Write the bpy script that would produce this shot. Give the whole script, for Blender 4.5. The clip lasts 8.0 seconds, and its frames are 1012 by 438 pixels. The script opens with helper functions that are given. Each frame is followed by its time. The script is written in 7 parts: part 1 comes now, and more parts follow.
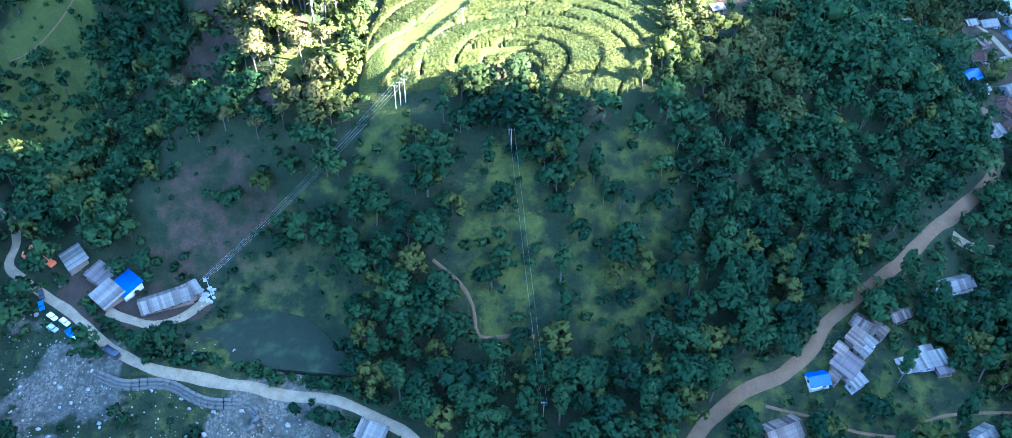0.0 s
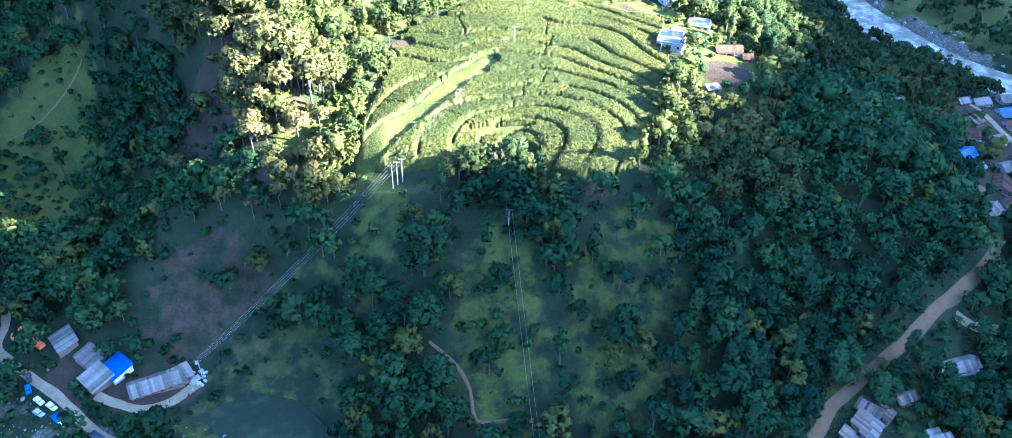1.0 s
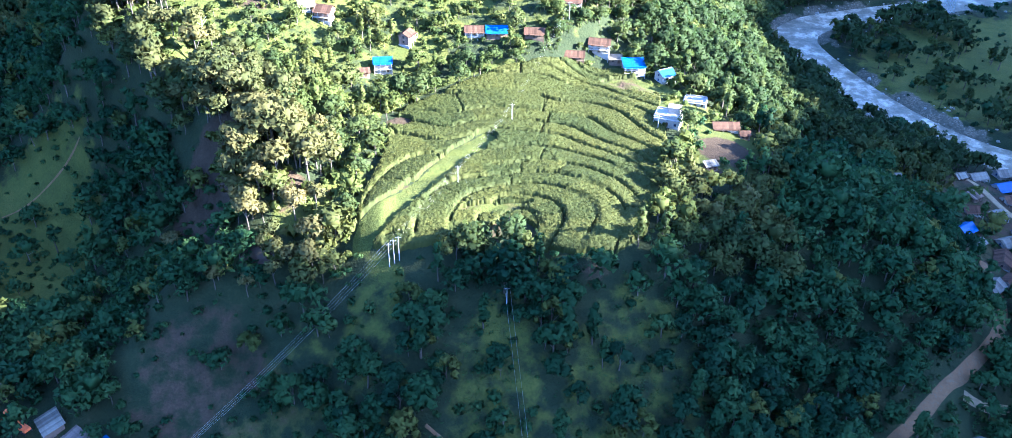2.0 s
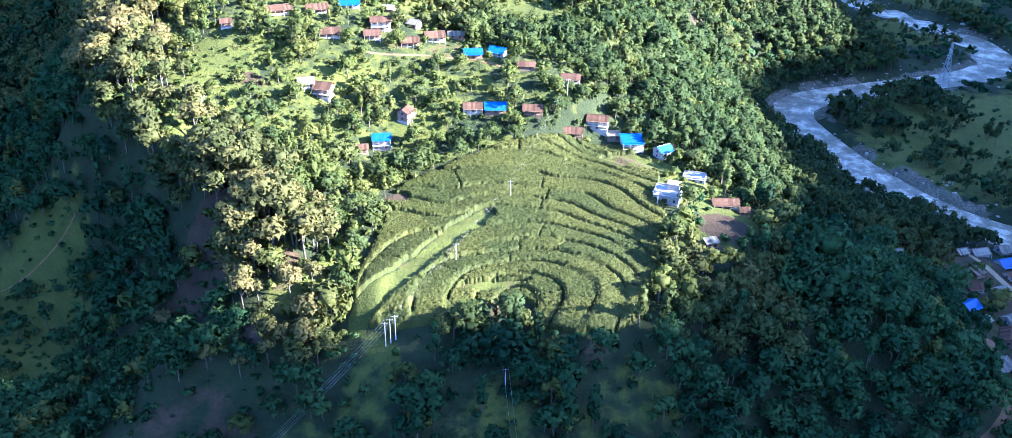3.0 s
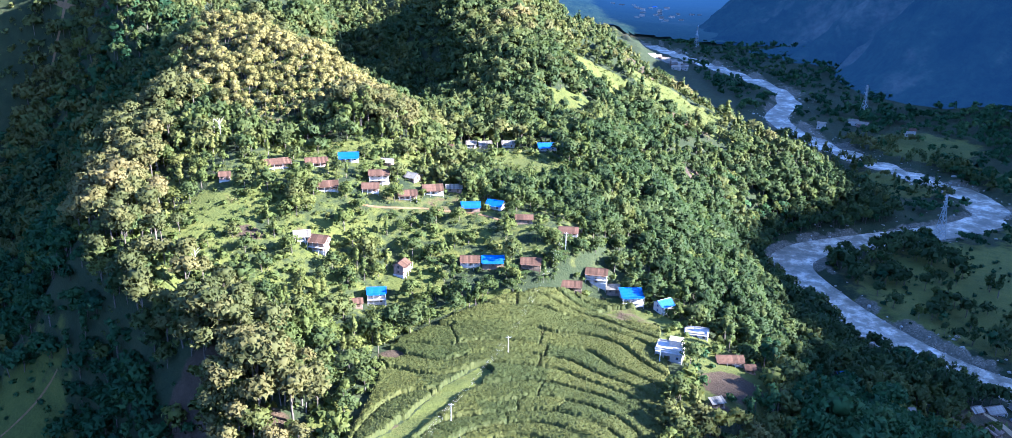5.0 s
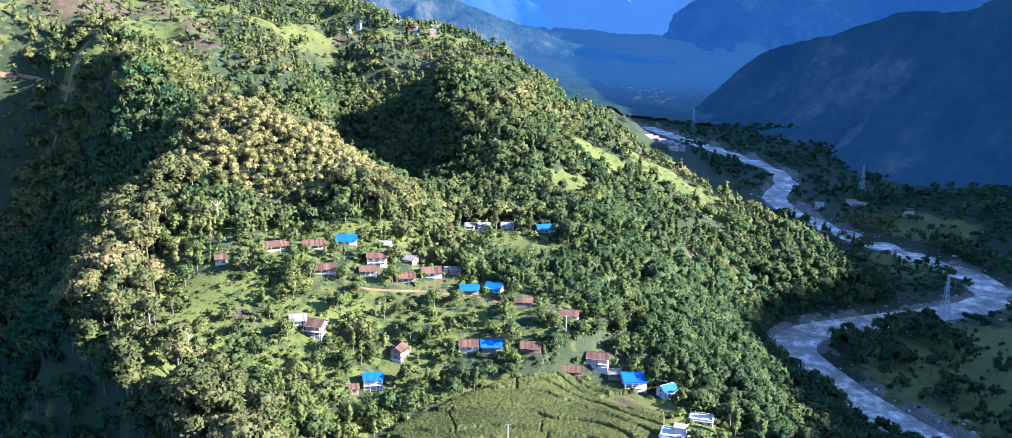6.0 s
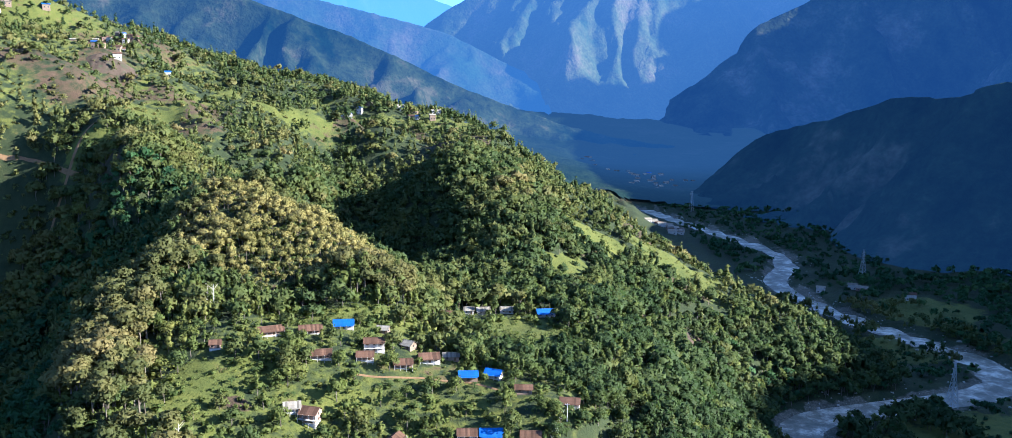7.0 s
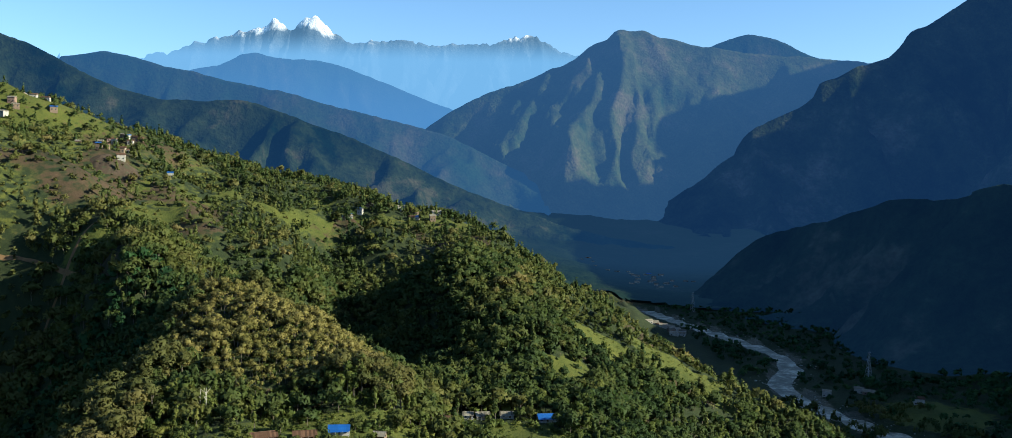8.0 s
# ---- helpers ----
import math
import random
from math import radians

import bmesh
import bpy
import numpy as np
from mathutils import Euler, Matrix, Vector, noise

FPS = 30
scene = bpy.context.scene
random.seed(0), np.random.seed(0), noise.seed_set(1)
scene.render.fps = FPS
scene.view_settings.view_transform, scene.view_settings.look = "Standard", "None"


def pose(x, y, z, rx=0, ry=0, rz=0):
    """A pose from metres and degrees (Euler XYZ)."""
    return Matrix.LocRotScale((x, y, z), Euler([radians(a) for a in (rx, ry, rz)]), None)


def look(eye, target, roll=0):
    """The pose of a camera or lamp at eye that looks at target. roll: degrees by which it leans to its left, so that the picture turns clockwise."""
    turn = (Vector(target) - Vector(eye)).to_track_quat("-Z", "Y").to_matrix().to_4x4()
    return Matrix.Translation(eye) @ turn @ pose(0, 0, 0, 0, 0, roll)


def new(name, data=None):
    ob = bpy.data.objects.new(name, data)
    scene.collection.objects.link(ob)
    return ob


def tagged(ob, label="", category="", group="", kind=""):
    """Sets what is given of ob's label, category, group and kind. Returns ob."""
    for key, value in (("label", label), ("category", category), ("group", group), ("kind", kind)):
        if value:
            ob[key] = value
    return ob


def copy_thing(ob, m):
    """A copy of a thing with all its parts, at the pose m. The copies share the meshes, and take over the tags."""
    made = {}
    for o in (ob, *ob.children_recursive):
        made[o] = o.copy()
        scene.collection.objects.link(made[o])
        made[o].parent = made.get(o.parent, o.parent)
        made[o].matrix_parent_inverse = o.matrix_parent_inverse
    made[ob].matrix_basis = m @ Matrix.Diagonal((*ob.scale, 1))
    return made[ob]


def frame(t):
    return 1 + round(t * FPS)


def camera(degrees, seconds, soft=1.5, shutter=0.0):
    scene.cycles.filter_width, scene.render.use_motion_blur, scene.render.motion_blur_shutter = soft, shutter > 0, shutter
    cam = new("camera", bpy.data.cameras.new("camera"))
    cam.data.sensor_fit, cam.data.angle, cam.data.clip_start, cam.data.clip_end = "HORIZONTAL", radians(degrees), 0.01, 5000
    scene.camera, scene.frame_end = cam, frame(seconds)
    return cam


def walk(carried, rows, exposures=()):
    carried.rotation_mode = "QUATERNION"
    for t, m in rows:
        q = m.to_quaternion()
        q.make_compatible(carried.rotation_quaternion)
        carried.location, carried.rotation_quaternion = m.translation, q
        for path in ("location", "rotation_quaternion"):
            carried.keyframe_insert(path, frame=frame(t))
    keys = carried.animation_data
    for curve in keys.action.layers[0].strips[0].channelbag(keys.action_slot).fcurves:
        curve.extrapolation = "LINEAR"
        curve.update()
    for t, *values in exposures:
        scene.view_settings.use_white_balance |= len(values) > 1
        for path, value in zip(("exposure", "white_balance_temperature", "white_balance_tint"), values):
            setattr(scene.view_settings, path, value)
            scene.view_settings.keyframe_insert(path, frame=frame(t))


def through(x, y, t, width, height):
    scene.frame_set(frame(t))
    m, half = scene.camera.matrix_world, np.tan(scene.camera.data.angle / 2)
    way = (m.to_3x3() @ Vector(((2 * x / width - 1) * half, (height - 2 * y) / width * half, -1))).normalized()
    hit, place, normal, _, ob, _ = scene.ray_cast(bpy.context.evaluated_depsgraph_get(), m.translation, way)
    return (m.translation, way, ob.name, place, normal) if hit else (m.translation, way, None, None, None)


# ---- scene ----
cam = camera(59.3, 8.0, soft=0.8)
PATH = [
    (0, (-1.823, 4.233, 210.654), (-1.804, 5.703, 209.298), 1.0),
    (0.5, (-1.948, 6.12, 210.699), (-1.926, 7.643, 209.403), 1.0),
    (1, (-2.08, 8.046, 210.756), (-2.055, 9.622, 209.523), 1.0),
    (1.5, (-2.199, 10.034, 210.819), (-2.171, 11.656, 209.65), 1.0),
    (1.7, (-2.234, 10.858, 210.84), (-2.205, 12.499, 209.697), 1.0),
    (2.8, (-2.362, 15.535, 211.139), (-2.329, 17.269, 210.143), 0.9),
    (3, (-2.375, 16.376, 211.162), (-2.342, 18.126, 210.194), 1.0),
    (3.5, (-2.379, 18.446, 211.24), (-2.345, 20.232, 210.341), 1.0),
    (4, (-2.394, 20.506, 211.326), (-2.359, 22.326, 210.497), 1.0),
    (4.5, (-2.441, 22.531, 211.4), (-2.405, 24.384, 210.647), 1.0),
    (4.7, (-2.468, 23.326, 211.419), (-2.433, 25.191, 210.699), 1.1),
    (5.8, (-2.666, 27.62, 211.649), (-2.63, 29.547, 211.114), 1.1),
    (6, (-2.72, 28.406, 211.664), (-2.683, 30.342, 211.164), 1.0),
    (6.5, (-2.901, 30.399, 211.696), (-2.864, 32.355, 211.283), 1.1),
    (7, (-3.1, 32.468, 211.736), (-3.063, 34.442, 211.417), 1.1),
    (7.5, (-3.316, 34.549, 211.759), (-3.28, 36.537, 211.544), 1.1),
    (8, (-3.53, 36.592, 211.761), (-3.496, 38.59, 211.666), 1.2),
]
EXPOSURES = [(0.0, 4.93, 4470, 8), (1.5, 4.37, 4375, 16), (3.0, 3.88, 4360, 22), (4.5, 3.63, 4365, 24), (6.0, 3.3, 4420, 22), (7.0, 2.68, 4550, 16), (7.5, 2.07, 4680, 8), (8.0, 1.42, 5080, 0)]
walk(cam, [(t, look(eye, target, roll)) for t, eye, target, roll in PATH], EXPOSURES)

# ---------------------------------------------------------------- light
SUN_AZ, SUN_EL = 101.0, 26.0
sky = bpy.data.worlds.new("sky")
scene.world = sky
sky.use_nodes = True
nt = sky.node_tree
tex = nt.nodes.new("ShaderNodeTexSky")
tex.sky_type, tex.sun_disc = "NISHITA", False
tex.sun_elevation, tex.sun_rotation = radians(SUN_EL), radians(SUN_AZ)
tex.air_density, tex.dust_density, tex.ozone_density, tex.altitude = 1.0, 1.8, 1.2, 1300
nt.links.new(tex.outputs[0], nt.nodes["Background"].inputs[0])
nt.nodes["Background"].inputs[1].default_value = 0.064
sun = new("sun", bpy.data.lights.new("sun", "SUN"))
sun.data.energy, sun.data.angle, sun.data.color = 5.0, radians(0.6), (1.0, 0.79, 0.48)
sun.matrix_world = look((0, 0, 0), (-math.sin(radians(SUN_AZ)) * math.cos(radians(SUN_EL)), -math.cos(radians(SUN_AZ)) * math.cos(radians(SUN_EL)), -math.sin(radians(SUN_EL))))

# ---------------------------------------------------------------- noise in numpy
RNG = np.random.default_rng(7)


def hash2(ix, iy, seed):
    h = (ix.astype(np.int64) * 374761393 + iy.astype(np.int64) * 668265263 + seed * 974634777) & 0x7FFFFFFF
    h = ((h ^ (h >> 13)) * 1274126177) & 0x7FFFFFFF
    return ((h ^ (h >> 16)) & 0xFFFF) / 65535.0


def value(x, y, size, seed=0):
    """Smooth value noise, 0 to 1, with cells of that size in metres."""
    x, y = np.asarray(x, float) / size, np.asarray(y, float) / size
    ix, iy = np.floor(x), np.floor(y)
    fx, fy = x - ix, y - iy
    fx, fy = fx * fx * (3 - 2 * fx), fy * fy * (3 - 2 * fy)
    a, b = hash2(ix, iy, seed), hash2(ix + 1, iy, seed)
    c, d = hash2(ix, iy + 1, seed), hash2(ix + 1, iy + 1, seed)
    return (a * (1 - fx) + b * fx) * (1 - fy) + (c * (1 - fx) + d * fx) * fy


def fractal(x, y, size, seed=0, octaves=4):
    total, gain, weight = 0.0, 1.0, 0.0
    for k in range(octaves):
        total = total + gain * value(x, y, size / 2 ** k, seed + 17 * k)
        weight += gain
        gain *= 0.5
    return total / weight


def smooth(a, b, x):
    t = np.clip((np.asarray(x, float) - a) / (b - a), 0, 1)
    return t * t * (3 - 2 * t)


def near_line(x, y, line):
    """Distance to a polyline in plan and the share of the way along it."""
    x, y = np.asarray(x, float), np.asarray(y, float)
    pts = np.array([p[:2] for p in line], float)
    best, along = np.full(x.shape, 1e9), np.zeros(x.shape)
    for k, (a, b) in enumerate(zip(pts[:-1], pts[1:])):
        d = b - a
        s = np.clip(((x - a[0]) * d[0] + (y - a[1]) * d[1]) / (d @ d), 0, 1)
        r = np.hypot(x - a[0] - s * d[0], y - a[1] - s * d[1])
        along = np.where(r < best, (k + s) / (len(pts) - 1), along)
        best = np.minimum(best, r)
    return best, along


# ---------------------------------------------------------------- landforms in plan
LAND = []


def land(*points):
    """Heights along one landform: the ground runs smoothly through them."""
    LAND.extend(points)


# stream bed, track and yards in the near valley
land((-175, 216, -15), (-162, 214, -16), (-178, 241, -14), (-167, 200, -20), (-139, 169, -22), (-96, 162, -22), (-65, 157, -20))
land((-140, 197, -14), (-120, 180, -14), (-97, 174, -13), (-76, 169, -13), (-51, 164, -12), (-25, 150, -12))
land((-133, 211, -13), (-111, 203, -13), (-74, 187, -14), (-47, 176, -13), (-100, 211, -12))
land((-28, 166, -10), (-8, 157, -10), (13, 157, -10), (35, 156, -9))
# eastern track and hamlet
land((57, 150, -9), (83, 169, -5), (106, 191, -2), (128, 209, 1), (153, 227, 4))
land((109, 177, -4), (148, 204, -6), (131, 173, -8), (91, 157, -10), (139, 154, -12), (176, 224, -6), (203, 298, -2), (221, 364, 0), (218, 332, -2))
# the face below the fields
land((-18, 186, 3), (-10, 201, 11), (4, 233, 33), (10, 200, 12), (16, 176, -3), (36, 232, 34), (46, 210, 17), (56, 183, 1))
land((69, 230, 25), (93, 230, 14), (120, 256, 22), (145, 280, 28), (-38, 204, 8), (-39, 232, 25))
land((-120, 252, 14), (-120, 223, -6), (-96, 214, -9), (-72, 211, -6), (-84, 233, 4), (-66, 236, 19), (-55, 197, -9))
# nose of the ridge and the ravine west of it
land((-86, 254, 30), (-50, 258, 36), (-115, 269, 16), (-74, 267, 40), (-110, 286, 22), (-128, 296, 16), (-154, 328, 24), (-138, 311, 24), (-92, 291, 50))
land((-199, 335, 2), (-168, 267, -15), (-140, 261, -5), (-172, 333, 9), (-215, 390, 26), (-243, 470, 38), (-300, 500, 48), (-262, 548, 46), (-255, 515, 38), (-300, 545, 26), (-290, 512, 28), (-222, 520, 62), (-217, 560, 98), (-284, 563, 42), (-248, 563, 66), (-320, 560, 22), (-250, 600, 98), (-285, 610, 74), (-325, 620, 48), (-285, 645, 112), (-325, 660, 86), (-370, 600, 40), (-375, 670, 90), (-225, 600, 122), (-260, 320, 0), (-230, 300, -4), (-215, 275, -8), (-320, 240, 14), (-250, 220, -4))
# the terraced fields
land((-40, 257, 40), (-18, 250, 39), (2, 249, 36), (25, 240, 41), (44, 251, 43), (-46, 261, 42), (-47, 285, 45), (-44, 323, 50), (-25, 358, 55))
land((63, 288, 44), (87, 310, 45), (67, 327, 47.5), (71, 364, 47), (88, 349, 45), (2, 278, 44.5), (-3, 312, 49), (8, 350, 53), (38, 379, 52), (32, 311, 47), (51, 341, 48.5))
# village slope
land((-48, 357, 54), (-3, 376, 61), (32, 391, 69), (-11, 405, 74), (-74, 374, 69), (-68, 430, 90), (28, 506, 74), (-15, 470, 77), (-42, 520, 84), (49, 574, 79))
# crest of the wooded ridge and the knoll
land((-97, 304, 57), (-108, 314, 65), (-128, 333, 75), (-146, 348, 80), (-165, 368, 84), (-130, 384, 82), (-116, 356, 73), (-106, 338, 64), (-146, 390, 83), (-137, 348, 75), (-152, 368, 80), (-138, 366, 78), (-118, 330, 68), (-170, 425, 88), (-156, 425, 90), (-182, 425, 87), (-181, 470, 102), (-169, 560, 139), (-143, 560, 137), (-101, 540, 122), (-62, 499, 104), (-126, 424, 97), (-105, 470, 95))
# hollow and the great slope behind
land((-66, 626, 66), (-84, 662, 72), (-112, 705, 86), (-109, 750, 102), (-150, 750, 116), (-200, 650, 124), (-50, 790, 146), (-34, 725, 137), (-6, 690, 123), (20, 650, 103), (42, 612, 81), (-55, 690, 94), (-38, 660, 86), (100, 640, 62), (10, 1000, 136), (-89, 1100, 150))
# the spur above the river bend and the bay behind it
land((82, 890, 92), (119, 860, 76), (138, 820, 66), (175, 775, 47), (204, 735, 33), (227, 705, 27), (233, 648, 14), (91, 960, 76), (97, 1020, 62), (106, 1100, 48), (128, 930, 58), (137, 990, 44), (149, 1070, 28), (152, 890, 48), (165, 950, 32), (178, 1030, 14), (194, 845, 26), (208, 905, 10), (226, 985, -2), (240, 855, 0), (246, 775, 6))
land((-245, 950, 178), (-278, 771, 170), (-262, 640, 150), (-300, 690, 164), (-350, 715, 172), (-240, 605, 136), (-379, 1297, 212), (-596, 1195, 284), (-500, 1250, 248), (-420, 700, 206), (-450, 860, 241), (-535, 1017, 285))
land((-200, 1400, 175), (20, 1300, 72), (-700, 1000, 325), (-500, 500, 200), (-600, 300, 180))
# slope to the river
land((85, 500, 60), (122, 522, 29), (138, 560, 26), (178, 738, 42), (204, 668, 20), (202, 706, 32), (150, 600, 30), (130, 420, 20), (110, 370, 36), (150, 340, 20), (184, 592, -7), (172, 500, -4), (190, 440, -5), (225, 405, -6))
# valley floor, the low hill beyond the river, the upper valley
land((270, 520, -5), (330, 560, -5), (380, 480, -5), (440, 620, -5), (300, 720, -5), (260, 780, -3), (270, 900, -6), (410, 880, -6), (450, 780, -4), (390, 1030, -6), (268, 1324, -6), (260, 1150, -4))
land((430, 1270, -4), (520, 1150, -2), (480, 1020, -4), (520, 880, 0), (580, 700, 5), (900, 900, 100), (800, 500, 60), (700, 250, 60), (500, 300, 5))
land((330, 1600, -4), (237, 2200, -4), (400, 2030, -5), (60, 1700, 20), (300, 2700, 20), (0, 2100, 60), (600, 1700, 10), (-400, 1900, 180), (300, 3300, 100))
# out of sight: down the valley, behind, and far round
land((0, 60, -16), (-150, 80, -22), (200, 60, -16), (-400, 0, 40), (0, -150, 0), (400, 0, 20), (0, -600, 120), (-900, -300, 260), (900, -300, 260), (1300, 300, 300), (-1500, 1500, 420), (1500, 2500, 60))
land((-2500, 0, 500), (2500, 0, 400), (-2500, 3000, 500), (2500, 3500, 300), (0, 4900, 150), (-2500, 4900, 400), (2500, 4900, 300), (0, -2400, 300), (-1000, 2600, 260))

RIVER = [(262, 1520), (285, 1430), (313, 1345), (345, 1240), (366, 1150), (350, 1060), (318, 1000), (316, 920), (338, 840), (368, 775), (394, 708), (374, 655), (325, 628), (270, 610), (214, 588), (195, 560), (200, 517), (210, 478), (230, 432), (262, 398), (330, 365), (420, 330)]
STREAM = [(-190, 190), (-165, 182), (-139, 169), (-96, 160), (-65, 155), (-40, 130), (0, 90)]
WATER = -9.6
FIELD_MID = (6.0, 262.0)


def spline(points, step):
    """A smooth line through plan points, with points about a step apart."""
    p = np.array(points, float)
    p = np.vstack([2 * p[0] - p[1], p, 2 * p[-1] - p[-2]])
    out = []
    for k in range(1, len(p) - 2):
        n = max(2, int(np.linalg.norm(p[k + 1][:2] - p[k][:2]) / step))
        for s in np.arange(n) / n:
            out.append(0.5 * (2 * p[k] + (p[k + 1] - p[k - 1]) * s + (2 * p[k - 1] - 5 * p[k] + 4 * p[k + 1] - p[k + 2]) * s ** 2 + (3 * p[k] - p[k - 1] - 3 * p[k + 1] + p[k + 2]) * s ** 3))
    out.append(p[-2])
    return np.array(out)


RIVER_LINE = spline(RIVER, 12)


FIELD_EDGE = [(-47, 257), (-46, 275), (-44, 290), (-41, 306), (-43, 322), (-36, 333), (-24, 343), (-8, 354), (10, 365), (33, 376), (57, 375), (68, 360), (66, 328), (62, 298), (55, 275), (48, 256), (38, 247), (24, 246), (12, 253), (0, 256), (-10, 254), (-22, 254), (-34, 253), (-47, 257)]


def field_mask(x, y):
    """1 inside the terraced maize fields."""
    x, y = np.asarray(x, float), np.asarray(y, float)
    x = x + 3 * (value(x, y, 14, 5) - 0.5)
    inside = np.zeros(x.shape, bool)
    for (ax, ay), (bx, by) in zip(FIELD_EDGE[:-1], FIELD_EDGE[1:]):
        if ay != by:
            inside ^= ((ay > y) != (by > y)) & (x < ax + (y - ay) / (by - ay) * (bx - ax))
    d = near_line(x, y, FIELD_EDGE)[0]
    return smooth(-2.0, 1.0, np.where(inside, d, -d))


def field_rings(x, y):
    """Distance outward from the hollow at the fields' foot: the terraces follow it."""
    dx, dy = (x - FIELD_MID[0]) * 1.12, (y - FIELD_MID[1])
    r = np.hypot(dx + 0.25 * np.maximum(dy, 0) * 0.3, dy * 0.92)
    return r + 24 * (value(x, y, 52, 3) - 0.5) + 8 * (value(x, y, 21, 4) - 0.5)


RING = 7.2

LP = np.array(LAND, float)
LP_D = np.sqrt((LP[:, None, 0] - LP[None, :, 0]) ** 2 + (LP[:, None, 1] - LP[None, :, 1]) ** 2 + 9.0 ** 2)
LP_A = np.block([[LP_D, np.ones((len(LP), 1)), LP[:, :2] / 1000], [np.ones((1, len(LP))), np.zeros((1, 3))], [LP[:, :2].T / 1000, np.zeros((2, 3))]])
LP_W = np.linalg.solve(LP_A + 0.0, np.concatenate([LP[:, 2], np.zeros(3)]))


def height(x, y):
    x, y = np.asarray(x, float), np.asarray(y, float)
    z = LP_W[-3] + LP_W[-2] * x / 1000 + LP_W[-1] * y / 1000
    for (px, py, _), w in zip(LP, LP_W):
        z = z + w * np.sqrt((x - px) ** 2 + (y - py) ** 2 + 81.0)
    field = field_mask(x, y)
    far = np.hypot(x, y - 250)
    wild = smooth(0, 30, np.hypot(np.maximum(np.abs(x - 10) - 65, 0), np.maximum(np.abs(y - 310) - 60, 0))) * smooth(-6, 14, z)
    z = z + wild * (fractal(x, y, 60, 1, 4) - 0.5) * (4 + 0.02 * np.minimum(far, 800)) * (1 - field)
    z = z + wild * ((fractal(x, y, 260, 2, 3) - 0.5) * smooth(500, 1000, y) * 24 + (np.abs(fractal(x + 0.3 * y, y, 120, 6, 3) - 0.5) - 0.1) * smooth(640, 800, y) * smooth(2000, 1400, y) * -105)
    # terrace steps
    ring = field_rings(x, y) / RING
    part = ring - np.floor(ring)
    z = z + field * 1.15 * (smooth(0.0, 0.10, part) - part)
    # river channel
    d, _ = near_line(x, y, RIVER_LINE)
    z = np.where(d < 60, z * smooth(18, 60, d) + (1 - smooth(18, 60, d)) * (-12.5 + 6.5 * smooth(8, 20, d)), z)
    d2, _ = near_line(x, y, STREAM)
    z = z - 1.5 * smooth(14, 4, d2)
    return z


def steps(*runs):
    out = []
    for a, b, h in runs:
        out += list(np.arange(a, b, h))
    return np.array(out + [runs[-1][1]])


def stretch(a, b, n, power=1.8):
    return list(a + (b - a) * (np.arange(1, n + 1) / n) ** power)


GX = np.array(sorted(set(np.round(np.concatenate([steps((-270, -60, 4), (-60, 96, 1.6), (96, 270, 4)), stretch(270, 2600, 60), stretch(-270, -2600, 60)]), 2))))
GY = np.array(sorted(set(np.round(np.concatenate([steps((130, 244, 4), (244, 392, 1.6), (392, 720, 5)), stretch(720, 4900, 95), stretch(130, -2400, 22)]), 2))))
GZ = height(*np.meshgrid(GX, GY))


def ground_at(x, y):
    """Height of the ground sheet, by its own grid."""
    x, y = np.asarray(x, float), np.asarray(y, float)
    i = np.clip(np.searchsorted(GX, x) - 1, 0, len(GX) - 2)
    j = np.clip(np.searchsorted(GY, y) - 1, 0, len(GY) - 2)
    fx, fy = (x - GX[i]) / (GX[i + 1] - GX[i]), (y - GY[j]) / (GY[j + 1] - GY[j])
    return (GZ[j, i] * (1 - fx) + GZ[j, i + 1] * fx) * (1 - fy) + (GZ[j + 1, i] * (1 - fx) + GZ[j + 1, i + 1] * fx) * fy

# ---------------------------------------------------------------- plan of what is laid on the land
# clearings: middle, half-lengths, turn in degrees, meadow, bare earth
CLEARINGS = [
    (-100, 230, 26, 21, 0, 0.3, 0.5), (-76, 218, 18, 16, 0, 0.45, 0.36), (-66, 272, 14, 9, 20, 0.7, 0.4),
    (-1, 206, 14, 34, 4, 0.52, 0.04), (38, 206, 21, 38, -12, 0.48, 0.06), (-40, 238, 10, 17, 0, 0.55, 0),
]
CLEARINGS += [
    (-114, 203, 18, 7, -10, 0, 0.85), (-136, 209, 14, 8, -30, 0, 0.8), (-195, 322, 32, 42, 0, 0.55, 0), (-108, 286, 18, 9, -25, 0.2, 0.85),
    (-120, 390, 15, 8, 20, 0.7, 0.3), (-124, 372, 13, 6, 0, 0.7, 0.2), (-88, 444, 26, 8, 10, 1, 0), (14, 503, 32, 22, 0, 1, 0),
]
CLEARINGS += [
    (76, 700, 28, 20, -15, 0.9, 0.1), (140, 734, 40, 25, -25, 1, 0.1), (170, 712, 26, 17, -30, 0.95, 0.1), (46, 626, 17, 14, -20, 0.95, 0), (100, 780, 24, 16, -20, 0.8, 0), (-81, 380, 12, 8, 0, 0.7, 0.3),
    (-95, 358, 15, 8, 0, 0.6, 0), (-34, 372, 12, 10, 0, 0.9, 0), (-17, 396, 16, 5, 0, 0.9, 0), (87, 312, 11, 9, 0, 0, 1),
]
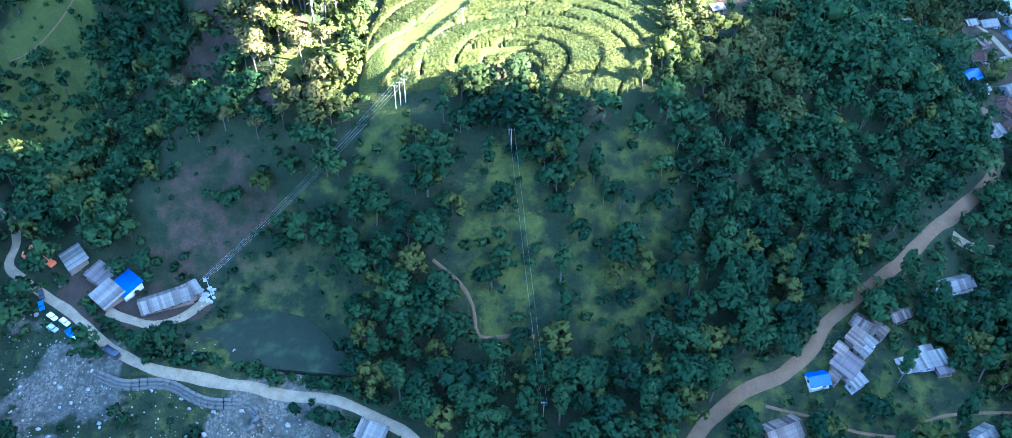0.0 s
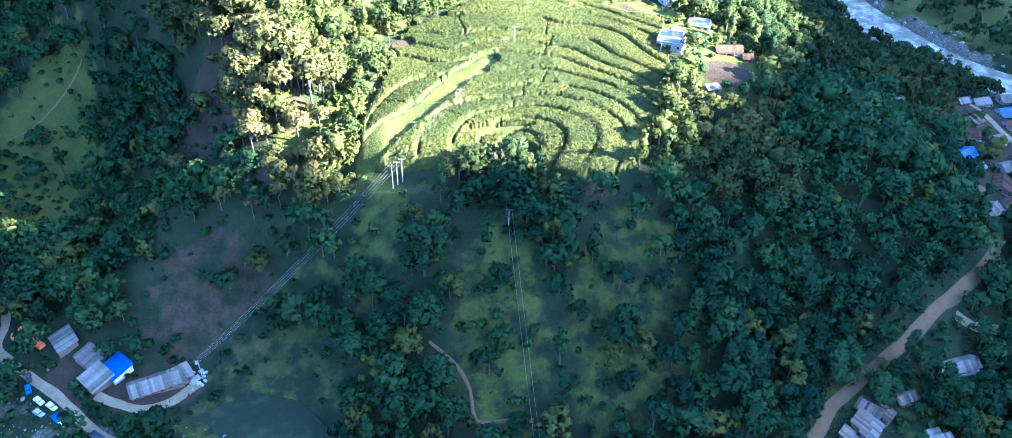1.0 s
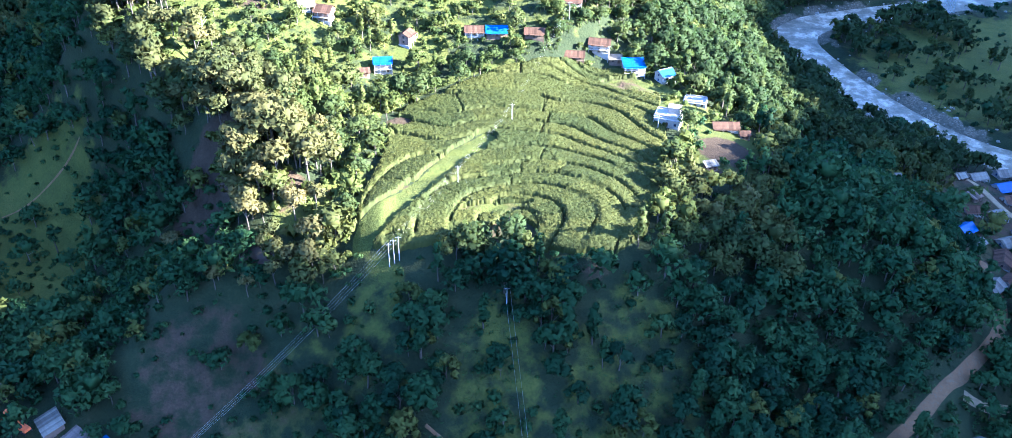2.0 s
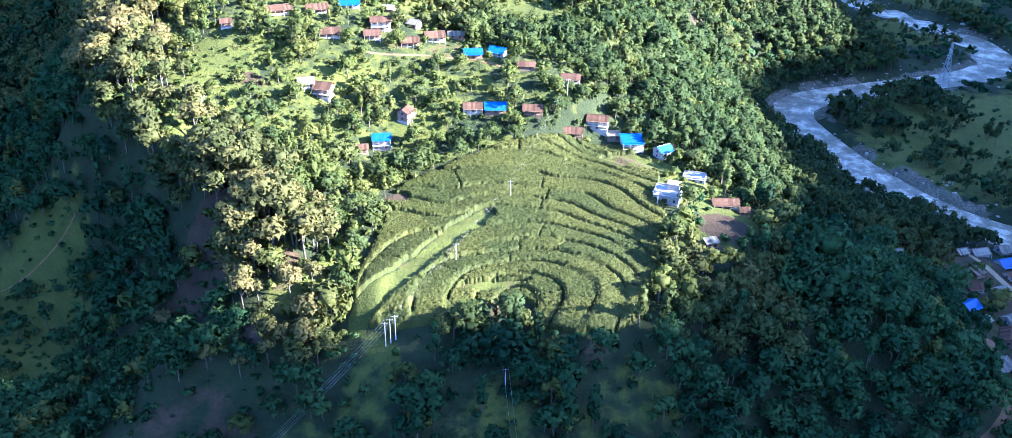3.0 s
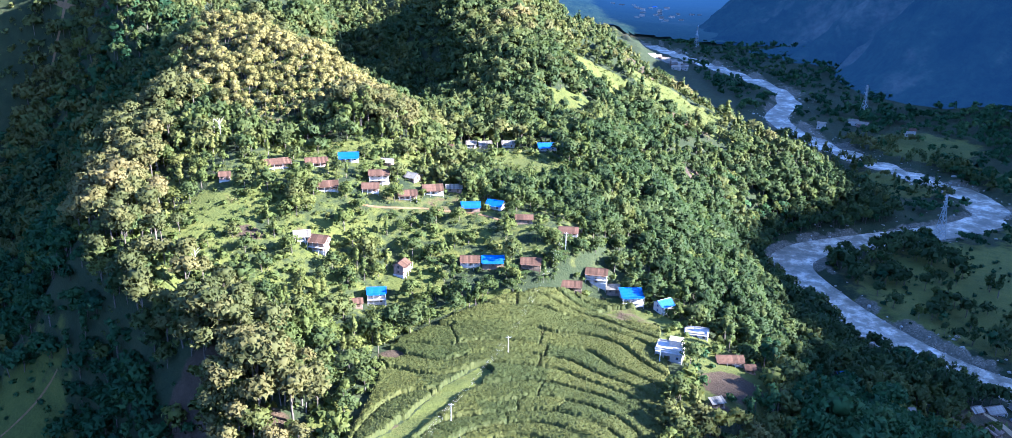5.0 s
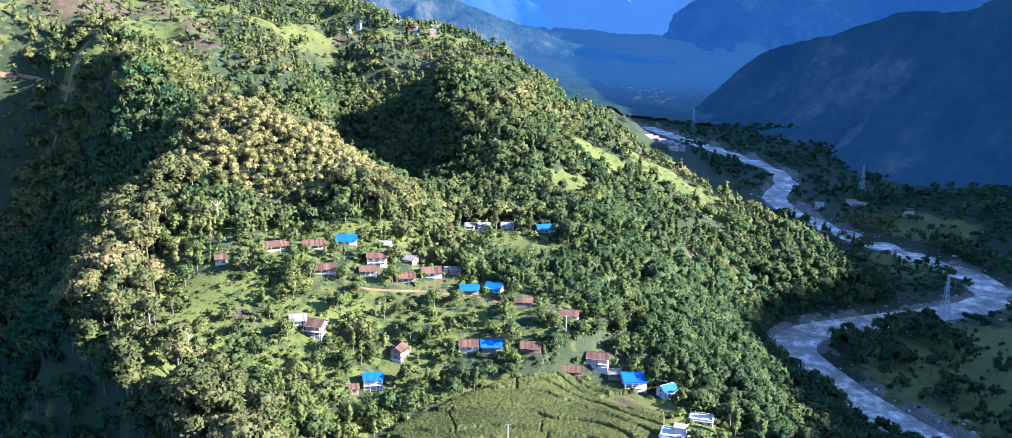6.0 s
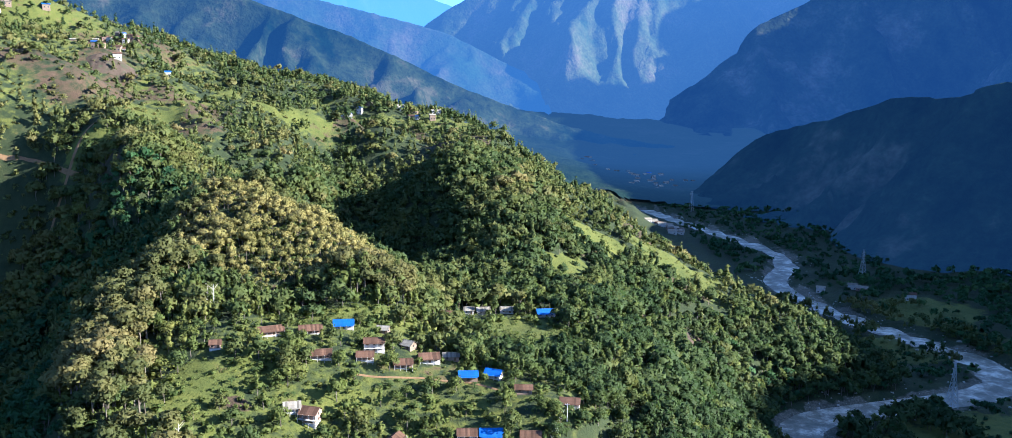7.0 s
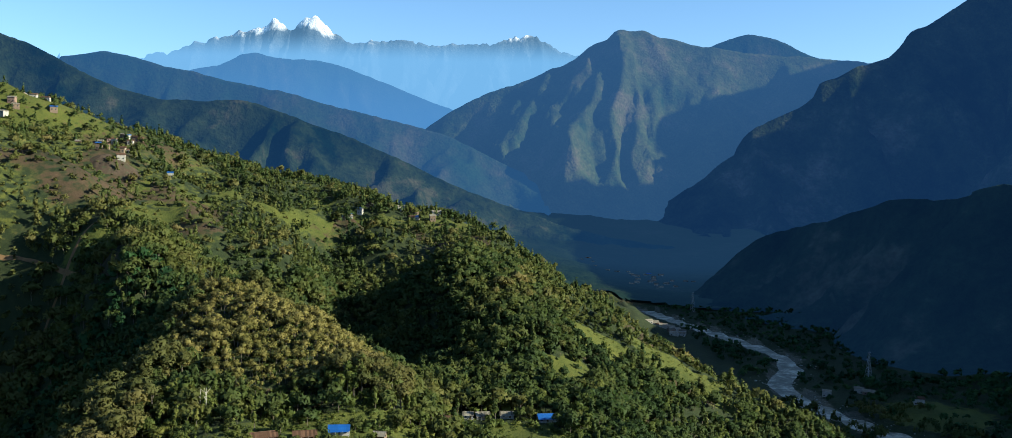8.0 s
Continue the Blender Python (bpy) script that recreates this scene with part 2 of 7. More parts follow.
CLEARINGS += [
    (-39, 323, 5, 4, 0, 0.4, 1), (76, 295, 8, 4, 20, 0.2, 1), (72, 308, 7, 12, 0, 0.9, 0.3), (30, 241, 12, 4, 0, 0.3, 0.45),
    (-110, 478, 8, 5, 0, 0.2, 0.9), (-105, 378, 7, 4, 0, 0.3, 0.8), (-278, 785, 60, 18, 10, 1, 0.1), (-235, 960, 75, 16, 0, 1, 0.1),
]
CLEARINGS += [
    (-310, 835, 45, 16, 0, 0.4, 0.55), (-400, 1000, 70, 40, 20, 0.6, 0.5), (-430, 900, 50, 30, 0, 0.8, 0.3), (320, 560, 55, 34, 10, 0.75, 0),
    (430, 560, 60, 60, 0, 0.75, 0), (-50, 440, 20, 9, 0, 0.7, 0.3), (-10, 400, 20, 8, 0, 0.5, 0.3), (140, 319, 8, 5, 0, 0, 1),
]
CLEARINGS += [(-85, 187, 16, 13, 0, 0.5, 0.2), (126, 160, 34, 10, 5, 0.42, 0), (205, 330, 30, 40, 0, 0.5, 0.5), (-20, 1010, 90, 16, 0, 0.8, 0.3), (150, 700, 18, 10, 0, 0.4, 0.8)]

CLEARINGS += [(-353, 853, 32, 14, 0, 0.4, 0.6), (22, 610, 24, 9, -25, 0.1, 0.85), (-106, 300, 15, 8, 20, 0.1, 0.8), (-77, 281, 9, 5, 0, 0.4, 0.8), (-480, 1030, 50, 40, 0, 0.8, 0.35), (-480, 1240, 80, 40, 0, 0.5, 0.55), (120, 505, 10, 22, -20, 0.3, 0.75)]

CLEARINGS += [(-1, 271, 13, 2.6, 8, 0.9, 0)]
# gardens round the villa and the houses at the rim of the fields
CLEARINGS += [(80, 340, 14, 16, 0, 0.9, 0.1), (92, 322, 14, 12, 0, 0.85, 0.2), (62, 362, 18, 8, -10, 0.85, 0), (86, 300, 14, 9, 10, 0.6, 0.4)]
# grass of the village slope
CLEARINGS += [(-115, 333, 14, 7, 45, 0.85, 0), (-132, 354, 16, 8, 45, 0.85, 0.05), (-150, 378, 15, 9, 50, 0.8, 0.1), (-150, 405, 9, 14, 0, 0.6, 0.2), (-122, 380, 20, 14, 30, 0.85, 0.1), (-106, 394, 16, 9, 20, 0.85, 0.15), (-117, 331, 12, 9, 40, 0.8, 0.1), (-112, 352, 16, 9, 35, 0.8, 0), (-100, 452, 16, 7, 10, 0.6, 0.4), (-64, 447, 26, 8, 5, 0.9, 0.1), (-48, 468, 22, 9, 0, 0.8, 0), (-64, 392, 16, 7, 0, 0.7, 0), (-100, 326, 10, 6, 30, 0.7, 0.2), (-54, 335, 8, 12, 0, 0.7, 0.1), (-55, 280, 8, 16, 0, 0.75, 0.2)]
# long terraces on the great slope
CLEARINGS += [(-278, 818, 34, 8, 5, 1, 0.1), (-210, 868, 40, 8, 12, 1, 0.05), (-180, 888, 26, 6, 10, 0.9, 0.1), (-140, 1000, 40, 10, 0, 0.8, 0.35), (-62, 997, 44, 8, 2, 0.7, 0.4), (-176, 862, 22, 5, 8, 0.5, 0.6), (-160, 890, 18, 5, 8, 0.6, 0.4)]
CLEARINGS += [(-330, 800, 22, 26, 10, 0.2, 0.6), (-250, 757, 24, 8, 5, 0.5, 0.5), (-262, 640, 10, 20, 30, 0.2, 0.5), (-310, 602, 40, 8, 8, 0.5, 0.45), (-470, 1015, 46, 16, 15, 0.65, 0.3), (-430, 1060, 40, 14, 15, 0.6, 0.4), (-385, 1110, 40, 14, 15, 0.65, 0.3), (-355, 880, 40, 18, 10, 0.45, 0.45), (-250, 1400, 46, 22, 0, 0.7, 0.3)]
# open terraces of the upper slope and the hill town
CLEARINGS += [(-300, 845, 42, 13, 8, 0.9, 0.1), (-240, 888, 32, 9, 10, 0.9, 0.1), (-198, 1035, 48, 12, 0, 0.85, 0.2), (-378, 955, 45, 60, 20, 0.5, 0.42), (-352, 1060, 34, 34, 0, 0.55, 0.4), (-455, 1100, 55, 60, 0, 0.6, 0.42)]
CLEARINGS += [(-505, 1005, 40, 60, 10, 0.75, 0.3), (-335, 768, 36, 18, 10, 0.4, 0.55), (-110, 1037, 26, 10, 0, 0.85, 0.2), (-440, 850, 36, 26, 0, 0.62, 0.2), (-450, 1420, 60, 60, 0, 0.5, 0.4), (-290, 690, 30, 12, 20, 0.7, 0.2)]
ROAD_WEST = [(-200, 262), (-187, 249), (-179, 243), (-174, 232), (-172, 221), (-161, 213), (-144, 201), (-125, 185), (-110, 177), (-95, 173.5), (-76, 169.5), (-56, 166), (-39, 159), (-25, 150), (-5, 128), (10, 90)]
ROAD_EAST = [(40, 120), (54.6, 148), (63, 157), (72, 164), (85, 170), (94.5, 177), (100.6, 186), (108.6, 193), (122, 204), (131.6, 211), (147.6, 225), (158, 233), (185, 262), (196, 300)]
ROAD_LOOP = [(154, 224), (160.7, 221.6), (170.5, 223.4), (180.6, 224.2), (205, 226)]
PATH_EAST = [(78, 160), (93, 157.4), (104, 153.4), (117, 152), (126, 157), (137, 160), (156, 162), (185, 163)]
PATH_FRONT = [(-22, 201), (-13.4, 194), (-9.2, 187.4), (-7, 179.5), (2, 179.8), (10, 180)]
PATH_VILLAGE = [(-66, 406), (-48, 408), (-30, 412), (-8, 411), (10, 402)]
TRACK_HIGH = [(-378, 696), (-367, 697), (-348, 697), (-328, 690), (-312, 680), (-296, 671)]
TRACK_FAR = [(-315, 660), (-306, 683), (-298, 700), (-285, 715)]
GREEN_LANE = [(-46, 258), (-40, 264), (-35, 269), (-26, 283), (-16, 299), (-5, 311)]
# open grass about the upper village and along the river slope
CLEARINGS += [(-118, 395, 24, 13, 25, 0.62, 0.2), (-112, 366, 22, 11, 20, 0.55, 0.2), (-122, 340, 10, 14, 0, 0.6, 0.3), (-75, 459, 30, 8, 8, 0.8, 0), (-100, 476, 16, 7, 0, 0.4, 0.75)]
CLEARINGS += [(-45, 462, 18, 9, 0, 0.9, 0), (-36, 418, 26, 16, 0, 0.4, 0.38), (-90, 361, 16, 8, 0, 0.5, 0), (-60, 395, 22, 8, 0, 0.45, 0), (106, 600, 9, 30, -20, 0.5, 0.6), (132, 590, 8, 30, -15, 0.6, 0.6)]
CLEARINGS += [(-143, 203, 14, 5, -45, 0, 1), (-118, 198, 14, 4, 15, 0, 0.95), (300, 500, 85, 80, 0, 0.75, 0), (330, 480, 80, 50, 0, 0.8, 0), (420, 600, 60, 50, 0, 0.8, 0), (330, 740, 50, 40, 0, 0.8, 0), (420, 860, 50, 60, 0, 0.8, 0), (250, 860, 30, 60, 0, 0.8, 0), (480, 720, 60, 60, 0, 0.8, 0)]
# thinly wooded ground: middle, half-lengths, turn, share of trees left out
THIN = [(0, 203, 15, 36, 4, 0.7), (40, 204, 21, 38, -12, 0.42), (-95, 228, 34, 22, 0, 0.85), (-40, 236, 14, 16, 0, 0.6), (-64, 268, 22, 18, 0, 0.5), (-76, 392, 58, 46, 20, 0.16)]
ROAD_RIVER = [(205, 388), (216, 377), (222, 366), (224.5, 350), (230, 338), (242, 324)]
ROAD_SLOPE = [(138, 652), (145, 658), (154, 668), (164, 676), (174, 682), (185, 688)]
PATH_YARD = [(-130.5, 199.8), (-123.1, 196.6), (-116.8, 194.1), (-110.7, 194.6), (-105.2, 197.5), (-101.4, 203.2), (-98.6, 205.7)]
PATH_GULLY = [(-212, 331), (-198, 337), (-188, 340.5), (-176, 344)]
WALL_LINE = [(-127, 175.5), (-118, 172), (-110, 172), (-103, 171.2), (-95, 167.5), (-88, 165.5), (-80, 165), (-75, 162), (-77, 157)]
UPPER_LANE = [(-50, 327), (-43, 339), (-33, 347), (-19, 355), (-6, 363), (5, 366)]
ROADS = [(ROAD_WEST, 2.2), (ROAD_EAST, 2.0), (ROAD_LOOP, 2.0), (PATH_EAST, 1.0), (PATH_FRONT, 0.8), (PATH_VILLAGE, 1.2), (TRACK_HIGH, -0.6), (TRACK_FAR, 1.6), (ROAD_RIVER, 1.5), (ROAD_SLOPE, 5.0), (PATH_GULLY, 0.6), (PATH_YARD, 1.8), (WALL_LINE, 1.5)]
CLEARINGS += [(54, 625, 14, 32, -15, 1, 0.1), (48, 592, 11, 14, -10, 0.8, 0.1), (150, 729, 40, 19, 25, 1, 0.15), (144, 706, 36, 10, 25, 0.85, 0.1), (82, 706, 24, 13, 20, 1, 0.1), (102, 585, 9, 26, -20, 0.2, 0.8)]
CLEARINGS += [(146, 325, 6, 12, 30, 0.1, 0.9), (-194, 316, 26, 42, 12, 0.85, 0), (226, 350, 16, 30, 20, 0.3, 0.55)]

# grass below open stands of trees: middle, half-lengths, turn, share
GRASS = [(0, 203, 18, 38, 4, 0.47), (42, 204, 26, 42, -12, 0.47), (-62, 214, 46, 24, 0, 0.40), (-88, 172, 70, 16, -10, 0.35), (110, 168, 60, 30, 30, 0.45), (-72, 402, 62, 62, 0, 0.52), (-5, 410, 60, 36, 0, 0.48), (-110, 350, 24, 40, 40, 0.5), (320, 520, 95, 85, 0, 0.62)]

# houses: name, x, y, turn, width, depth, storeys, roof, roof colour, wall colour
HOUSES = []


def plot(*rows):
    HOUSES.extend(rows)


# round the fields
plot(("house", -49, 361, 8, 8, 6, 2, "gable", "blue", "white"), ("hut", -57, 355, 12, 6, 4.5, 1, "gable", "rust", "mud"), ("house", -40, 376, 70, 7, 5, 2, "gable", "rust", "pink"))
plot(("house", -10.8, 382, 2, 9, 6, 1, "gable", "rust", "white"), ("house", -1.0, 382, 2, 10, 7, 1, "gable", "blue", "mud"), ("house", 15.5, 382, -4, 9, 6, 1, "gable", "rust", "mud"))
plot(("house", 33, 379, -6, 10, 5.5, 1, "gable", "rust", "mud"), ("house", 45, 386, -12, 10, 6, 2, "gable", "rust", "white"), ("house", 59.3, 376, 4, 10, 7, 2, "shed", "blue", "white"), ("house", 72.5, 371, 30, 7, 6, 2, "gable", "blue", "white"))
plot(("hut", 52, 382, 0, 6, 4, 1, "shed", "tin", "mud"), ("house", 83, 352, -15, 10, 7, 1, "flat", "cement", "white"), ("villa", 67.5, 329, -20, 11, 8, 2, "flat", "cement", "white"), ("house", 91, 330, 0, 11, 5.5, 1, "gable", "rust", "white"), ("hut", 98, 326, 0, 4, 4, 1, "gable", "rust", "mud"))
plot(("hut", 79, 299, 15, 5, 3, 1, "shed", "tin", "mud"))
# the village above
plot(("hut", -122, 409, 15, 5, 5, 1, "gable", "rust", "pink"), ("house", -102, 424, 25, 13, 6, 1, "gable", "rust", "pink"), ("house", -85, 431, 15, 11, 6, 1, "gable", "rust", "pink"), ("house", -71.5, 442, 8, 10, 7, 1, "gable", "blue", "white"))
plot(("hut", -53, 444, -10, 6, 5, 1, "gable", "tin", "mud"), ("house", -77, 413, 12, 10, 6, 1, "gable", "rust", "pink"), ("house", -55, 426, 8, 10, 6, 2, "gable", "rust", "white"), ("house", -40, 434, -30, 6, 6, 1, "gable", "tin", "mud"))
plot(("house", -58, 418, 5, 8, 6, 1, "gable", "rust", "pink"), ("house", -41, 418, 8, 9, 6, 1, "gable", "rust", "pink"), ("house", -30, 427, 12, 10, 7, 1, "gable", "rust", "white"), ("hut", -20, 432, 5, 8, 4, 1, "shed", "tin", "mud"))
plot(("house", -11.6, 415, 5, 9, 6, 1, "gable", "blue", "mud"), ("house", 0, 418, -20, 8, 6, 1, "gable", "blue", "white"), ("hut", 13, 405, 0, 8, 5, 1, "gable", "rust", "mud"), ("house", 33, 400, -8, 9, 6, 1, "gable", "rust", "white"))
plot(("house", -83, 382, 15, 7, 6, 1, "gable", "tin", "white"), ("house", -75, 380, -15, 8, 7, 2, "gable", "rust", "pink"), ("hut", -25, 510, 0, 9, 6, 1, "gable", "rust", "mud"), ("house", -6, 530, 10, 8, 6, 1, "gable", "tin", "white"))
plot(("house", -14, 527, 0, 6, 5, 1, "shed", "tin", "white"), ("house", 7.7, 533, 0, 8, 5, 1, "gable", "tin", "white"), ("house", 30, 531, 10, 11, 7, 1, "gable", "blue", "white"), ("hut", 51.6, 602, 0, 8, 6, 1, "gable", "tin", "mud"))
# beside the eastern track
plot(("shed", 147.4, 205.7, 18, 18, 5.2, 1, "gable", "tin", "white"), ("hut", 94.8, 168.0, 12, 6.5, 5, 1, "gable", "blue", "cream"), ("shed", 104.6, 172.6, 48, 8, 7, 1, "shed", "dark", "mud"), ("shed", 109.8, 181.3, 48, 6.5, 5, 1, "shed", "patch", "mud"), ("hut", 110.7, 177.5, 40, 5, 4, 1, "shed", "tin", "mud"))
plot(("hut", 113.8, 180.2, 40, 2.8, 2.6, 1, "shed", "tin", "white"), ("shed", 113.8, 186.8, -42, 7, 5.5, 1, "gable", "patch", "mud"), ("hut", 117.8, 185.0, 45, 5, 4.5, 1, "shed", "patch", "mud"), ("hut", 103.6, 177.2, 48, 4, 3, 1, "shed", "patch", "mud"), ("shed", 126.5, 192.0, 22, 7, 4, 1, "gable", "patch", "mud"))
plot(("hut", 106.4, 167.2, 32, 6, 3.2, 1, "shed", "tin", "white"), ("shed", 129.3, 175.5, 15, 16, 4.2, 1, "shed", "tin", "white"), ("hut", 131.7, 179.7, 15, 4.5, 2.4, 1, "shed", "tin", "white"), ("hut", 135.8, 174.4, 15, 5, 4.5, 1, "shed", "dark", "mud"), ("shed", 81.5, 152.3, 22, 11, 7, 1, "gable", "patch", "mud"))
plot(("hut", 141.2, 152.8, 28, 7, 5, 1, "gable", "tin", "white"), ("hut", 99.8, 168.6, 45, 3.4, 3, 1, "shed", "patch", "mud"))
# beside the western track
plot(("shed", -149, 222.5, -50, 9, 6.5, 1, "shed", "tin", "mud"), ("shed", -132, 205.5, -40, 9, 7.5, 1, "shed", "tin", "mud"), ("shed", -126.5, 209.5, -40, 8, 7, 1, "shed", "blue", "cream"), ("shed", -137, 214.5, -35, 9, 6, 1, "shed", "dark", "mud"))
plot(("shed", -112.3, 204, 27, 16, 7, 1, "gable", "tin", "mud"), ("shed", -105, 207.5, 40, 6, 5, 1, "shed", "tin", "mud"), ("shed", -38, 152.5, -20, 8, 5, 1, "shed", "tin", "mud"))
# down by the river
plot(("hut", 177, 354, 0, 7, 5, 1, "gable", "tin", "white"), ("house", 228, 374, 15, 9, 6, 1, "gable", "tin", "white"), ("house", 239, 366, 15, 14, 7, 1, "gable", "blue", "white"), ("house", 197, 321, 30, 8, 6, 1, "gable", "blue", "mud"))
plot(("house", 208, 338, 0, 8, 6, 1, "gable", "rust", "white"), ("house", 207, 305, 60, 11, 7, 1, "gable", "rust", "pink"), ("house", 190, 281, 40, 9, 6, 1, "gable", "tin", "mud"), ("house", 200, 286, 40, 9, 6, 2, "gable", "rust", "white"), ("house", 215, 318, 20, 8, 6, 1, "gable", "tin", "white"))
plot(("hut", 216, 368, 20, 6, 5, 1, "gable", "tin", "mud"), ("house", 233, 352, 15, 8, 6, 1, "gable", "rust", "white"), ("hut", 214, 349, 30, 6, 5, 1, "shed", "patch", "mud"), ("house", 219, 337, 25, 8, 6, 1, "gable", "tin", "pink"))
plot(("hut", 225, 326, 10, 6, 5, 1, "gable", "blue", "white"), ("house", 244, 380, 10, 8, 6, 1, "gable", "tin", "white"), ("hut", 199, 312, 40, 6, 5, 1, "gable", "tin", "white"), ("hut", 156, 374, 10, 5, 4, 1, "gable", "blue", "mud"), ("hut", 191, 334, 0, 5, 4, 1, "shed", "blue", "mud"))
YARDS = [(h[1], h[2], 0.5 * max(h[4], h[5]) + 2.0) for h in HOUSES] + [(14, 500, 27), (12, 476, 15), (30, 480, 12), (-109, 194, 9), (-98, 198, 7), (-120, 197, 6), (88, 312, 13), (79, 299, 9), (92, 322, 9), (-74, 187, 26), (-150, 205, 8), (-142, 192, 7)]
# in front of each house the view down the slope is kept open
YARDS += [(h[1] - 0.02 * h[1], h[2] - 6, 5.2) for h in HOUSES]
YARDS += [(h[1] - 0.04 * h[1], h[2] - 13, 4.6) for h in HOUSES if h[2] > 340]

# ---------------------------------------------------------------- materials
def material(name):
    m = bpy.data.materials.new(name)
    m.use_nodes = True
    return m, m.node_tree.nodes, m.node_tree.links, m.node_tree.nodes["Principled BSDF"]


def ramp(nodes, links, source, *stops):
    r = nodes.new("ShaderNodeValToRGB")
    e = r.color_ramp.elements
    while len(e) < len(stops):
        e.new(0.5)
    for k, (at, c) in enumerate(stops):
        e[k].position, e[k].color = at, (*c, 1) if len(c) == 3 else c
    links.new(source, r.inputs[0])
    return r.outputs[0]


def mixed(nodes, links, f, a, b, blend="MIX"):
    n = nodes.new("ShaderNodeMix")
    n.data_type, n.blend_type = "RGBA", blend
    for k, v in ((0, f), (6, a), (7, b)):
        if hasattr(v, "is_linked"):
            links.new(v, n.inputs[k])
        else:
            n.inputs[k].default_value = v if k == 0 else (*v, 1)
    return n.outputs[2]


def maths(nodes, links, op, a, b=None):
    n = nodes.new("ShaderNodeMath")
    n.operation, n.use_clamp = op, op == "MULTIPLY_ADD"
    for k, v in enumerate((a, b)):
        if v is None:
            continue
        if hasattr(v, "is_linked"):
            links.new(v, n.inputs[k])
        else:
            n.inputs[k].default_value = v
    return n.outputs[0]


def noise_tex(nodes, links, scale, detail=4, coord="Object", kind="fac", rough=0.6):
    c = nodes.new("ShaderNodeTexCoord")
    n = nodes.new("ShaderNodeTexNoise")
    n.inputs["Scale"].default_value, n.inputs["Detail"].default_value, n.inputs["Roughness"].default_value = scale, detail, rough
    links.new(c.outputs[coord], n.inputs["Vector"])
    return n.outputs["Fac" if kind == "fac" else "Color"]


def bump(nodes, links, bsdf, source, strength, distance):
    b = nodes.new("ShaderNodeBump")
    b.inputs["Strength"].default_value, b.inputs["Distance"].default_value = strength, distance
    links.new(source, b.inputs["Height"])
    links.new(b.outputs[0], bsdf.inputs["Normal"])


def surface(name, dark, light, scale=1.0, rough=0.8, metal=0.0, relief=0.03, vary=0.0, stain=None):
    """A plain weathered surface: two scales of tone, fine relief, some difference from piece to piece."""
    m, n, l, b = material(name)
    fine, broad = noise_tex(n, l, 6 * scale, 6), noise_tex(n, l, 0.7 * scale, 3)
    mixf = maths(n, l, "ADD", maths(n, l, "MULTIPLY", fine, 0.5), maths(n, l, "MULTIPLY", broad, 0.5))
    col = ramp(n, l, mixf, (0.3, dark), (0.7, light))
    if stain:
        patch = ramp(n, l, noise_tex(n, l, 1.7 * scale, 5), (0.52, (0, 0, 0)), (0.68, (1, 1, 1)))
        col = mixed(n, l, patch, col, stain)
    if vary:
        info = n.new("ShaderNodeObjectInfo")
        hue = n.new("ShaderNodeHueSaturation")
        l.new(maths(n, l, "ADD", maths(n, l, "MULTIPLY", info.outputs["Random"], vary), 1 - vary / 2), hue.inputs["Value"])
        l.new(col, hue.inputs["Color"])
        col = hue.outputs[0]
    l.new(col, b.inputs["Base Color"])
    b.inputs["Roughness"].default_value, b.inputs["Metallic"].default_value = rough, metal
    b.inputs["Specular IOR Level"].default_value = 0.12 if rough > 0.7 else 0.5
    bump(n, l, b, fine, 0.5, relief)
    return m


def leaf_material(name, *stops, through=0.48):
    """Leaves: tone by tree (attribute tint) and by leaf, some light passing through."""
    m, n, l, b = material(name)
    a = n.new("ShaderNodeAttribute")
    a.attribute_name = "tint"
    g = n.new("ShaderNodeNewGeometry")
    o = n.new("ShaderNodeObjectInfo")
    f = maths(n, l, "ADD", maths(n, l, "MULTIPLY", a.outputs["Fac"], 0.74), maths(n, l, "MULTIPLY", g.outputs["Random Per Island"], 0.14))
    f = maths(n, l, "ADD", f, maths(n, l, "MULTIPLY", o.outputs["Random"], 0.12))
    col = ramp(n, l, f, *stops)
    l.new(col, b.inputs["Base Color"])
    b.inputs["Roughness"].default_value = 0.75
    b.inputs["Specular IOR Level"].default_value = 0.2
    t = n.new("ShaderNodeBsdfTranslucent")
    l.new(col, t.inputs[0])
    mx = n.new("ShaderNodeMixShader")
    mx.inputs[0].default_value = through
    l.new(b.outputs[0], mx.inputs[1])
    l.new(t.outputs[0], mx.inputs[2])
    l.new(mx.outputs[0], n["Material Output"].inputs[0])
    return m


LEAF_GREEN = leaf_material("leaf_green", (0.0, (0.032, 0.056, 0.018)), (0.35, (0.064, 0.088, 0.023)), (0.7, (0.104, 0.114, 0.029)), (1.0, (0.145, 0.134, 0.042)))
LEAF_TAN = leaf_material("leaf_tan", (0.0, (0.046, 0.062, 0.018)), (0.4, (0.096, 0.102, 0.030)), (0.75, (0.150, 0.134, 0.044)), (1.0, (0.186, 0.155, 0.058)))
LEAF_OLIVE = leaf_material("leaf_olive", (0.0, (0.066, 0.072, 0.020)), (0.45, (0.150, 0.144, 0.039)), (1.0, (0.246, 0.214, 0.068)))
LEAF_DEEP = leaf_material("leaf_deep", (0.0, (0.026, 0.048, 0.015)), (0.4, (0.048, 0.074, 0.021)), (0.75, (0.078, 0.098, 0.026)), (1.0, (0.120, 0.128, 0.038)))
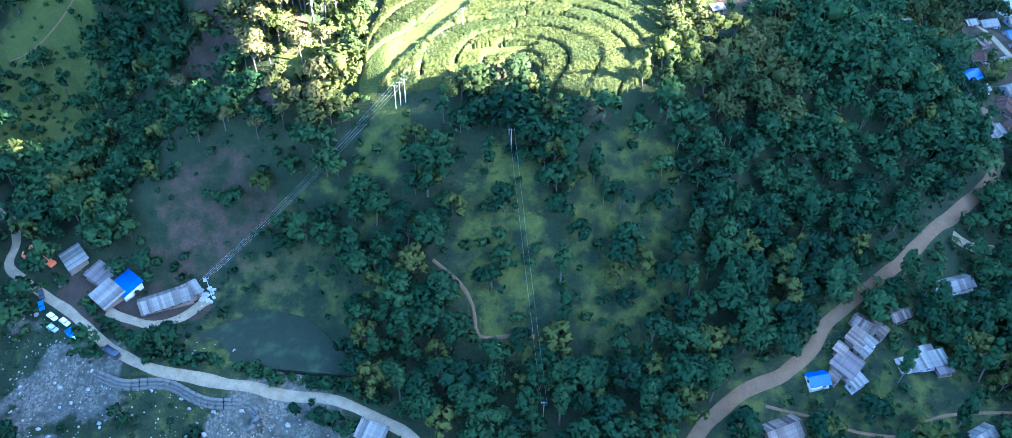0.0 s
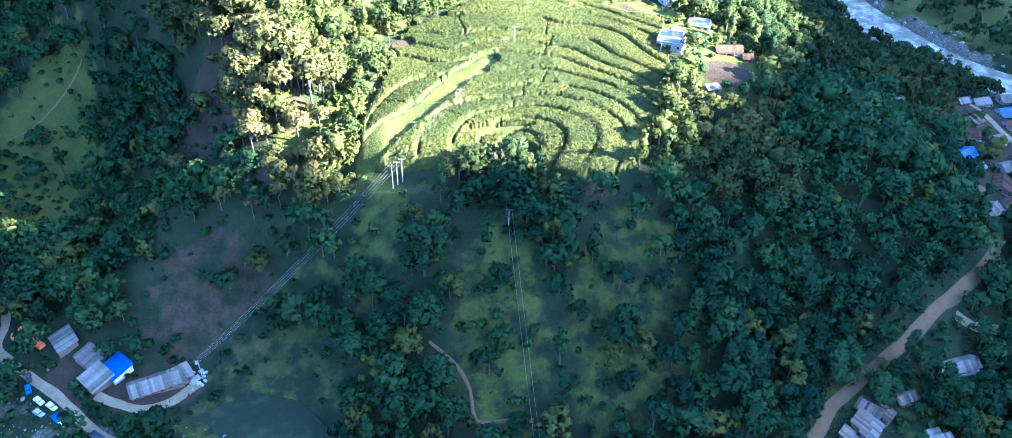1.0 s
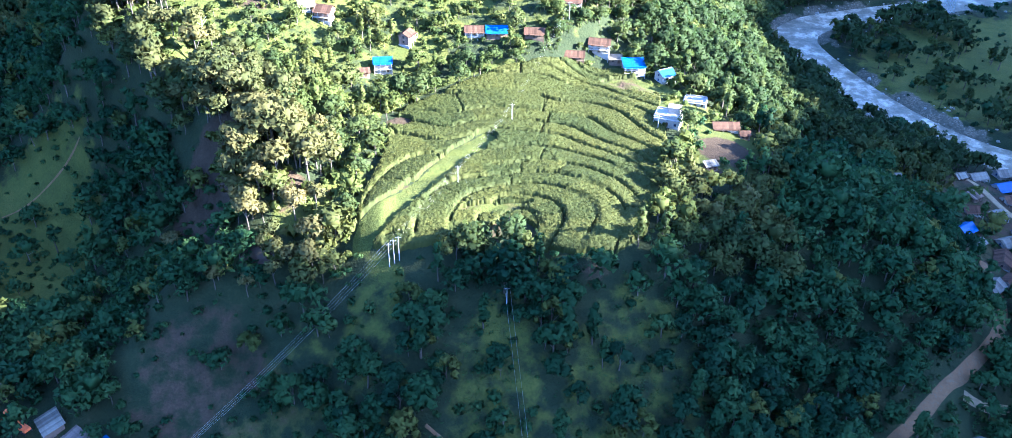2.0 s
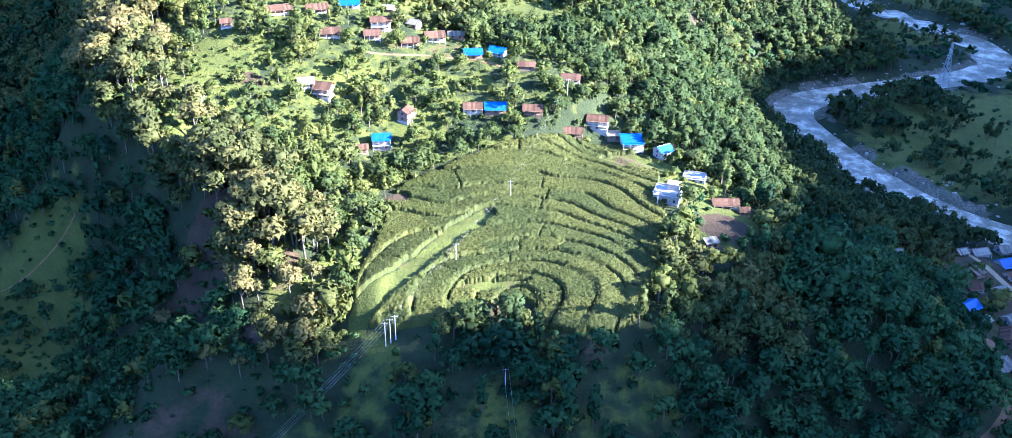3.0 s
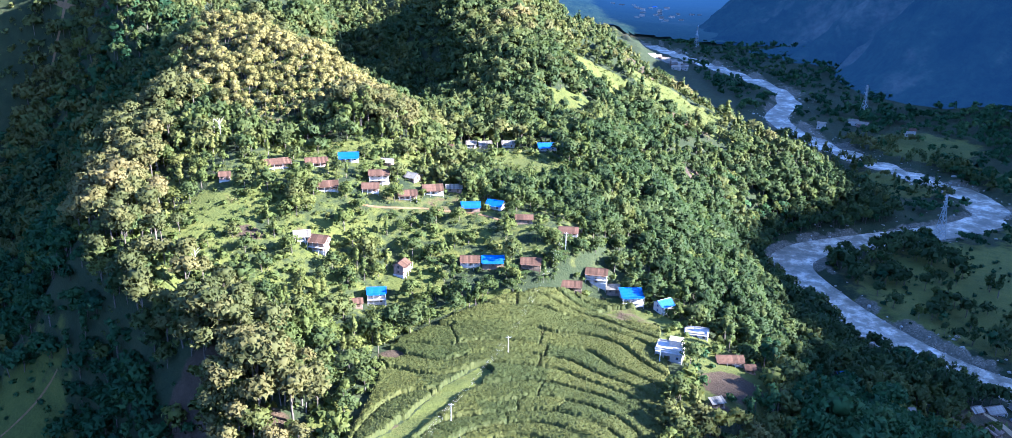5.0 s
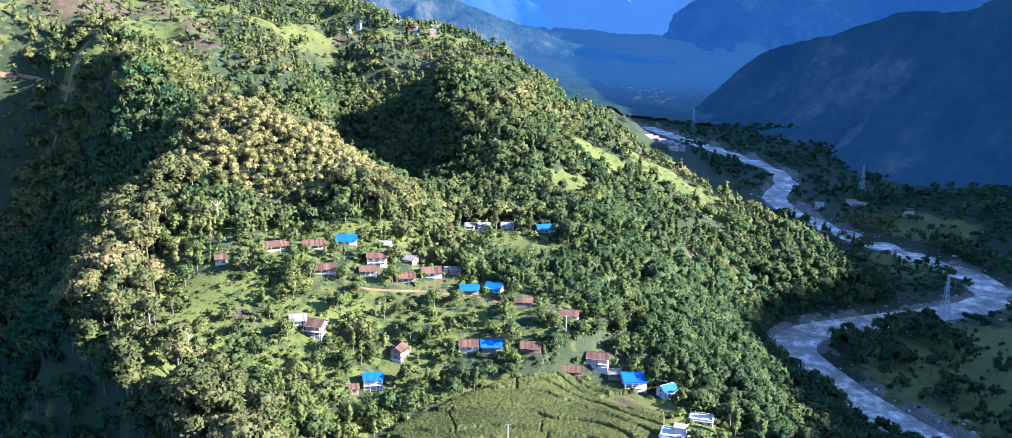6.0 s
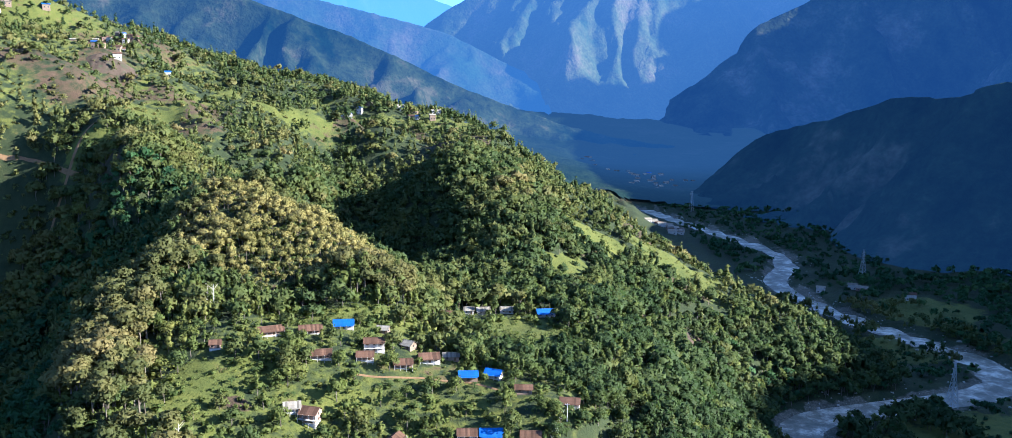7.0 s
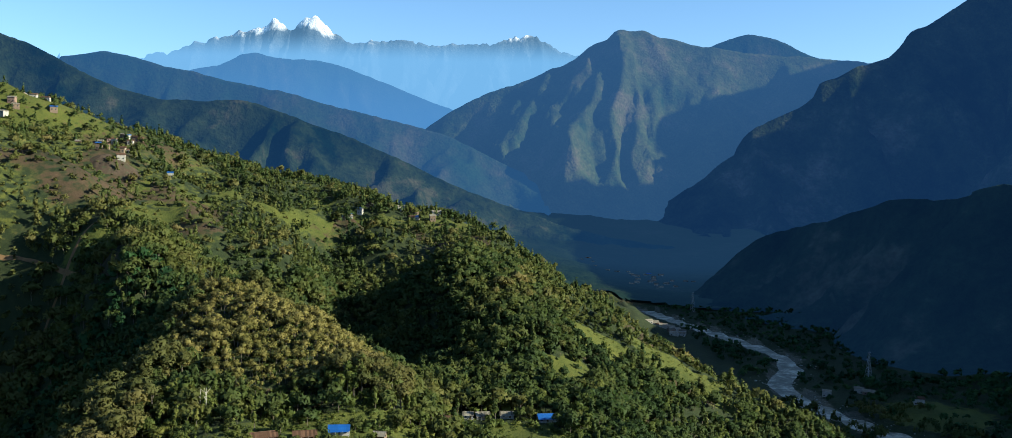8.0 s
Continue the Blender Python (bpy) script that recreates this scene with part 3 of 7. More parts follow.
LEAF_MAIZE = leaf_material("leaf_maize", (0.0, (0.026, 0.038, 0.007)), (0.5, (0.062, 0.067, 0.011)), (1.0, (0.128, 0.116, 0.022)), through=0.2)
LEAF_BUSH = leaf_material("leaf_bush", (0.0, (0.038, 0.062, 0.014)), (0.5, (0.094, 0.118, 0.025)), (1.0, (0.160, 0.162, 0.036)))
# leaves of shaded woods: the dark, cool cast of shade put into the colour
LEAF_SHADE = leaf_material("leaf_shade", (0.0, (0.012, 0.036, 0.015)), (0.4, (0.028, 0.068, 0.023)), (0.75, (0.052, 0.102, 0.031)), (1.0, (0.090, 0.140, 0.040)))
BARK = surface("bark", (0.05, 0.043, 0.034), (0.15, 0.13, 0.105), 1.5, 0.9, relief=0.05)


def ground_material():
    m, n, l, b = material("ground_cover")
    a = n.new("ShaderNodeAttribute")
    a.attribute_name = "cover"
    sep = n.new("ShaderNodeSeparateColor")
    l.new(a.outputs["Color"], sep.inputs[0])
    fine, mid, broad = noise_tex(n, l, 1.1, 6), noise_tex(n, l, 0.16, 5), noise_tex(n, l, 0.022, 4)
    floor = ramp(n, l, maths(n, l, "ADD", maths(n, l, "MULTIPLY", mid, 0.6), maths(n, l, "MULTIPLY", fine, 0.4)), (0.3, (0.011, 0.019, 0.009)), (0.55, (0.026, 0.035, 0.014)), (0.8, (0.051, 0.050, 0.024)))
    meadow = ramp(n, l, maths(n, l, "ADD", maths(n, l, "MULTIPLY", mid, 0.55), maths(n, l, "MULTIPLY", fine, 0.45)), (0.3, (0.038, 0.052, 0.012)), (0.55, (0.070, 0.080, 0.016)), (0.8, (0.116, 0.108, 0.026)))
    earth = ramp(n, l, maths(n, l, "ADD", maths(n, l, "MULTIPLY", mid, 0.5), maths(n, l, "MULTIPLY", fine, 0.5)), (0.3, (0.027, 0.020, 0.013)), (0.6, (0.059, 0.042, 0.026)), (0.85, (0.120, 0.083, 0.053)))
    vor = n.new("ShaderNodeTexVoronoi")
    vor.inputs["Scale"].default_value = 0.55
    c = n.new("ShaderNodeTexCoord")
    l.new(c.outputs["Object"], vor.inputs["Vector"])
    stones = ramp(n, l, vor.outputs["Distance"], (0.10, (0.190, 0.182, 0.145)), (0.26, (0.092, 0.087, 0.064)), (0.8, (0.050, 0.050, 0.034)))
    sand = ramp(n, l, fine, (0.35, (0.042, 0.042, 0.028)), (0.5, (0.100, 0.092, 0.066)), (0.66, (0.190, 0.174, 0.130)))
    gravel = mixed(n, l, ramp(n, l, mid, (0.42, (0, 0, 0)), (0.6, (1, 1, 1))), stones, sand)
    edge = maths(n, l, "MULTIPLY", maths(n, l, "SUBTRACT", mid, 0.5), 1.2)

    def sharp(channel):
        return ramp(n, l, maths(n, l, "ADD", channel, edge), (0.38, (0, 0, 0)), (0.62, (1, 1, 1)))

    col = mixed(n, l, sharp(sep.outputs[1]), floor, meadow)
    col = mixed(n, l, sharp(sep.outputs[2]), col, earth)
    col = mixed(n, l, sharp(sep.outputs[0]), col, gravel)
    tone = ramp(n, l, broad, (0.3, (0.75, 0.78, 0.8)), (0.7, (1.15, 1.1, 1.05)))
    col = mixed(n, l, 1.0, col, tone, "MULTIPLY")
    l.new(col, b.inputs["Base Color"])
    b.inputs["Roughness"].default_value = 0.95
    b.inputs["Specular IOR Level"].default_value = 0.15
    bump(n, l, b, fine, 0.8, 0.6)
    return m


GROUND = ground_material()


def water_material():
    m, n, l, b = material("river_water")
    foam = noise_tex(n, l, 0.07, 9, rough=0.75)
    fine = noise_tex(n, l, 0.6, 6)
    col = ramp(n, l, foam, (0.40, (0.090, 0.083, 0.054)), (0.50, (0.165, 0.151, 0.106)), (0.62, (0.46, 0.42, 0.32)))
    l.new(col, b.inputs["Base Color"])
    b.inputs["Roughness"].default_value = 0.5
    b.inputs["Specular IOR Level"].default_value = 0.2
    bump(n, l, b, fine, 0.6, 0.25)
    return m


RIVER_WATER = water_material()


def mountain_material(name, low, high, rock, haze, veil, snow=0, mist=None, axis=2):
    """A far mountainside: woods and rock, with the haze of distant air put in as emission, thickening down the valley.
    mist: (level, veil there, level, veil there), by height or, with axis=1, up the valley."""
    m, n, l, b = material(name)
    broad, fine = noise_tex(n, l, 0.005, 8), noise_tex(n, l, 0.03, 4)
    f = maths(n, l, "ADD", maths(n, l, "MULTIPLY", broad, 0.75), maths(n, l, "MULTIPLY", fine, 0.25))
    col = ramp(n, l, f, (0.38, low), (0.54, high), (0.70, rock))
    if snow:
        g = n.new("ShaderNodeNewGeometry")
        s = n.new("ShaderNodeSeparateXYZ")
        l.new(g.outputs["Position"], s.inputs[0])
        up = maths(n, l, "ADD", maths(n, l, "MULTIPLY", maths(n, l, "SUBTRACT", s.outputs[2], snow), 0.006), maths(n, l, "MULTIPLY", maths(n, l, "SUBTRACT", broad, 0.5), 2.2))
        col = mixed(n, l, ramp(n, l, up, (0.1, (0, 0, 0)), (0.32, (1, 1, 1))), col, (0.92, 0.92, 0.93))
    l.new(col, b.inputs["Base Color"])
    b.inputs["Roughness"].default_value = 1.0
    b.inputs["Specular IOR Level"].default_value = 0.0
    woods = noise_tex(n, l, 0.11, 3)
    col2 = ramp(n, l, woods, (0.35, (0.6, 0.6, 0.6)), (0.65, (1.05, 1.05, 1.05)))
    l.new(mixed(n, l, 0.8, col, col2, "MULTIPLY"), b.inputs["Base Color"])
    bump(n, l, b, maths(n, l, "ADD", fine, maths(n, l, "MULTIPLY", woods, 0.4)), 0.55, 14.0)
    # haze is emitted by the surface itself, mixed in by veil or mist
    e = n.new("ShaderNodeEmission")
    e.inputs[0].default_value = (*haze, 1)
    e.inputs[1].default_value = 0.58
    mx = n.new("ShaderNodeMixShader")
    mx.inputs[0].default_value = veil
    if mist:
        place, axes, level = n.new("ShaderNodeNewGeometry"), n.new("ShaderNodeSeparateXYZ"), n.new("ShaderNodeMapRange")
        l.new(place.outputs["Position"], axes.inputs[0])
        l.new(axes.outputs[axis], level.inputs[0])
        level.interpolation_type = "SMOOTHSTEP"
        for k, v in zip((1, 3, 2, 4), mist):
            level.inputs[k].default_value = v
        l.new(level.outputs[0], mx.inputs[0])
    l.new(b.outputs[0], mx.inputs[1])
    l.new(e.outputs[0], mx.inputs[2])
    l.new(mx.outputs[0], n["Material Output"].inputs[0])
    return m


# ---------------------------------------------------------------- mesh helpers
def quads(name, V, F, mat, tint=None, normals=None, shade=False):
    """A mesh of faces with one number of corners from arrays."""
    me = bpy.data.meshes.new(name)
    V, F = np.asarray(V, np.float32), np.asarray(F, np.int32)
    me.vertices.add(len(V))
    me.vertices.foreach_set("co", V.ravel())
    me.loops.add(F.size)
    me.loops.foreach_set("vertex_index", F.ravel())
    me.polygons.add(len(F))
    me.polygons.foreach_set("loop_start", np.arange(0, F.size, F.shape[1], dtype=np.int32))
    me.materials.append(mat)
    if tint is not None:
        me.attributes.new("tint", "FLOAT", "POINT").data.foreach_set("value", np.asarray(tint, np.float32))
    me.update(calc_edges=True)
    if shade or normals is not None:
        me.shade_smooth()
    if normals is not None:
        me.normals_split_custom_set_from_vertices(np.asarray(normals, np.float32))
    return me


def part(name, bm, mat, parent, label=""):
    """A bmesh as one mesh object under a thing or a part."""
    me = bpy.data.meshes.new(name)
    bm.to_mesh(me)
    bm.free()
    me.materials.append(mat)
    ob = new(name, me)
    ob.parent = parent
    if label:
        ob["label"] = label
    return ob


def thing(name, m, label, category, group="", kind=""):
    e = new(name)
    e.empty_display_size = 0.5
    e.matrix_world = m
    return tagged(e, label, category, group, kind)


def box(bm, x0, x1, y0, y1, z0, z1, bevel=0.0, m=None):
    vs = [bm.verts.new(p) for p in ((x0, y0, z0), (x1, y0, z0), (x1, y1, z0), (x0, y1, z0), (x0, y0, z1), (x1, y0, z1), (x1, y1, z1), (x0, y1, z1))]
    fs = [bm.faces.new([vs[k] for k in f]) for f in ((3, 2, 1, 0), (4, 5, 6, 7), (0, 1, 5, 4), (1, 2, 6, 5), (2, 3, 7, 6), (3, 0, 4, 7))]
    if bevel:
        out = bmesh.ops.bevel(bm, geom=list({e for f in fs for e in f.edges}), offset=bevel, segments=1, affect="EDGES")
        vs = list({v for f in out["faces"] for v in f.verts} | {v for v in vs if v.is_valid})
    if m is not None:
        bmesh.ops.transform(bm, matrix=m, verts=[v for v in vs if v.is_valid])
    return vs


def tube(bm, a, b, r0, r1, sides=6):
    a, b = Vector(a), Vector(b)
    q = (b - a).to_track_quat("Z", "Y")
    rings = []
    for c, r in ((a, r0), (b, r1)):
        rings.append([bm.verts.new(c + q @ Vector((r * math.cos(2 * math.pi * k / sides), r * math.sin(2 * math.pi * k / sides), 0))) for k in range(sides)])
    for k in range(sides):
        bm.faces.new((rings[0][k], rings[0][(k + 1) % sides], rings[1][(k + 1) % sides], rings[1][k]))
    bm.faces.new(rings[0][::-1])
    bm.faces.new(rings[1])


# ---------------------------------------------------------------- the ground sheet

def clearing(x, y, soft=0.25, rows=None):
    meadow, bare = np.zeros(np.shape(x)), np.zeros(np.shape(x))
    for cx, cy, rx, ry, turn, me, ba in rows or CLEARINGS:
        c, s = math.cos(radians(turn)), math.sin(radians(turn))
        u, v = ((x - cx) * c + (y - cy) * s) / rx, (-(x - cx) * s + (y - cy) * c) / ry
        k = smooth(1 + soft, 1 - soft, np.hypot(u, v))
        meadow, bare = np.maximum(meadow, k * me), np.maximum(bare, k * ba)
    return meadow, bare


def open_slope(x, y):
    """Share of open grass and scrub between the groves of the great slope."""
    f = fractal(x + 0.25 * y, 1.5 * y, 110, 78, 4)
    return 0.8 * smooth(0.53, 0.62, f) * smooth(620, 700, y) * smooth(1900, 1500, y) * smooth(330, 230, x)


def build_ground():
    X, Y = np.meshgrid(GX, GY)
    V = np.stack([X.ravel(), Y.ravel(), GZ.ravel()], 1)
    i = np.arange(len(GX) * len(GY)).reshape(len(GY), len(GX))
    F = np.stack([i[:-1, :-1].ravel(), i[:-1, 1:].ravel(), i[1:, 1:].ravel(), i[1:, :-1].ravel()], 1)
    me = quads("ground", V, F, GROUND, shade=True)
    x, y = V[:, 0], V[:, 1]
    meadow, bare = clearing(x, y)
    meadow = np.maximum(meadow, clearing(x, y, 0.3, [(*g, 0) for g in GRASS])[0])
    grass = open_slope(x, y)
    meadow, bare = np.maximum(meadow, 0.55 * grass), np.maximum(bare, 0.72 * grass * smooth(0.45, 0.6, fractal(x, y, 60, 92, 3)))
    field = field_mask(x, y)
    d, _ = near_line(x, y, RIVER_LINE)
    d2, _ = near_line(x, y, STREAM)
    weeds = smooth(0.5, 0.62, fractal(x, y, 16, 61, 3))
    gravel = (1 - 0.8 * weeds) * np.maximum(smooth(23, 17, d + 16 * (fractal(x, y, 40, 9) - 0.5)), smooth(26, 12, d2 + 14 * (fractal(x, y, 30, 8) - 0.5)))
    lane = np.maximum(smooth(4.6, 3.4, near_line(x, y, GREEN_LANE)[0]), smooth(3.2, 2.2, near_line(x, y, UPPER_LANE)[0]))
    bare = np.maximum(bare, 0.42 * field) * (1 - lane)
    meadow = np.maximum(np.maximum(np.maximum(meadow, 0.3 * field), lane), 0.3 * weeds * (d2 < 40))
    cover = np.stack([gravel, meadow, bare, np.ones_like(x)], 1)
    me.attributes.new("cover", "FLOAT_COLOR", "POINT").data.foreach_set("color", cover.astype(np.float32).ravel())
    return tagged(new("ground", me), "green and brown hill ground falling to a river valley", "ground", kind="structure")


build_ground()


def ribbon(name, line, half, lift, mat, label, category, level=None, edge=0.12, seed=0):
    """A strip along a plan line, lying on the ground or at one level."""
    p = spline(line, 2.5 if level is None else 8)
    t = np.gradient(p[:, :2], axis=0)
    t /= np.linalg.norm(t, axis=1)[:, None]
    side = np.stack([-t[:, 1], t[:, 0]], 1)
    across = np.linspace(-1, 1, 5)
    rows = []
    for k, s in enumerate(across):
        w = half * (1 + edge * (2 * value(p[:, 0], p[:, 1], 7, seed + k) - 1))
        q = p[:, :2] + side * (s * w)[:, None]
        z = ground_at(q[:, 0], q[:, 1]) + lift * (1.0 if abs(s) < 0.9 else 0.3) if level is None else np.full(len(q), level)
        rows.append(np.column_stack([q, z]))
    V = np.stack(rows, 1).reshape(-1, 3)
    i = np.arange(len(V)).reshape(len(p), len(across))
    F = np.stack([i[:-1, :-1].ravel(), i[1:, :-1].ravel(), i[1:, 1:].ravel(), i[:-1, 1:].ravel()], 1)
    return tagged(new(name, quads(name, V, F, mat, shade=True)), label, category, kind="structure")


ribbon("water", RIVER, 16.0, 0, RIVER_WATER, "pale grey mountain river with white rapids", "river", level=WATER)


# ---------------------------------------------------------------- far mountains
def mountain(name, crest, front, back, base, mat, label, ribs=0.3, size=300, seed=0, sharp=1.0, fall=1.2, rough=1.0, spurs=(), jag=6.0, step=12):
    """A range with its crest along a line: spurs and gullies run down both sides."""
    c = spline(crest, step)
    n = len(c)
    u = np.concatenate([[0], np.cumsum(np.linalg.norm(np.diff(c[:, :2], axis=0), axis=1))])
    t = np.gradient(c[:, :2], axis=0)
    t /= np.linalg.norm(t, axis=1)[:, None]
    side = np.stack([t[:, 1], -t[:, 0]], 1)
    s = np.concatenate([-np.linspace(1, 0, 80) ** 1.15, np.linspace(0, 1, 16)[1:]])
    S, U = np.meshgrid(s, u, indexing="ij")
    dist = np.where(S < 0, -S * front, S * back)
    sx = c[None, :, 0] + side[None, :, 0] * np.where(S < 0, dist, -dist)
    sy = c[None, :, 1] + side[None, :, 1] * np.where(S < 0, dist, -dist)
    a = np.abs(S)
    warp = U + (fractal(U, dist, size * 1.3, seed + 5, 3) - 0.5) * size * 1.2
    rib = 1 - np.clip(5.5 * np.abs(fractal(warp, dist * 0.30, size, seed, 5) - 0.5), 0, 1)
    body = (1 - a ** sharp) ** fall
    z = base + (c[None, :, 2] - base) * (body - ribs * (1 - rib) * np.sin(np.pi * np.clip(a, 0, 1)) ** 0.8)
    for x0, drift, width, rise in spurs:
        z = z + rise * np.exp(-np.abs((sx - x0 - drift * dist + 40 * (fractal(U, dist, 150, seed + 9, 3) - 0.5)) / width) ** 1.5) * np.sin(np.pi * np.clip(a, 0, 1)) ** 0.7 * (S < 0)
    z = z + rough * (fractal(sx, sy, 70, seed + 2, 4) - 0.5) * 34 * np.minimum(1, a * 6 + 0.25)
    # broken crest line and rock steps on the flanks
    z = z + jag * (2.2 * np.abs(fractal(U, dist, 90, seed + 14, 4) - 0.5) - 0.5 + 0.5 * value(U, dist, 14, seed + 15)) * np.exp(-4 * a)
    z = z + 0.8 * jag * (np.floor(5 * fractal(sx, z * 1.5, 130, seed + 16, 3)) - 5 * fractal(sx, z * 1.5, 130, seed + 16, 3)) * np.sin(np.pi * np.clip(a, 0, 1))
    V = np.stack([sx.ravel(), sy.ravel(), z.ravel()], 1)
    i = np.arange(len(V)).reshape(len(s), n)
    F = np.stack([i[:-1, :-1].ravel(), i[:-1, 1:].ravel(), i[1:, 1:].ravel(), i[1:, :-1].ravel()], 1)
    return tagged(new(name, quads(name, V, F, mat, shade=True)), label, "mountain", kind="structure")


WOOD = (0.022, 0.045, 0.020)
# each range's air haze is a glowing colour of its own material
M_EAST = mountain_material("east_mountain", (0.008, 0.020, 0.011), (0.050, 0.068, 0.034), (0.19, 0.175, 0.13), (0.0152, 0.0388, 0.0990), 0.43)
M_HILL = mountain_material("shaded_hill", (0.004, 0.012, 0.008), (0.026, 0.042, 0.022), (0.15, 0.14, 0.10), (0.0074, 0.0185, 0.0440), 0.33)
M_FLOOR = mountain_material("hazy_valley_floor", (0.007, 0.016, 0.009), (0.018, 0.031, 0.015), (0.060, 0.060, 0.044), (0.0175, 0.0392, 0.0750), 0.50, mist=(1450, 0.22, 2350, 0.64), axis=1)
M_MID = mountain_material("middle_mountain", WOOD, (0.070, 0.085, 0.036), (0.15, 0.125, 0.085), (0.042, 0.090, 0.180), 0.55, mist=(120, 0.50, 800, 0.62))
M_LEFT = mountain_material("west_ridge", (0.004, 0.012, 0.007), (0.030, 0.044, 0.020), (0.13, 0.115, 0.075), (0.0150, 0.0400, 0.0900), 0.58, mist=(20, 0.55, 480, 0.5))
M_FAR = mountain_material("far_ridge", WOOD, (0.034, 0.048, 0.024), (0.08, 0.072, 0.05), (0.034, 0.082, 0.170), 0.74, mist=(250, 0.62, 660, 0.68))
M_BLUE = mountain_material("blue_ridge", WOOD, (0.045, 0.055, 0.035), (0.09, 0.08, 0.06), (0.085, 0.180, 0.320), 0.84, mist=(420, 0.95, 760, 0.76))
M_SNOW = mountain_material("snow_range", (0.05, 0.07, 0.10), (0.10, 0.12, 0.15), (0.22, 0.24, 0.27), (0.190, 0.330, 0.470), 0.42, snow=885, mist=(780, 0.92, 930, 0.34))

# the crest beyond the view is unseen, its heights shaped to cast the shadow edges
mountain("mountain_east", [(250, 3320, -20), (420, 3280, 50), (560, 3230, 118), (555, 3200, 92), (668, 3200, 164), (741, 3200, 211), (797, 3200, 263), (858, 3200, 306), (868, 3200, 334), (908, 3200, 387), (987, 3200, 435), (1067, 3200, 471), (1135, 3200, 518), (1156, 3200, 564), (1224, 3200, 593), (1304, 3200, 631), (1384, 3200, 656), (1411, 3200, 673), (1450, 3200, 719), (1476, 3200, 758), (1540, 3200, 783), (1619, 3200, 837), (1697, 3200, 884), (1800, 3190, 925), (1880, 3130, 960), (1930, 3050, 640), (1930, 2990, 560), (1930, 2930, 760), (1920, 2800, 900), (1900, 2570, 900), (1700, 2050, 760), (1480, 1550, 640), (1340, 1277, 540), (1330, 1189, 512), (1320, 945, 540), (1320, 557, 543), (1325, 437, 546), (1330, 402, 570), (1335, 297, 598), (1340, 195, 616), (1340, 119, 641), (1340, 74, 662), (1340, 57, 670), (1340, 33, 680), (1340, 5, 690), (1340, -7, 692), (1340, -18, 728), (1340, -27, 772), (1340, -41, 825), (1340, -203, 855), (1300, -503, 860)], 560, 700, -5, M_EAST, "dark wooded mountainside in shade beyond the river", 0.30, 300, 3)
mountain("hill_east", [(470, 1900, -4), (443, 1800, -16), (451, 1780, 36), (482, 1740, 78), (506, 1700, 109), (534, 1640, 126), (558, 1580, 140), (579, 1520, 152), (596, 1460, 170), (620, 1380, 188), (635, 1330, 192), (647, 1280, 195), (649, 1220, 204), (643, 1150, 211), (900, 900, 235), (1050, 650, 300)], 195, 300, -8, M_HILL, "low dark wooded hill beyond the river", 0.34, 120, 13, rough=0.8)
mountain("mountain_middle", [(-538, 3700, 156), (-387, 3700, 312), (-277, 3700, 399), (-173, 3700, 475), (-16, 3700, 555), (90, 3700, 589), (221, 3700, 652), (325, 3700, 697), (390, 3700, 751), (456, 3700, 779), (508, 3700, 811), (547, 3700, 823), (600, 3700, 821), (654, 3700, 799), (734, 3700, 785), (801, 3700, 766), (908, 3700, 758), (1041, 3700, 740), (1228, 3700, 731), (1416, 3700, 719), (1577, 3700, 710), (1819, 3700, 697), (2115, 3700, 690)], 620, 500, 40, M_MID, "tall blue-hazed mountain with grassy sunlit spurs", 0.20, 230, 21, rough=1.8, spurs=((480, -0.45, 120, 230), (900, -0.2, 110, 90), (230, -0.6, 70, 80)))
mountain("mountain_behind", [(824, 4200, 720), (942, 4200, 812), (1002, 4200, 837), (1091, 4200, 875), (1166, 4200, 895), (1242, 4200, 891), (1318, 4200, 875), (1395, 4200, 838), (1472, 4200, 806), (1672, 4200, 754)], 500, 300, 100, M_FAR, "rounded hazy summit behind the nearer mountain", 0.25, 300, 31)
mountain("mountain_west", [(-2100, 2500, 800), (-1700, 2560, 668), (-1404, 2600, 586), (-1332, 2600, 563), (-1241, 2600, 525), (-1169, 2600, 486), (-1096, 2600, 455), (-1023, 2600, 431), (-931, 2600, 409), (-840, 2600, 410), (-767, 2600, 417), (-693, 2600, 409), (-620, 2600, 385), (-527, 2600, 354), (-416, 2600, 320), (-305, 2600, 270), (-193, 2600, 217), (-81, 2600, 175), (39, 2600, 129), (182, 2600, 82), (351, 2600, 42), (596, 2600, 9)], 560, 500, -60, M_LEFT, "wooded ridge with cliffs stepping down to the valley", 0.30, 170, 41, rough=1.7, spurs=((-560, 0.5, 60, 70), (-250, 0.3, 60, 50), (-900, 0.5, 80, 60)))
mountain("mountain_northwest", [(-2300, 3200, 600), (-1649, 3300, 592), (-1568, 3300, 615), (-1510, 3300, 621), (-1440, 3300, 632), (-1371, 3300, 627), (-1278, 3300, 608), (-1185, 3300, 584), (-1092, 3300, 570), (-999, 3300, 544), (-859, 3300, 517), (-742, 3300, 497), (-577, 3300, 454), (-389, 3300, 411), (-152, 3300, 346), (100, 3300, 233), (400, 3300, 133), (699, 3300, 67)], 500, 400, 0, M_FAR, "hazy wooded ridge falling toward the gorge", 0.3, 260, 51)
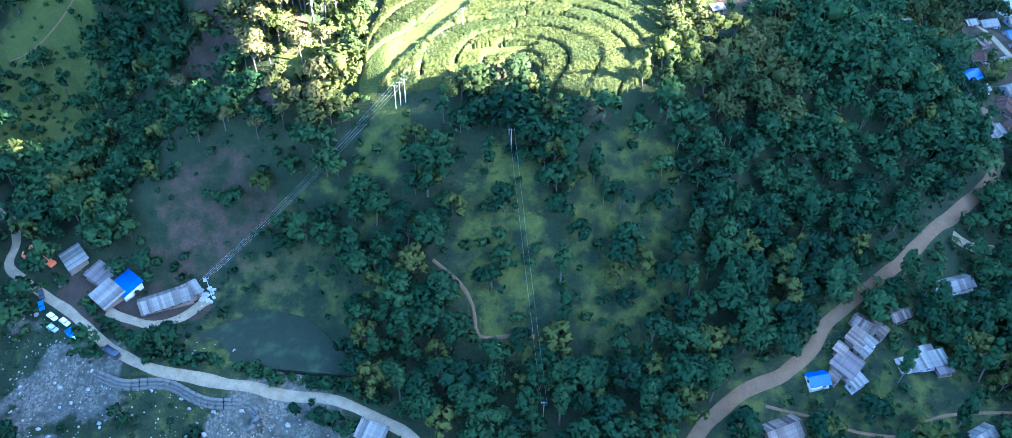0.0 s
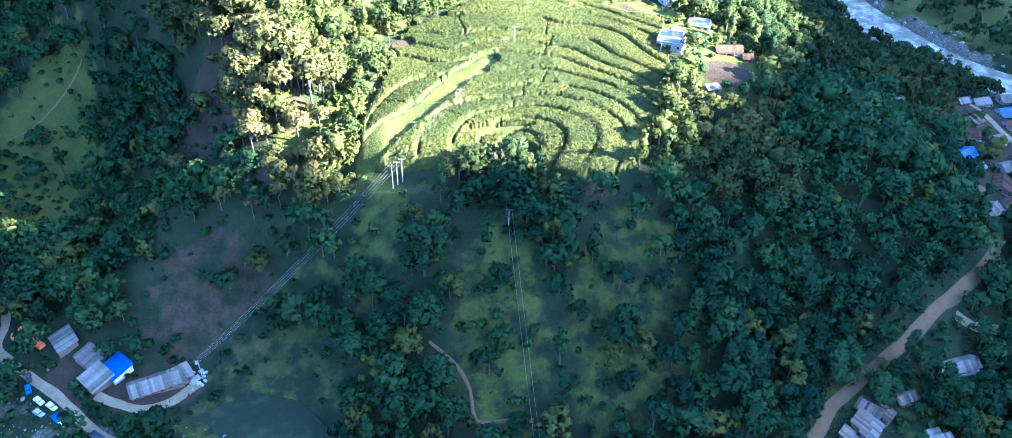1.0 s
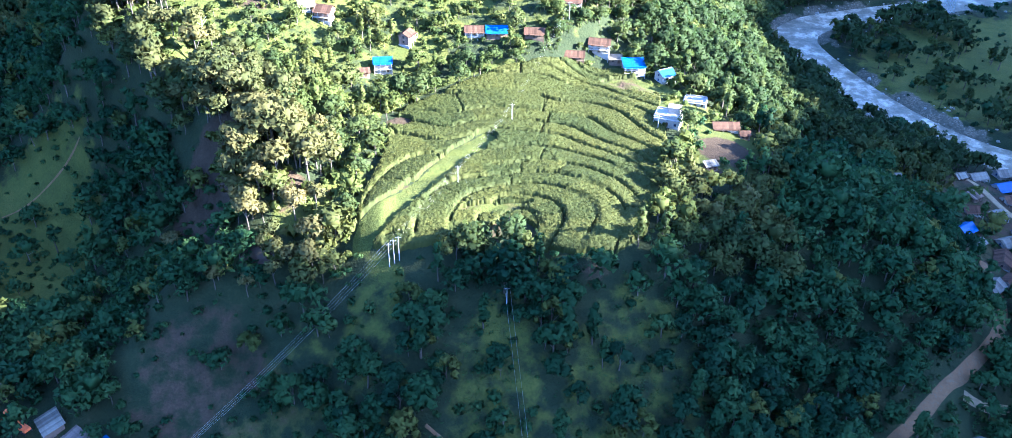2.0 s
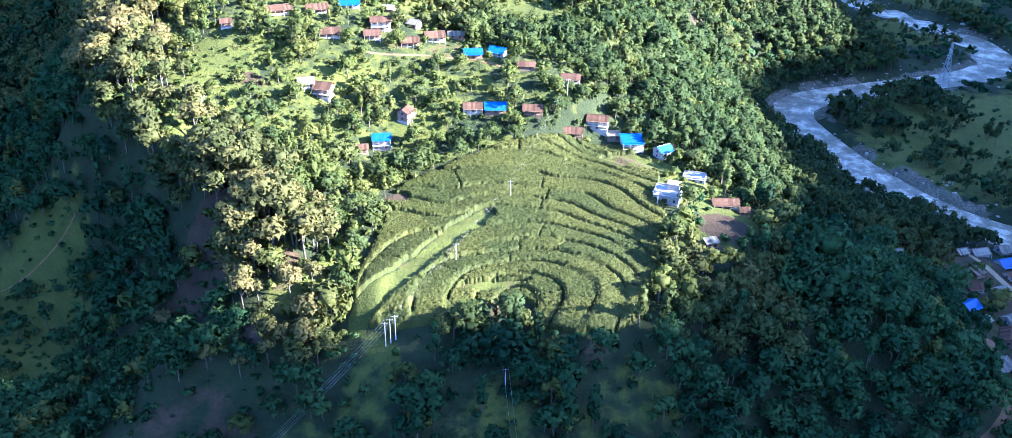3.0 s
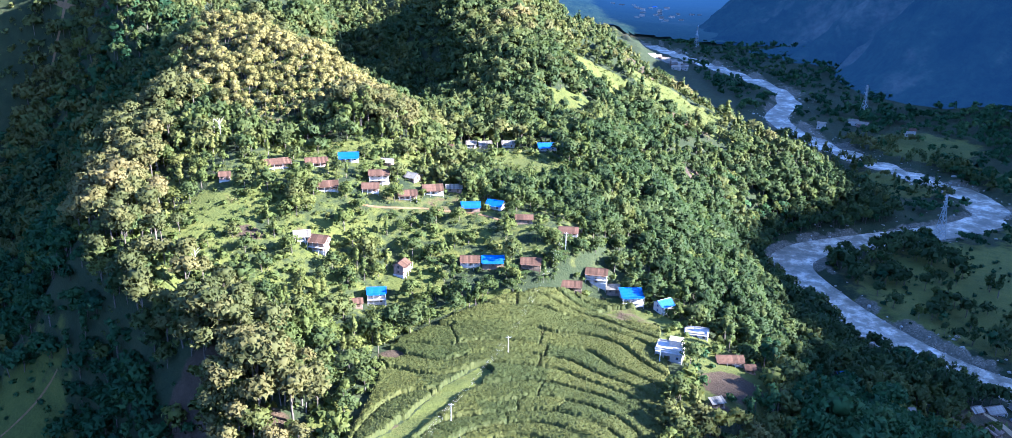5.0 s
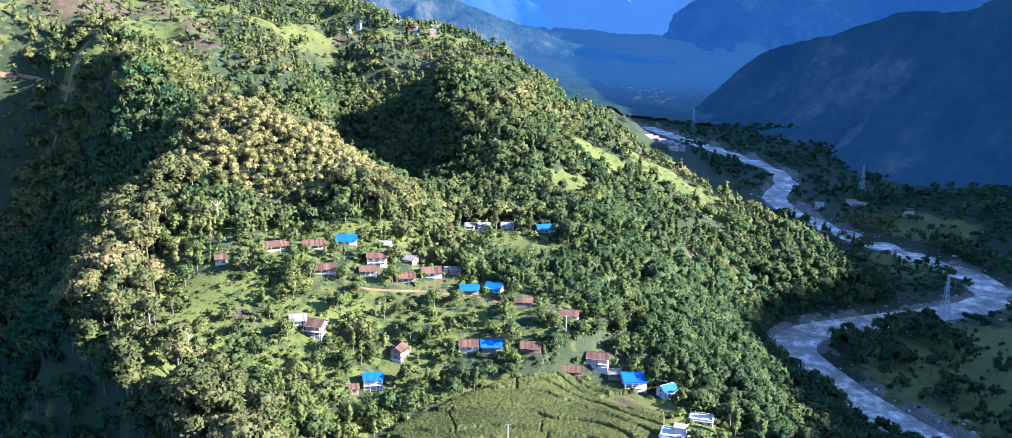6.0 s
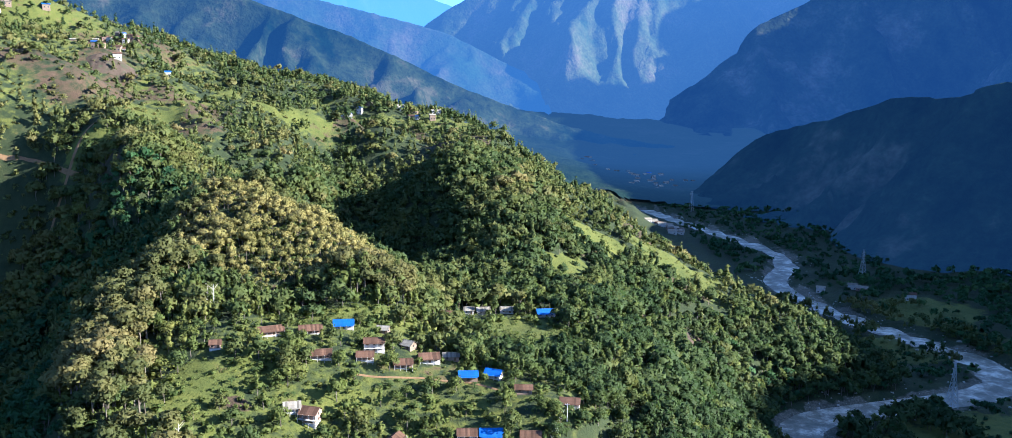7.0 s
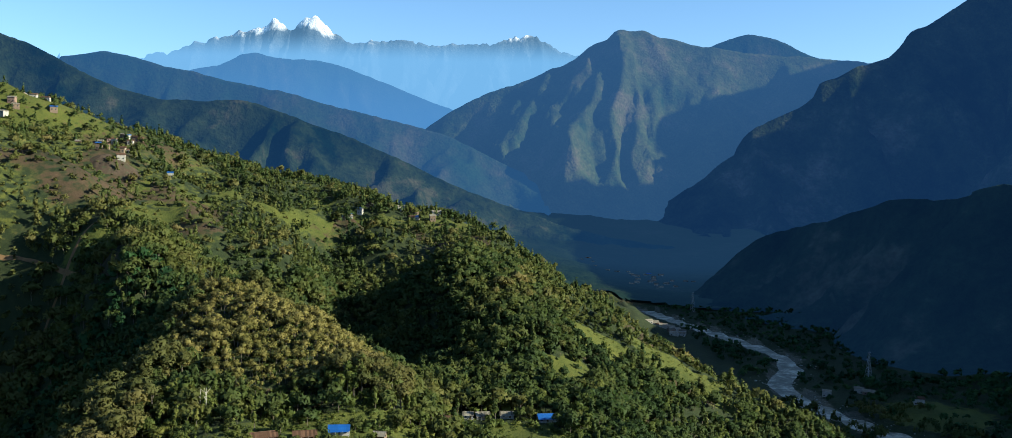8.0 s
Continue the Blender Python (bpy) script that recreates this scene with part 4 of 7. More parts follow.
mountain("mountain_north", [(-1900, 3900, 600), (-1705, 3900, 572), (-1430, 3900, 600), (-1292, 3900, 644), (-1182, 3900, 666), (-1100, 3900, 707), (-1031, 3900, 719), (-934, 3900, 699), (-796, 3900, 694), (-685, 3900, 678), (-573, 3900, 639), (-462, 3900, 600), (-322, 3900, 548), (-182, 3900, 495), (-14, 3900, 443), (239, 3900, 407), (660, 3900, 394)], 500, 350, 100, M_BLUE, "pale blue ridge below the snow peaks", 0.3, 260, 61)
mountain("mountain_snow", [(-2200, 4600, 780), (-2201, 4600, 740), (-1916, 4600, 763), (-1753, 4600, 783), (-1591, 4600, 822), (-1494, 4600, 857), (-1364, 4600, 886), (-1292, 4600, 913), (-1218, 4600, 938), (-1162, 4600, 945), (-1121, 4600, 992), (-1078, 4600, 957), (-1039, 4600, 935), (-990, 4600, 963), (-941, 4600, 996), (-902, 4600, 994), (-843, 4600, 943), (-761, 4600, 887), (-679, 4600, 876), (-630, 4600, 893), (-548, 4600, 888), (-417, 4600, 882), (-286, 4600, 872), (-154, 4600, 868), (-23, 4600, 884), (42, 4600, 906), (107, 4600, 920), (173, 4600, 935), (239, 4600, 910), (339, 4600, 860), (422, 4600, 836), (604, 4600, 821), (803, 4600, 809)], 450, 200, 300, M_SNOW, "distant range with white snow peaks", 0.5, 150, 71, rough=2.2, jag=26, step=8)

# added out of view, to shade the middle and east mountains
mountain("mountain_outside", [(2700, 2250, 1050), (2480, 2640, 1260), (2450, 2770, 1280), (2435, 2870, 1130), (2420, 2950, 1120), (2400, 3080, 1300), (2400, 3250, 1300), (2400, 3750, 1100), (2500, 4350, 800)], 240, 300, 100, M_EAST, "unseen dark mountainside added in the east to shade the ranges", 0.3, 260, 81)


def valley_floor():
    """A sheet added over the upper valley floor to carry glowing haze, with low field terraces."""
    X, Y = np.meshgrid(np.arange(-120, 1500, 12.0), np.arange(1420, 3560, 12.0))
    Z = ground_at(X, Y) + 2.0 + 2.2 * np.floor(fractal(X, Y, 240, 90, 3) * 9) - 8.0
    Z = np.maximum(Z, ground_at(X, Y) + 3.0)
    i = np.arange(X.size).reshape(X.shape)
    F = np.stack([i[:-1, :-1].ravel(), i[:-1, 1:].ravel(), i[1:, 1:].ravel(), i[1:, :-1].ravel()], 1)
    off = (near_line(X, Y, RIVER_LINE)[0] < 34) | ((ground_at(X, Y) > 12) & (Y < 1580)) | (Y < 1440 + 150 * fractal(X, Y, 90, 93, 3))
    F = F[~off.ravel()[F].any(axis=1)]
    V = np.stack([X.ravel(), Y.ravel(), Z.ravel()], 1)
    tagged(new("backdrop_valley", quads("backdrop_valley", V, F, M_FLOOR, shade=True)), "far valley floor sheet with terraced fields and haze put into its glow", "valley", kind="structure")


valley_floor()
# ---------------------------------------------------------------- trees
def leaf_cloud(rng, lobes, count, size, flat=0.75):
    """Three-cornered leaf sprays scattered over rounded lobes: corners, faces and soft normals."""
    weight = np.array([l[3] ** 2 for l in lobes])
    pick = rng.choice(len(lobes), count, p=weight / weight.sum())
    L = np.array(lobes)[pick]
    d = rng.normal(size=(count, 3))
    d[:, 2] = d[:, 2] * 0.8 + 0.3
    d /= np.linalg.norm(d, axis=1)[:, None]
    p = L[:, :3] + d * (L[:, 3] * rng.uniform(0.7, 1.12, count))[:, None] * np.column_stack([np.ones(count), np.ones(count), L[:, 4]])
    nrm = d + rng.normal(size=(count, 3)) * flat
    nrm /= np.linalg.norm(nrm, axis=1)[:, None]
    a = np.cross(nrm, rng.normal(size=(count, 3)))
    a /= np.linalg.norm(a, axis=1)[:, None]
    b = np.cross(nrm, a)
    w, h = size * rng.uniform(0.7, 1.35, (count, 1)), size * rng.uniform(0.6, 1.15, (count, 1))
    V = np.stack([p - a * w * 0.55 - b * h * 0.4, p + a * w * 0.55 - b * h * 0.35, p + b * h * 0.7 + a * w * rng.uniform(-0.3, 0.3, (count, 1))], 1).reshape(-1, 3)
    mid = np.array([l[:3] for l in lobes]).mean(0)
    out = (p - mid) / (np.abs(p - mid).max(0) + 0.1)
    out /= np.linalg.norm(out, axis=1)[:, None] + 1e-6
    N = np.repeat(0.42 * out + 0.25 * d + 0.2 * nrm + np.array([0, 0, 0.4]), 3, axis=0)
    N /= np.linalg.norm(N, axis=1)[:, None]
    return V, np.arange(len(V)).reshape(-1, 3), N


def halves(F):
    """Four-sided faces as three-sided ones."""
    F = np.asarray(F)
    return np.vstack([F[:, (0, 1, 2)], F[:, (0, 2, 3)]])


def blob(cx, cy, cz, r, sq):
    """A rough eight-cornered core that keeps the crown from being seen through."""
    k = r * 0.50
    V = np.array([(cx + a * k, cy + b * k, cz + c * k * sq) for c in (-1, 1) for b in (-1, 1) for a in (-1, 1)])
    F = np.array([(0, 2, 3, 1), (4, 5, 7, 6), (0, 1, 5, 4), (2, 6, 7, 3), (0, 4, 6, 2), (1, 3, 7, 5)])
    N = V - np.array([cx, cy, cz])
    return V, halves(F), N / np.linalg.norm(N, axis=1)[:, None]


def pole_quads(a, b, r0, r1, sides=4):
    a, b = np.array(a, float), np.array(b, float)
    d = (b - a) / np.linalg.norm(b - a)
    u = np.cross(d, (0.3, 1, 0.2))
    u /= np.linalg.norm(u)
    w = np.cross(d, u)
    ang = np.arange(sides) * 2 * np.pi / sides
    ring = np.cos(ang)[:, None] * u + np.sin(ang)[:, None] * w
    V = np.vstack([a + ring * r0, b + ring * r1])
    F = np.array([(k, (k + 1) % sides, sides + (k + 1) % sides, sides + k) for k in range(sides)])
    return V, halves(F), np.vstack([ring, ring])


def join(pieces):
    V, F, N, at = [], [], [], 0
    for v, f, n in pieces:
        V.append(v), F.append(f + at), N.append(n)
        at += len(v)
    return np.vstack(V), np.vstack(F), np.vstack(N)


def tree_shape(rng, kind, leaves, size, cores=True):
    """Crown and trunk arrays of one tree, base at the origin."""
    lobes, limbs = [], []
    if kind == "broad":
        h, spread, trunk, n = rng.uniform(9.5, 12.5), rng.uniform(3.6, 4.8), rng.uniform(2.0, 3.2), 15
        for k in range(n):
            a, rad = rng.uniform(0, 6.28), spread * math.sqrt(rng.uniform(0.02, 1.0))
            top = 1 - (rad / spread) ** 2
            z = trunk + (h - trunk) * (0.26 + 0.5 * top * rng.uniform(0.7, 1.08))
            lobes.append((rad * math.cos(a), rad * math.sin(a), z, spread * rng.uniform(0.3, 0.5), 0.85))
    elif kind == "tall":
        h, spread, trunk, n = rng.uniform(13, 17), rng.uniform(2.3, 3.1), rng.uniform(4.5, 7), 9
        for k in range(n):
            z = trunk + (h - trunk) * (k + 0.6) / n
            rad, a = spread * 0.42 * rng.uniform(0.2, 1.0), rng.uniform(0, 6.28)
            lobes.append((rad * math.cos(a), rad * math.sin(a), z, spread * rng.uniform(0.42, 0.66) * (1.12 - 0.45 * k / n), 0.9))
    elif kind == "crest":
        h, spread, trunk, n = rng.uniform(12, 15.5), rng.uniform(3.2, 4.2), rng.uniform(3.5, 5), 10
        for k in range(n):
            a, rad = rng.uniform(0, 6.28), spread * math.sqrt(rng.uniform(0.03, 0.6))
            z = trunk + (h - trunk) * (0.3 + 0.46 * (1 - (rad / spread) ** 2) * rng.uniform(0.6, 1.05))
            lobes.append((rad * math.cos(a), rad * math.sin(a), z, spread * rng.uniform(0.36, 0.56), 0.95))
    elif kind == "spire":
        h, spread, trunk, n = rng.uniform(11, 15), rng.uniform(2.0, 2.6), 1.5, 8
        for k in range(n):
            z = trunk + (h - trunk) * (k + 0.5) / n
            rad, a = 0.3 * rng.uniform(0, 1), rng.uniform(0, 6.28)
            lobes.append((rad * math.cos(a), rad * math.sin(a), z, spread * (0.92 - 0.72 * k / n) * rng.uniform(0.85, 1.15), 0.8))
    elif kind == "bamboo":
        h, spread, trunk, n = rng.uniform(9, 12), rng.uniform(3.0, 4.0), 1.0, 12
        for k in range(n):
            a, rad = rng.uniform(0, 6.28), spread * rng.uniform(0.3, 1.0)
            lobes.append((rad * math.cos(a), rad * math.sin(a), h * (0.92 - 0.5 * (rad / spread) ** 2) * rng.uniform(0.75, 1), spread * rng.uniform(0.22, 0.34), 1.25))
    else:
        h, spread, trunk, n = rng.uniform(1.6, 2.8), rng.uniform(1.3, 2.2), 0.2, 4
        for k in range(n):
            a, rad = rng.uniform(0, 6.28), spread * rng.uniform(0.1, 0.6)
            lobes.append((rad * math.cos(a), rad * math.sin(a), h * rng.uniform(0.3, 0.6), spread * rng.uniform(0.45, 0.65), 0.8))
    crown = [leaf_cloud(rng, lobes, leaves, size)]
    if cores == "all":
        crown += [blob(*l) for l in lobes]
    elif cores:
        mid = np.mean([l[:3] for l in lobes], axis=0)
        crown.append(blob(*mid, spread * 0.72, max(0.5, 0.45 * (h - trunk) / spread)))
    r = 0.022 * h
    bend = (rng.uniform(-0.4, 0.4), rng.uniform(-0.4, 0.4), trunk * 0.6 + h * 0.15)
    limbs.append(pole_quads((0, 0, -0.8), bend, r, r * 0.75))
    limbs.append(pole_quads(bend, (bend[0] * 0.5, bend[1] * 0.5, h * 0.8), r * 0.75, r * 0.25))
    for l in lobes[:3 if cores == "all" else 1]:
        limbs.append(pole_quads(bend, l[:3], r * 0.5, r * 0.18, 4))
    return join(crown), join(limbs)


def scatter(shapes, places, scale, turn, tint, squash=None):
    """All the trees of one wood in one set of arrays."""
    V, F, N, T, at = [], [], [], [], 0
    which = RNG.integers(0, len(shapes), len(places))
    for k, (v, f, n) in enumerate(shapes):
        sel = np.where(which == k)[0]
        if not len(sel):
            continue
        c, s = np.cos(turn[sel])[:, None], np.sin(turn[sel])[:, None]
        sc = scale[sel][:, None]
        x = (v[None, :, 0] * c - v[None, :, 1] * s) * sc + places[sel, 0:1]
        y = (v[None, :, 0] * s + v[None, :, 1] * c) * sc + places[sel, 1:2]
        z = v[None, :, 2] * sc * (1 if squash is None else squash[sel][:, None]) + places[sel, 2:3]
        V.append(np.stack([x, y, z], 2).reshape(-1, 3))
        N.append(np.stack([n[None, :, 0] * c - n[None, :, 1] * s, n[None, :, 0] * s + n[None, :, 1] * c, np.broadcast_to(n[None, :, 2], x.shape)], 2).reshape(-1, 3))
        F.append((f[None] + (np.arange(len(sel)) * len(v))[:, None, None] + at).reshape(-1, f.shape[1]))
        T.append(np.repeat(tint[sel], len(v)))
        at += len(sel) * len(v)
    return np.vstack(V), np.vstack(F), np.vstack(N), np.concatenate(T)


def wood(name, kind, places, leaves, size, mat, label, category="trees", scale=(0.75, 1.25), cores=True, tint=None, variants=5, trunks=True, seed=1):
    """One wood as a single object: crowns and trunks."""
    if not len(places):
        return None
    rng = np.random.default_rng(seed)
    made = [tree_shape(rng, kind, leaves, size, cores) for _ in range(variants)]
    n = len(places)
    patch = fractal(places[:, 0], places[:, 1], 36, 51, 3)
    sc, turn = RNG.uniform(*scale, n) * (0.7 + 0.75 * fractal(places[:, 0], places[:, 1], 24, 52, 2)), RNG.uniform(0, 6.28, n)
    sc = sc * (1 - 0.2 * smooth(1.2, 0.9, np.hypot((places[:, 0] + 32) / 105, (places[:, 1] - 405) / 62)))
    # sunlit west slope lightened, shaded east slope darkened, in the leaf tone itself
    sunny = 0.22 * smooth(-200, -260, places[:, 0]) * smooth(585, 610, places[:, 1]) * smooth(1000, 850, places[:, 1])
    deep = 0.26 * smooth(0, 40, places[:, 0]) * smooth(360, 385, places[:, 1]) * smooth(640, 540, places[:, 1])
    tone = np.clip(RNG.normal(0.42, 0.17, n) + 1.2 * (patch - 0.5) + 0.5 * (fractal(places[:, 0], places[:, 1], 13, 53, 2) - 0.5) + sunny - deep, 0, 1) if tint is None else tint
    state = RNG.bit_generator.state
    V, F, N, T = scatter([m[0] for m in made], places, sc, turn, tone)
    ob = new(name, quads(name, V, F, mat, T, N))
    tagged(ob, label, category, kind="stuff")
    if trunks:
        RNG.bit_generator.state = state
        V, F, N, T = scatter([m[1] for m in made], places, sc, turn, tone)
        t = new("trunks", quads("trunks", V, F, BARK))
        t.parent = ob
        t["label"] = "pale grey trunks"
    return ob


def spots(x0, x1, y0, y1, gap, seed):
    """Uneven planting spots about a gap apart."""
    rng = np.random.default_rng(seed)
    xs, ys = np.meshgrid(np.arange(x0, x1, gap), np.arange(y0, y1, gap))
    p = np.column_stack([xs.ravel(), ys.ravel()]) + rng.uniform(-0.55, 0.55, (xs.size, 2)) * gap
    return p, rng


def free(p, rng):
    """Share of the spots that woods leave free: fields, roads, houses, water, clearings."""
    x, y = p[:, 0], p[:, 1]
    d, _ = near_line(x, y, RIVER_LINE)
    d2, _ = near_line(x, y, STREAM)
    meadow, bare = clearing(x, y)
    keep = ((field_mask(x, y) < 0.05) | (np.hypot(x - 3, y - 254) < 6) | (np.hypot(x + 16, y - 249) < 6)) & ~((y > 234) & (y < 262) & (x > -54) & (x < -22)) & ~((y > 239) & (y < 250) & (x > 14) & (x < 44)) & (d > 16 + 9 * value(x, y, 25, 31)) & (d2 > 15)
    keep &= rng.uniform(size=len(x)) > np.maximum(meadow, bare) * 0.97
    for cx, cy, rx, ry, turn, share in THIN:
        c, s = math.cos(radians(turn)), math.sin(radians(turn))
        u, v = ((x - cx) * c + (y - cy) * s) / rx, (-(x - cx) * s + (y - cy) * c) / ry
        keep &= rng.uniform(size=len(x)) > share * smooth(1.15, 0.8, np.hypot(u, v))
    for line, w in ROADS:
        keep &= near_line(x, y, line)[0] > w + 2.0
    for hx, hy, r in YARDS:
        keep &= np.hypot(x - hx, y - hy) > r
    return keep



def ground_points(p):
    return np.column_stack([p, ground_at(p[:, 0], p[:, 1]) - 0.15])


def crest_share(p):
    """How much the dry tan trees prevail: along the ridge crest and over the knoll."""
    d, _ = near_line(p[:, 0], p[:, 1], [(-72, 268), (-97, 304), (-130, 338), (-165, 378), (-184, 430), (-181, 470), (-160, 560), (-62, 499)])
    crest = np.interp(p[:, 1], [268, 304, 338, 378, 430, 470, 560], [-72, -97, -130, -165, -184, -181, -160])
    k = np.maximum(smooth(30, 6, d) * np.where(p[:, 1] < 480, smooth(-20, -6, p[:, 0] - crest), 1), smooth(62, 30, np.hypot((p[:, 0] + 125) / 1.2, p[:, 1] - 530)))
    return np.maximum(k, 0.5 * smooth(60, 10, np.hypot(p[:, 0] - 30, (p[:, 1] - 700) / 1.3)))


def plant():
    p, rng = spots(-330, 300, 150, 700, 6.1, 11)
    dens = 0.62 + 0.75 * fractal(p[:, 0], p[:, 1], 45, 77, 3)
    keep = free(p, rng) & (rng.uniform(size=len(p)) < dens)
    knoll = np.hypot((p[:, 0] + 122) / 72, (p[:, 1] - 532) / 58) < 0.85 + 0.5 * (fractal(p[:, 0], p[:, 1], 30, 83, 2) - 0.5)
    p = p[keep & ~knoll]
    tan = rng.uniform(size=len(p)) < crest_share(p) * 0.55
    # near woods: the front slope is planted tree by tree further down
    front = (p[:, 1] < 234) & (p[:, 0] > -130) & (p[:, 0] < 190) & ~tan
    rest = ~front & ~tan
    third = rng.uniform(size=len(p))
    close = p[:, 1] < 430
    light = close & (rng.uniform(size=len(p)) < 0.8 * smooth(110, 60, np.hypot((p[:, 0] + 60) / 1.1, p[:, 1] - 395)))
    wood("village_trees", "broad", ground_points(p[rest & (third < 0.7) & light]), 350, 1.0, LEAF_BUSH, "light green leafy trees between the village houses", variants=6, scale=(0.6, 1.05), seed=41)
    close &= ~light
    # trees standing in shade get the darker, cooler leaf colour
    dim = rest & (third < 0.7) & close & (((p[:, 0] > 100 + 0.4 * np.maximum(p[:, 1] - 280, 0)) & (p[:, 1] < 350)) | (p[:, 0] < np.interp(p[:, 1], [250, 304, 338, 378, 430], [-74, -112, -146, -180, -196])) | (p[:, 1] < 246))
    wood("shade_wood", "broad", ground_points(p[dim]), 185, 1.38, LEAF_SHADE, "dense blue-green broadleaf wood in the shade", variants=6, seed=42)
    close &= ~dim
    deep = (p[:, 0] > 48 + 24 * value(p[:, 0], p[:, 1], 40, 34)) & (p[:, 1] > 330)
    wood("east_wood", "broad", ground_points(p[rest & (third < 0.7) & close & deep]), 240, 1.25, LEAF_DEEP, "dense deep green broadleaf wood below the village", seed=44)
    wood("broadleaf_wood", "broad", ground_points(p[rest & (third < 0.7) & close & ~deep]), 300, 1.1, LEAF_GREEN, "dense dark green broadleaf wood on the hillside", variants=8)
    bank = rest & (third < 0.7) & ~close & ~light & ~dim & (p[:, 0] > 186 + 14 * value(p[:, 0], p[:, 1], 30, 32))
    wood("river_slope_wood", "broad", ground_points(p[bank]), 120, 1.8, LEAF_DEEP, "deep green wood down to the river", seed=43)
    dim = dim | bank
    high = rest & (third < 0.7) & ~close & ~light & ~dim
    wood("spur_wood", "broad", ground_points(p[high & deep]), 130, 1.75, LEAF_DEEP, "deep green broadleaf wood on the river spur", seed=45)
    wood("upper_wood", "broad", ground_points(p[high & ~deep]), 112, 1.9, LEAF_GREEN, "dense dark green broadleaf wood above the village", seed=21)
    tall = rest & (third >= 0.7) & (third < 0.9)
    # tall trees in shade take that darker leaf colour too
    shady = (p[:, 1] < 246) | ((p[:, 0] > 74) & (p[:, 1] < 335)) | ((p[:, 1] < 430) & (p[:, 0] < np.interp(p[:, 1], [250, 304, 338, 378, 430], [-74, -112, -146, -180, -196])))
    wood("shade_tall_wood", "tall", ground_points(p[tall & shady]), 135, 1.35, LEAF_SHADE, "slender tall blue-green trees in the shade", scale=(0.6, 0.95), seed=47)
    tall &= ~shady
    garden = tall & (np.hypot((p[:, 0] + 60) / 1.1, p[:, 1] - 395) < 95)
    wood("garden_trees", "tall", ground_points(p[garden]), 150, 1.25, LEAF_BUSH, "slender light green trees among the houses", scale=(0.6, 0.95), seed=46)
    wood("tall_wood", "tall", ground_points(p[tall & ~garden]), 135, 1.35, LEAF_GREEN, "slender tall green trees on the hillside", scale=(0.6, 0.95), seed=2)
    wood("bamboo_thicket", "bamboo", ground_points(p[rest & (third >= 0.9)]), 170, 1.15, LEAF_BUSH, "feathery light green bamboo clumps", seed=3)
    c, rngc = spots(-230, 60, 250, 620, 5.0, 16)
    c = c[free(c, rngc) & (np.hypot((c[:, 0] + 122) / 72, (c[:, 1] - 532) / 58) > 1) & (rngc.uniform(size=len(c)) < 0.95 * crest_share(c)) & (rngc.uniform(size=len(c)) < 0.6 + 0.9 * fractal(c[:, 0], c[:, 1], 26, 79, 2))]
    wood("dry_wood", "crest", ground_points(np.vstack([p[tan], c])), 270, 1.08, LEAF_TAN, "tan and olive trees on the ridge crest", scale=(0.8, 1.25), seed=4)
    near = p[front]
    k, rk = spots(-215, -30, 465, 600, 3.7, 18)
    r = np.hypot((k[:, 0] + 122) / 72, (k[:, 1] - 532) / 58) + 0.3 * (fractal(k[:, 0], k[:, 1], 30, 84, 2) - 0.5)
    k = k[free(k, rk) & (r < 1.08)]
    wood("knoll_thicket", "crest", ground_points(k), 110, 1.15, LEAF_OLIVE, "dense olive and tan thicket over the rounded knoll", scale=(0.42, 0.78), tint=np.clip(rk.normal(0.66, 0.2, len(k)) + 0.9 * (fractal(k[:, 0], k[:, 1], 22, 85, 3) - 0.5), 0, 1), seed=19)
    # far woods
    q, rng2 = spots(-760, 420, 700, 1500, 7.6, 12)
    keep = free(q, rng2) & ~((q[:, 0] > 70) & (q[:, 1] > 900)) & (rng2.uniform(size=len(q)) < 0.98 - 0.86 * open_slope(q[:, 0], q[:, 1]))
    q = q[keep]
    kind = rng2.uniform(size=len(q))
    dry = kind < 0.25 * crest_share(q) + 0.06
    wood("far_broadleaf_wood", "broad", ground_points(q[~dry & (kind < 0.6)]), 62, 1.85, LEAF_GREEN, "dark green wood on the great slope", scale=(0.5, 1.05), trunks=False, seed=5)
    wood("far_pine_wood", "spire", ground_points(q[~dry & (kind >= 0.6)]), 46, 1.65, LEAF_GREEN, "pine-like dark trees on the great slope", scale=(0.6, 1.15), trunks=False, seed=6)
    wood("far_dry_wood", "broad", ground_points(q[dry]), 48, 2.7, LEAF_TAN, "olive trees on the great slope", trunks=False, seed=7)
    q, rng7 = spots(-340, 60, 470, 830, 5.4, 29)
    steep = ((q[:, 0] < -195) & (q[:, 1] < 625)) | ((q[:, 0] > -160) & (q[:, 1] > 590))
    q = q[free(q, rng7) & steep & (rng7.uniform(size=len(q)) < 0.75)]
    west = q[:, 0] < -190
    wood("ravine_wood", "broad", ground_points(q[~west]), 44, 2.5, LEAF_GREEN, "dense dark wood in the hollow behind the knoll", scale=(0.6, 1.1), trunks=False, seed=30)
    # the ravine's shade is also put into its leaf colour
    wood("ravine_wood", "broad", ground_points(q[west]), 44, 2.5, LEAF_SHADE, "dense blue-green wood in the shaded ravine beside the knoll", scale=(0.6, 1.1), trunks=False, seed=35)
    q, rng3 = spots(170, 620, 400, 1000, 11, 13)
